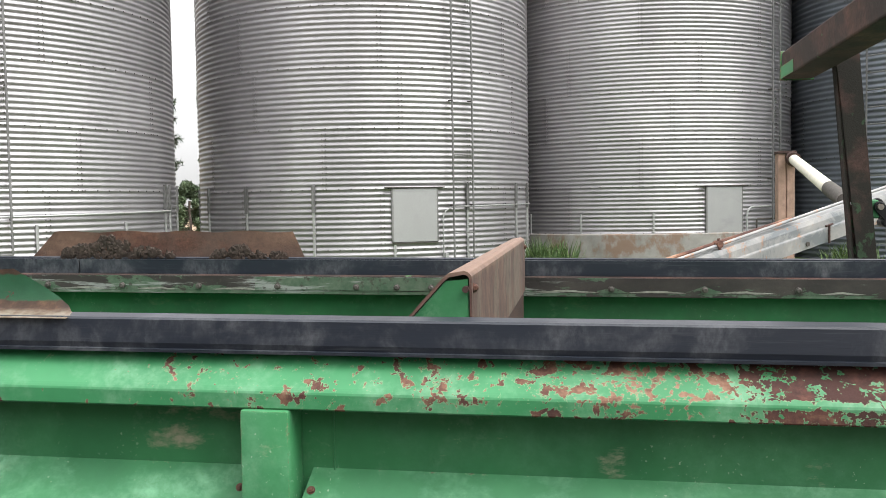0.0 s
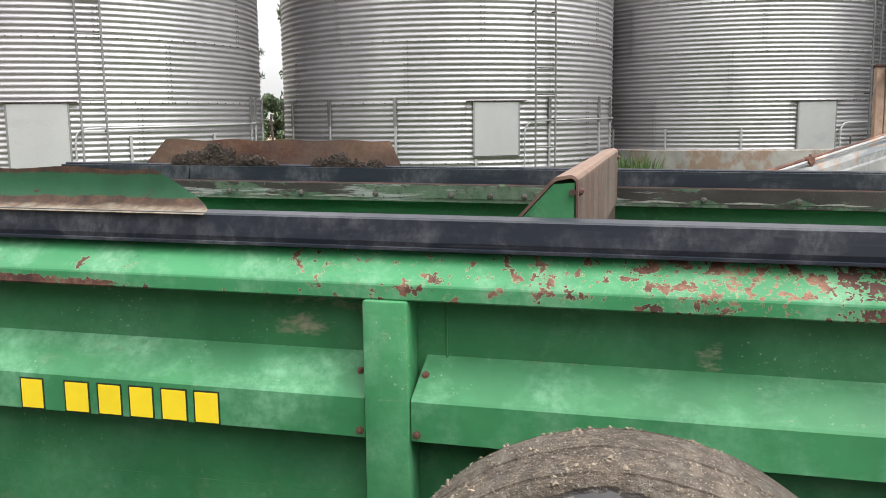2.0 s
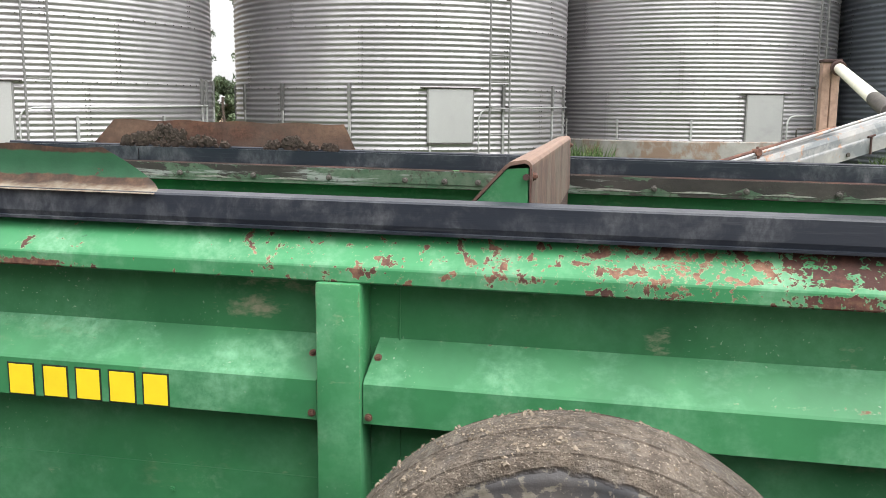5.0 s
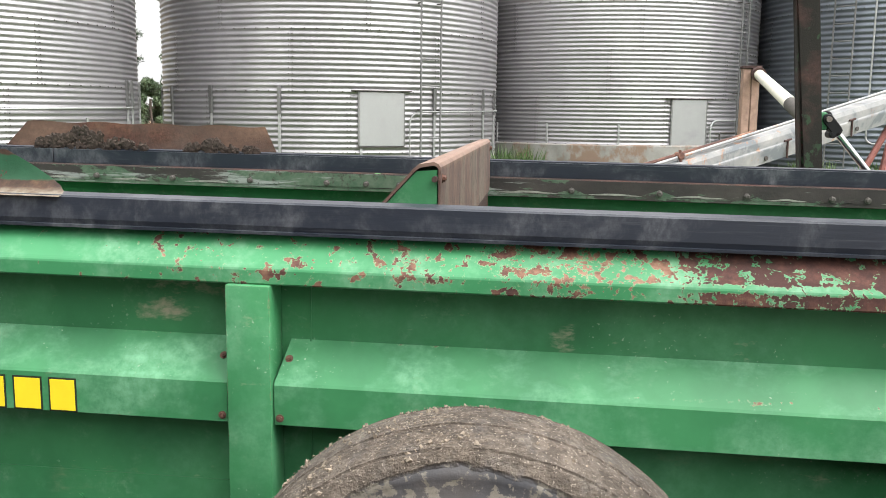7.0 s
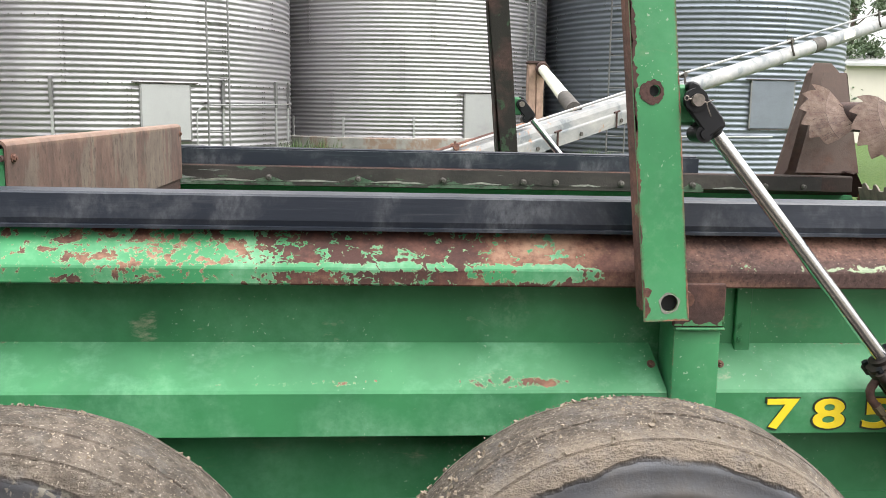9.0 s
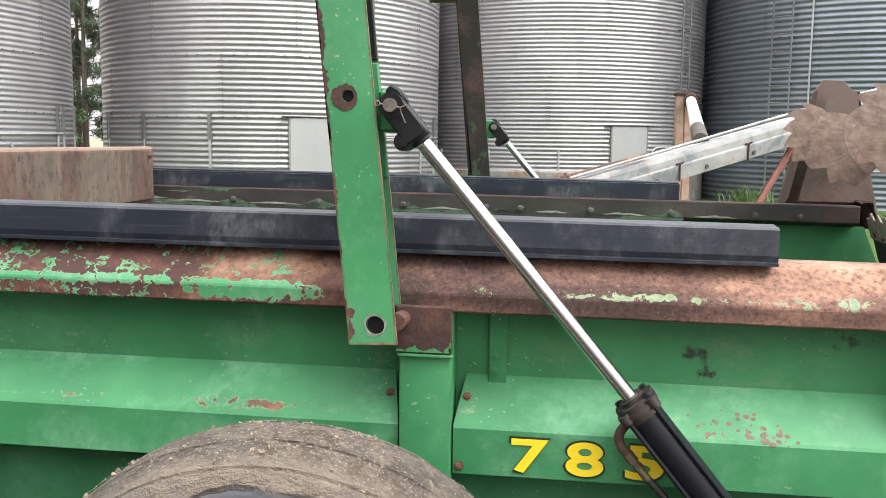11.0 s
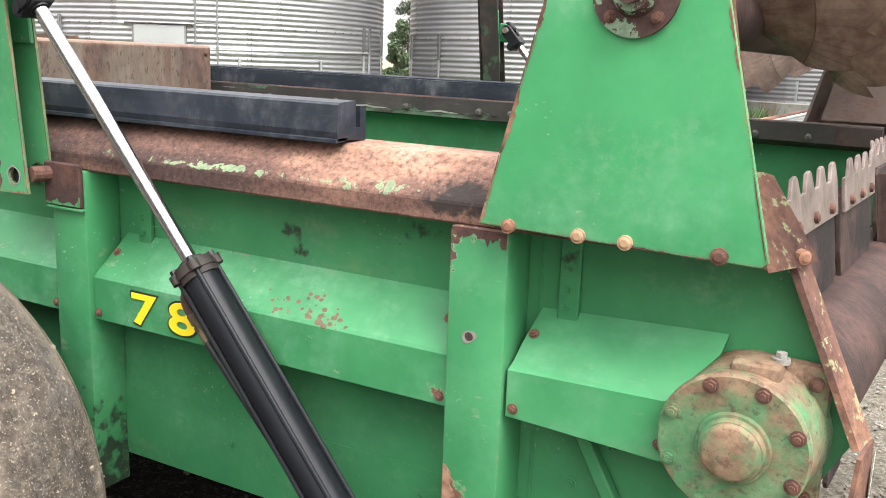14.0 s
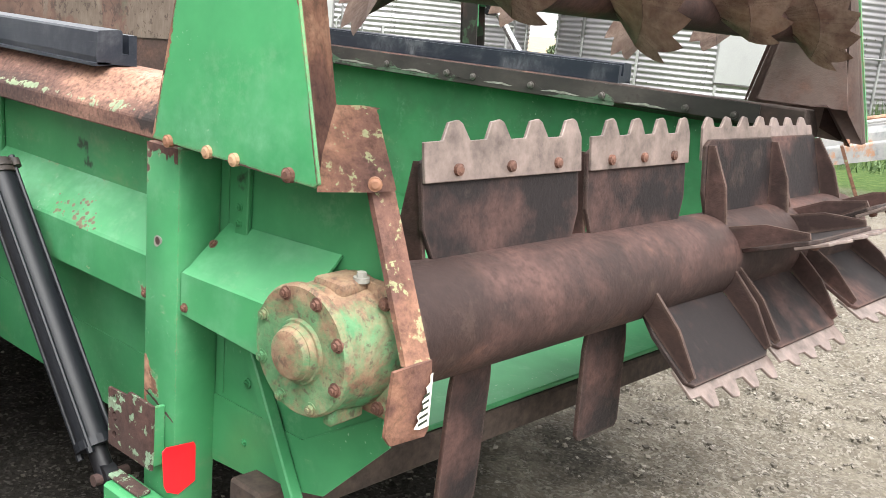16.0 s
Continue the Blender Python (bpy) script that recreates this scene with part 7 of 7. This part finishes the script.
def leafy_tree(name, label, at, height, spread, seed, leaves=5200, size=0.085):
    rng = random.Random(seed)
    t = thing(name, label, "tree" if height > 3.5 else "bush", at)
    x, y, _ = at
    limbs, centers = [], []
    limbs.append(pipe([(x, y, -0.1), (x + 0.05, y, height * 0.3), (x - 0.05, y + 0.05, height * 0.62), (x, y, height * 0.9)], 0.05 + height * 0.012, 8))
    for k in range(16):
        z = height * rng.uniform(0.15 if height > 5 else 0.0, 0.85)
        a = rng.random() * 6.3
        reach = spread * rng.uniform(0.5, 1.05) * (1.15 - 0.5 * z / height)
        tip = (x + reach * math.cos(a), y + reach * math.sin(a), z + height * rng.uniform(0.02, 0.16))
        limbs.append(pipe([(x, y, z), (x + 0.5 * reach * math.cos(a), y + 0.5 * reach * math.sin(a), z + 0.06 * height), tip], 0.018 + height * 0.002, 5))
        for _ in range(3):
            centers.append((Vector(tip) + Vector((rng.gauss(0, 0.2), rng.gauss(0, 0.2), rng.gauss(0, 0.2))) * spread * 0.5, spread * rng.uniform(0.16, 0.32)))
    part("trunk", join(*limbs), BARK, t, "", True)
    v, f = leaf_cloud(rng, centers, leaves, size)
    ob = new("crown", mesh_of("crown", [tuple(Vector(p) - Vector(at)) for p in v], f, LEAF))
    ob.parent = t
    return t


def pine(at, height, seed):
    rng = random.Random(seed)
    t = thing("pine_tree", "dark pine tree with thin open branches", "tree", at)
    x, y, _ = at
    limbs = [rod((x, y, -0.1), (x + 0.1, y, height), 0.2, 0.04, 9)]
    verts, faces = [], []
    for k in range(70):
        z = height * (0.12 + 0.86 * k / 70)
        a = rng.random() * 6.3
        reach = (1.0 - z / height) ** 0.6 * 2.4 * rng.uniform(0.5, 1.1) + 0.3
        tip = Vector((x + reach * math.cos(a), y + reach * math.sin(a), z + rng.uniform(-0.35, 0.3)))
        limbs.append(pipe([(x, y, z), (x + reach * 0.5 * math.cos(a), y + reach * 0.5 * math.sin(a), z + 0.1), tip], 0.028, 5))
        for _ in range(4):
            c = Vector((x, y, z)).lerp(tip, rng.uniform(0.45, 1.0))
            v, f = leaf_cloud(rng, [(c, 0.42)], 44, 0.14, 0.13, 1.5)
            o = len(verts)
            verts += v
            faces += [tuple(o + i for i in q) for q in f]
    part("trunk", join(*limbs), BARK, t, "", True)
    ob = new("crown", mesh_of("crown", [tuple(Vector(p) - Vector(at)) for p in verts], faces, NEEDLE))
    ob.parent = t
    return t


leafy_tree("bush", "dense green bush growing in the field behind the bins", (-22.7, 50.5, 0), 3.0, 1.2, 3, 9000, 0.10)
leafy_tree("bush", "dense green bush growing under the pine", (-26.7, 49.0, 0), 3.6, 1.3, 8, 9000, 0.10)
leafy_tree("bush", "low dense bush in front of the field", (-22.4, 48.5, 0), 2.2, 1.1, 13, 9000, 0.10)
leafy_tree("bush", "low dense bush under the pine", (-26.2, 47.5, 0), 2.6, 1.2, 14, 9000, 0.10)
leafy_tree("tree", "slender leafy tree standing behind the bins", (-21.0, 51.0, 0), 9.5, 1.9, 5, 5200, 0.10)
pine((-26.3, 51.0, 0), 15.0, 2)
pine((-27.8, 53.0, 0), 13.5, 9)
leafy_tree("tree", "broad leafy tree standing beyond the bins", (-53.0, 42.0, 0), 10.0, 3.0, 21, 6500, 0.13)
leafy_tree("tree", "broad leafy tree standing beyond the bins", (-49.0, 44.0, 0), 9.0, 3.0, 22, 6500, 0.13)
bare = thing("bare_tree", "leafless forked tree in front of the sky", "tree", (-73.6, 50.0, 0))
part("trunk", join(rod((-73.6, 50, -0.1), (-74.2, 50, 4.3), 0.24, 0.14, 9), rod((-74.2, 50, 4.2), (-75.0, 50, 8.5), 0.14, 0.05, 8), rod((-73.9, 50, 2.2), (-75.1, 50, 6.4), 0.11, 0.04, 7), rod((-73.9, 50, 3.2), (-72.2, 50, 4.6), 0.05, 0.02, 6), rod((-74.6, 50, 4.8), (-76.4, 50.2, 5.4), 0.05, 0.02, 6)), BARK, bare, "", True)
leafy_tree("tree", "slender leafy tree standing behind the bins", (26.5, 44.0, 0), 8.0, 2.4, 11, 4200, 0.1)


def weeds(name, label, spots, seed, h=0.35):
    rng = random.Random(seed)
    verts, faces = [], []
    for x, y, r, n in spots:
        for _ in range(n):
            a, d = rng.random() * 6.3, r * rng.random() ** 0.6
            p = Vector((x + d * math.cos(a), y + d * math.sin(a), 0))
            lean = Vector((rng.gauss(0, 0.3), rng.gauss(0, 0.3), 1)).normalized()
            k = len(verts)
            hh, w = h * rng.uniform(0.4, 1.25), rng.uniform(0.006, 0.02)
            t = Vector((math.cos(a + 1), math.sin(a + 1), 0)) * w
            verts += [tuple(p - t), tuple(p + t), tuple(p + lean * hh * 0.6 + t * 0.9), tuple(p + lean * hh + Vector((rng.gauss(0, 0.05), rng.gauss(0, 0.05), -0.02))), tuple(p + lean * hh * 0.6 - t * 0.9)]
            faces += [(k, k + 1, k + 2, k + 4), (k + 4, k + 2, k + 3)]
    tagged(new(name, mesh_of(name, verts, faces, GRASS)), label, "weeds", kind="stuff")


weeds("weeds", "tall green weeds at the foot of the bins", ((-7.4, 15.6, 0.4, 200), (6.6, 19.6, 0.6, 260), (8.0, 19.2, 0.5, 200), (4.2, 17.6, 0.5, 160)), 6, 0.5)
weeds("weeds", "tall green weeds between two bins", ((-0.30, 18.3, 0.42, 420), (0.2, 18.7, 0.35, 120)), 16, 0.7)
weeds("grass", "green grass along the edge of the yard", tuple((x, y, 1.1, 420) for x, y in ((0.6, 12.6), (2.2, 12.9), (-0.8, 12.4), (4.0, 13.6), (6.5, 15.5), (8.2, 16.2), (1.2, 14.4), (3.2, 15.2), (-2.4, 12.6), (5.6, 16.5))), 9, 0.16)


# ---- shed far behind ----
shed = thing("farm_shed", "pale cream farm shed far behind the bins", "shed", (36, 48, 0), kind="")
part("wall", box(25.2, 48, 42, 56, 0, 3.9), CREAM, shed, "cream sheet cladding")
part("roof", prism([(41.6, 3.85), (49, 6.2), (56.4, 3.85), (56.4, 3.95), (49, 6.35), (41.6, 3.98)], "x", 24.9, 48.3), GALV_DOOR, shed, "pale low-pitched roof")
for k in range(3):
    part("window", box(27.5 + 4 * k, 28.7 + 4 * k, 41.94, 42.0, 1.4, 2.4), DARK_STEEL, shed)

barn = thing("barn", "pale grey boarded barn far behind the bins", "barn", (-88, 56, 0))
part("wall", box(-100, -77.4, 50, 62, 0, 4.0), PALE_BOARDS, barn, "pale grey board wall")
part("fascia", box(-100.3, -77.1, 49.7, 62.3, 4.0, 4.5), DARK_STEEL, barn, "dark board under the eaves")
part("roof", prism([(49.4, 4.5), (56, 7.4), (62.6, 4.5)], "x", -100.5, -76.9), GALV_DOOR, barn, "pale sheet roof")

# plain unseen wall behind the walk, added to block low sky light
tagged(part("wall_south", box(-26, 2.5, -9.3, -9.0, 0.0, 6.0), BLOCKER_BOARDS), "plain dark board wall, unseen, added to block low sky light", "wall", kind="structure")
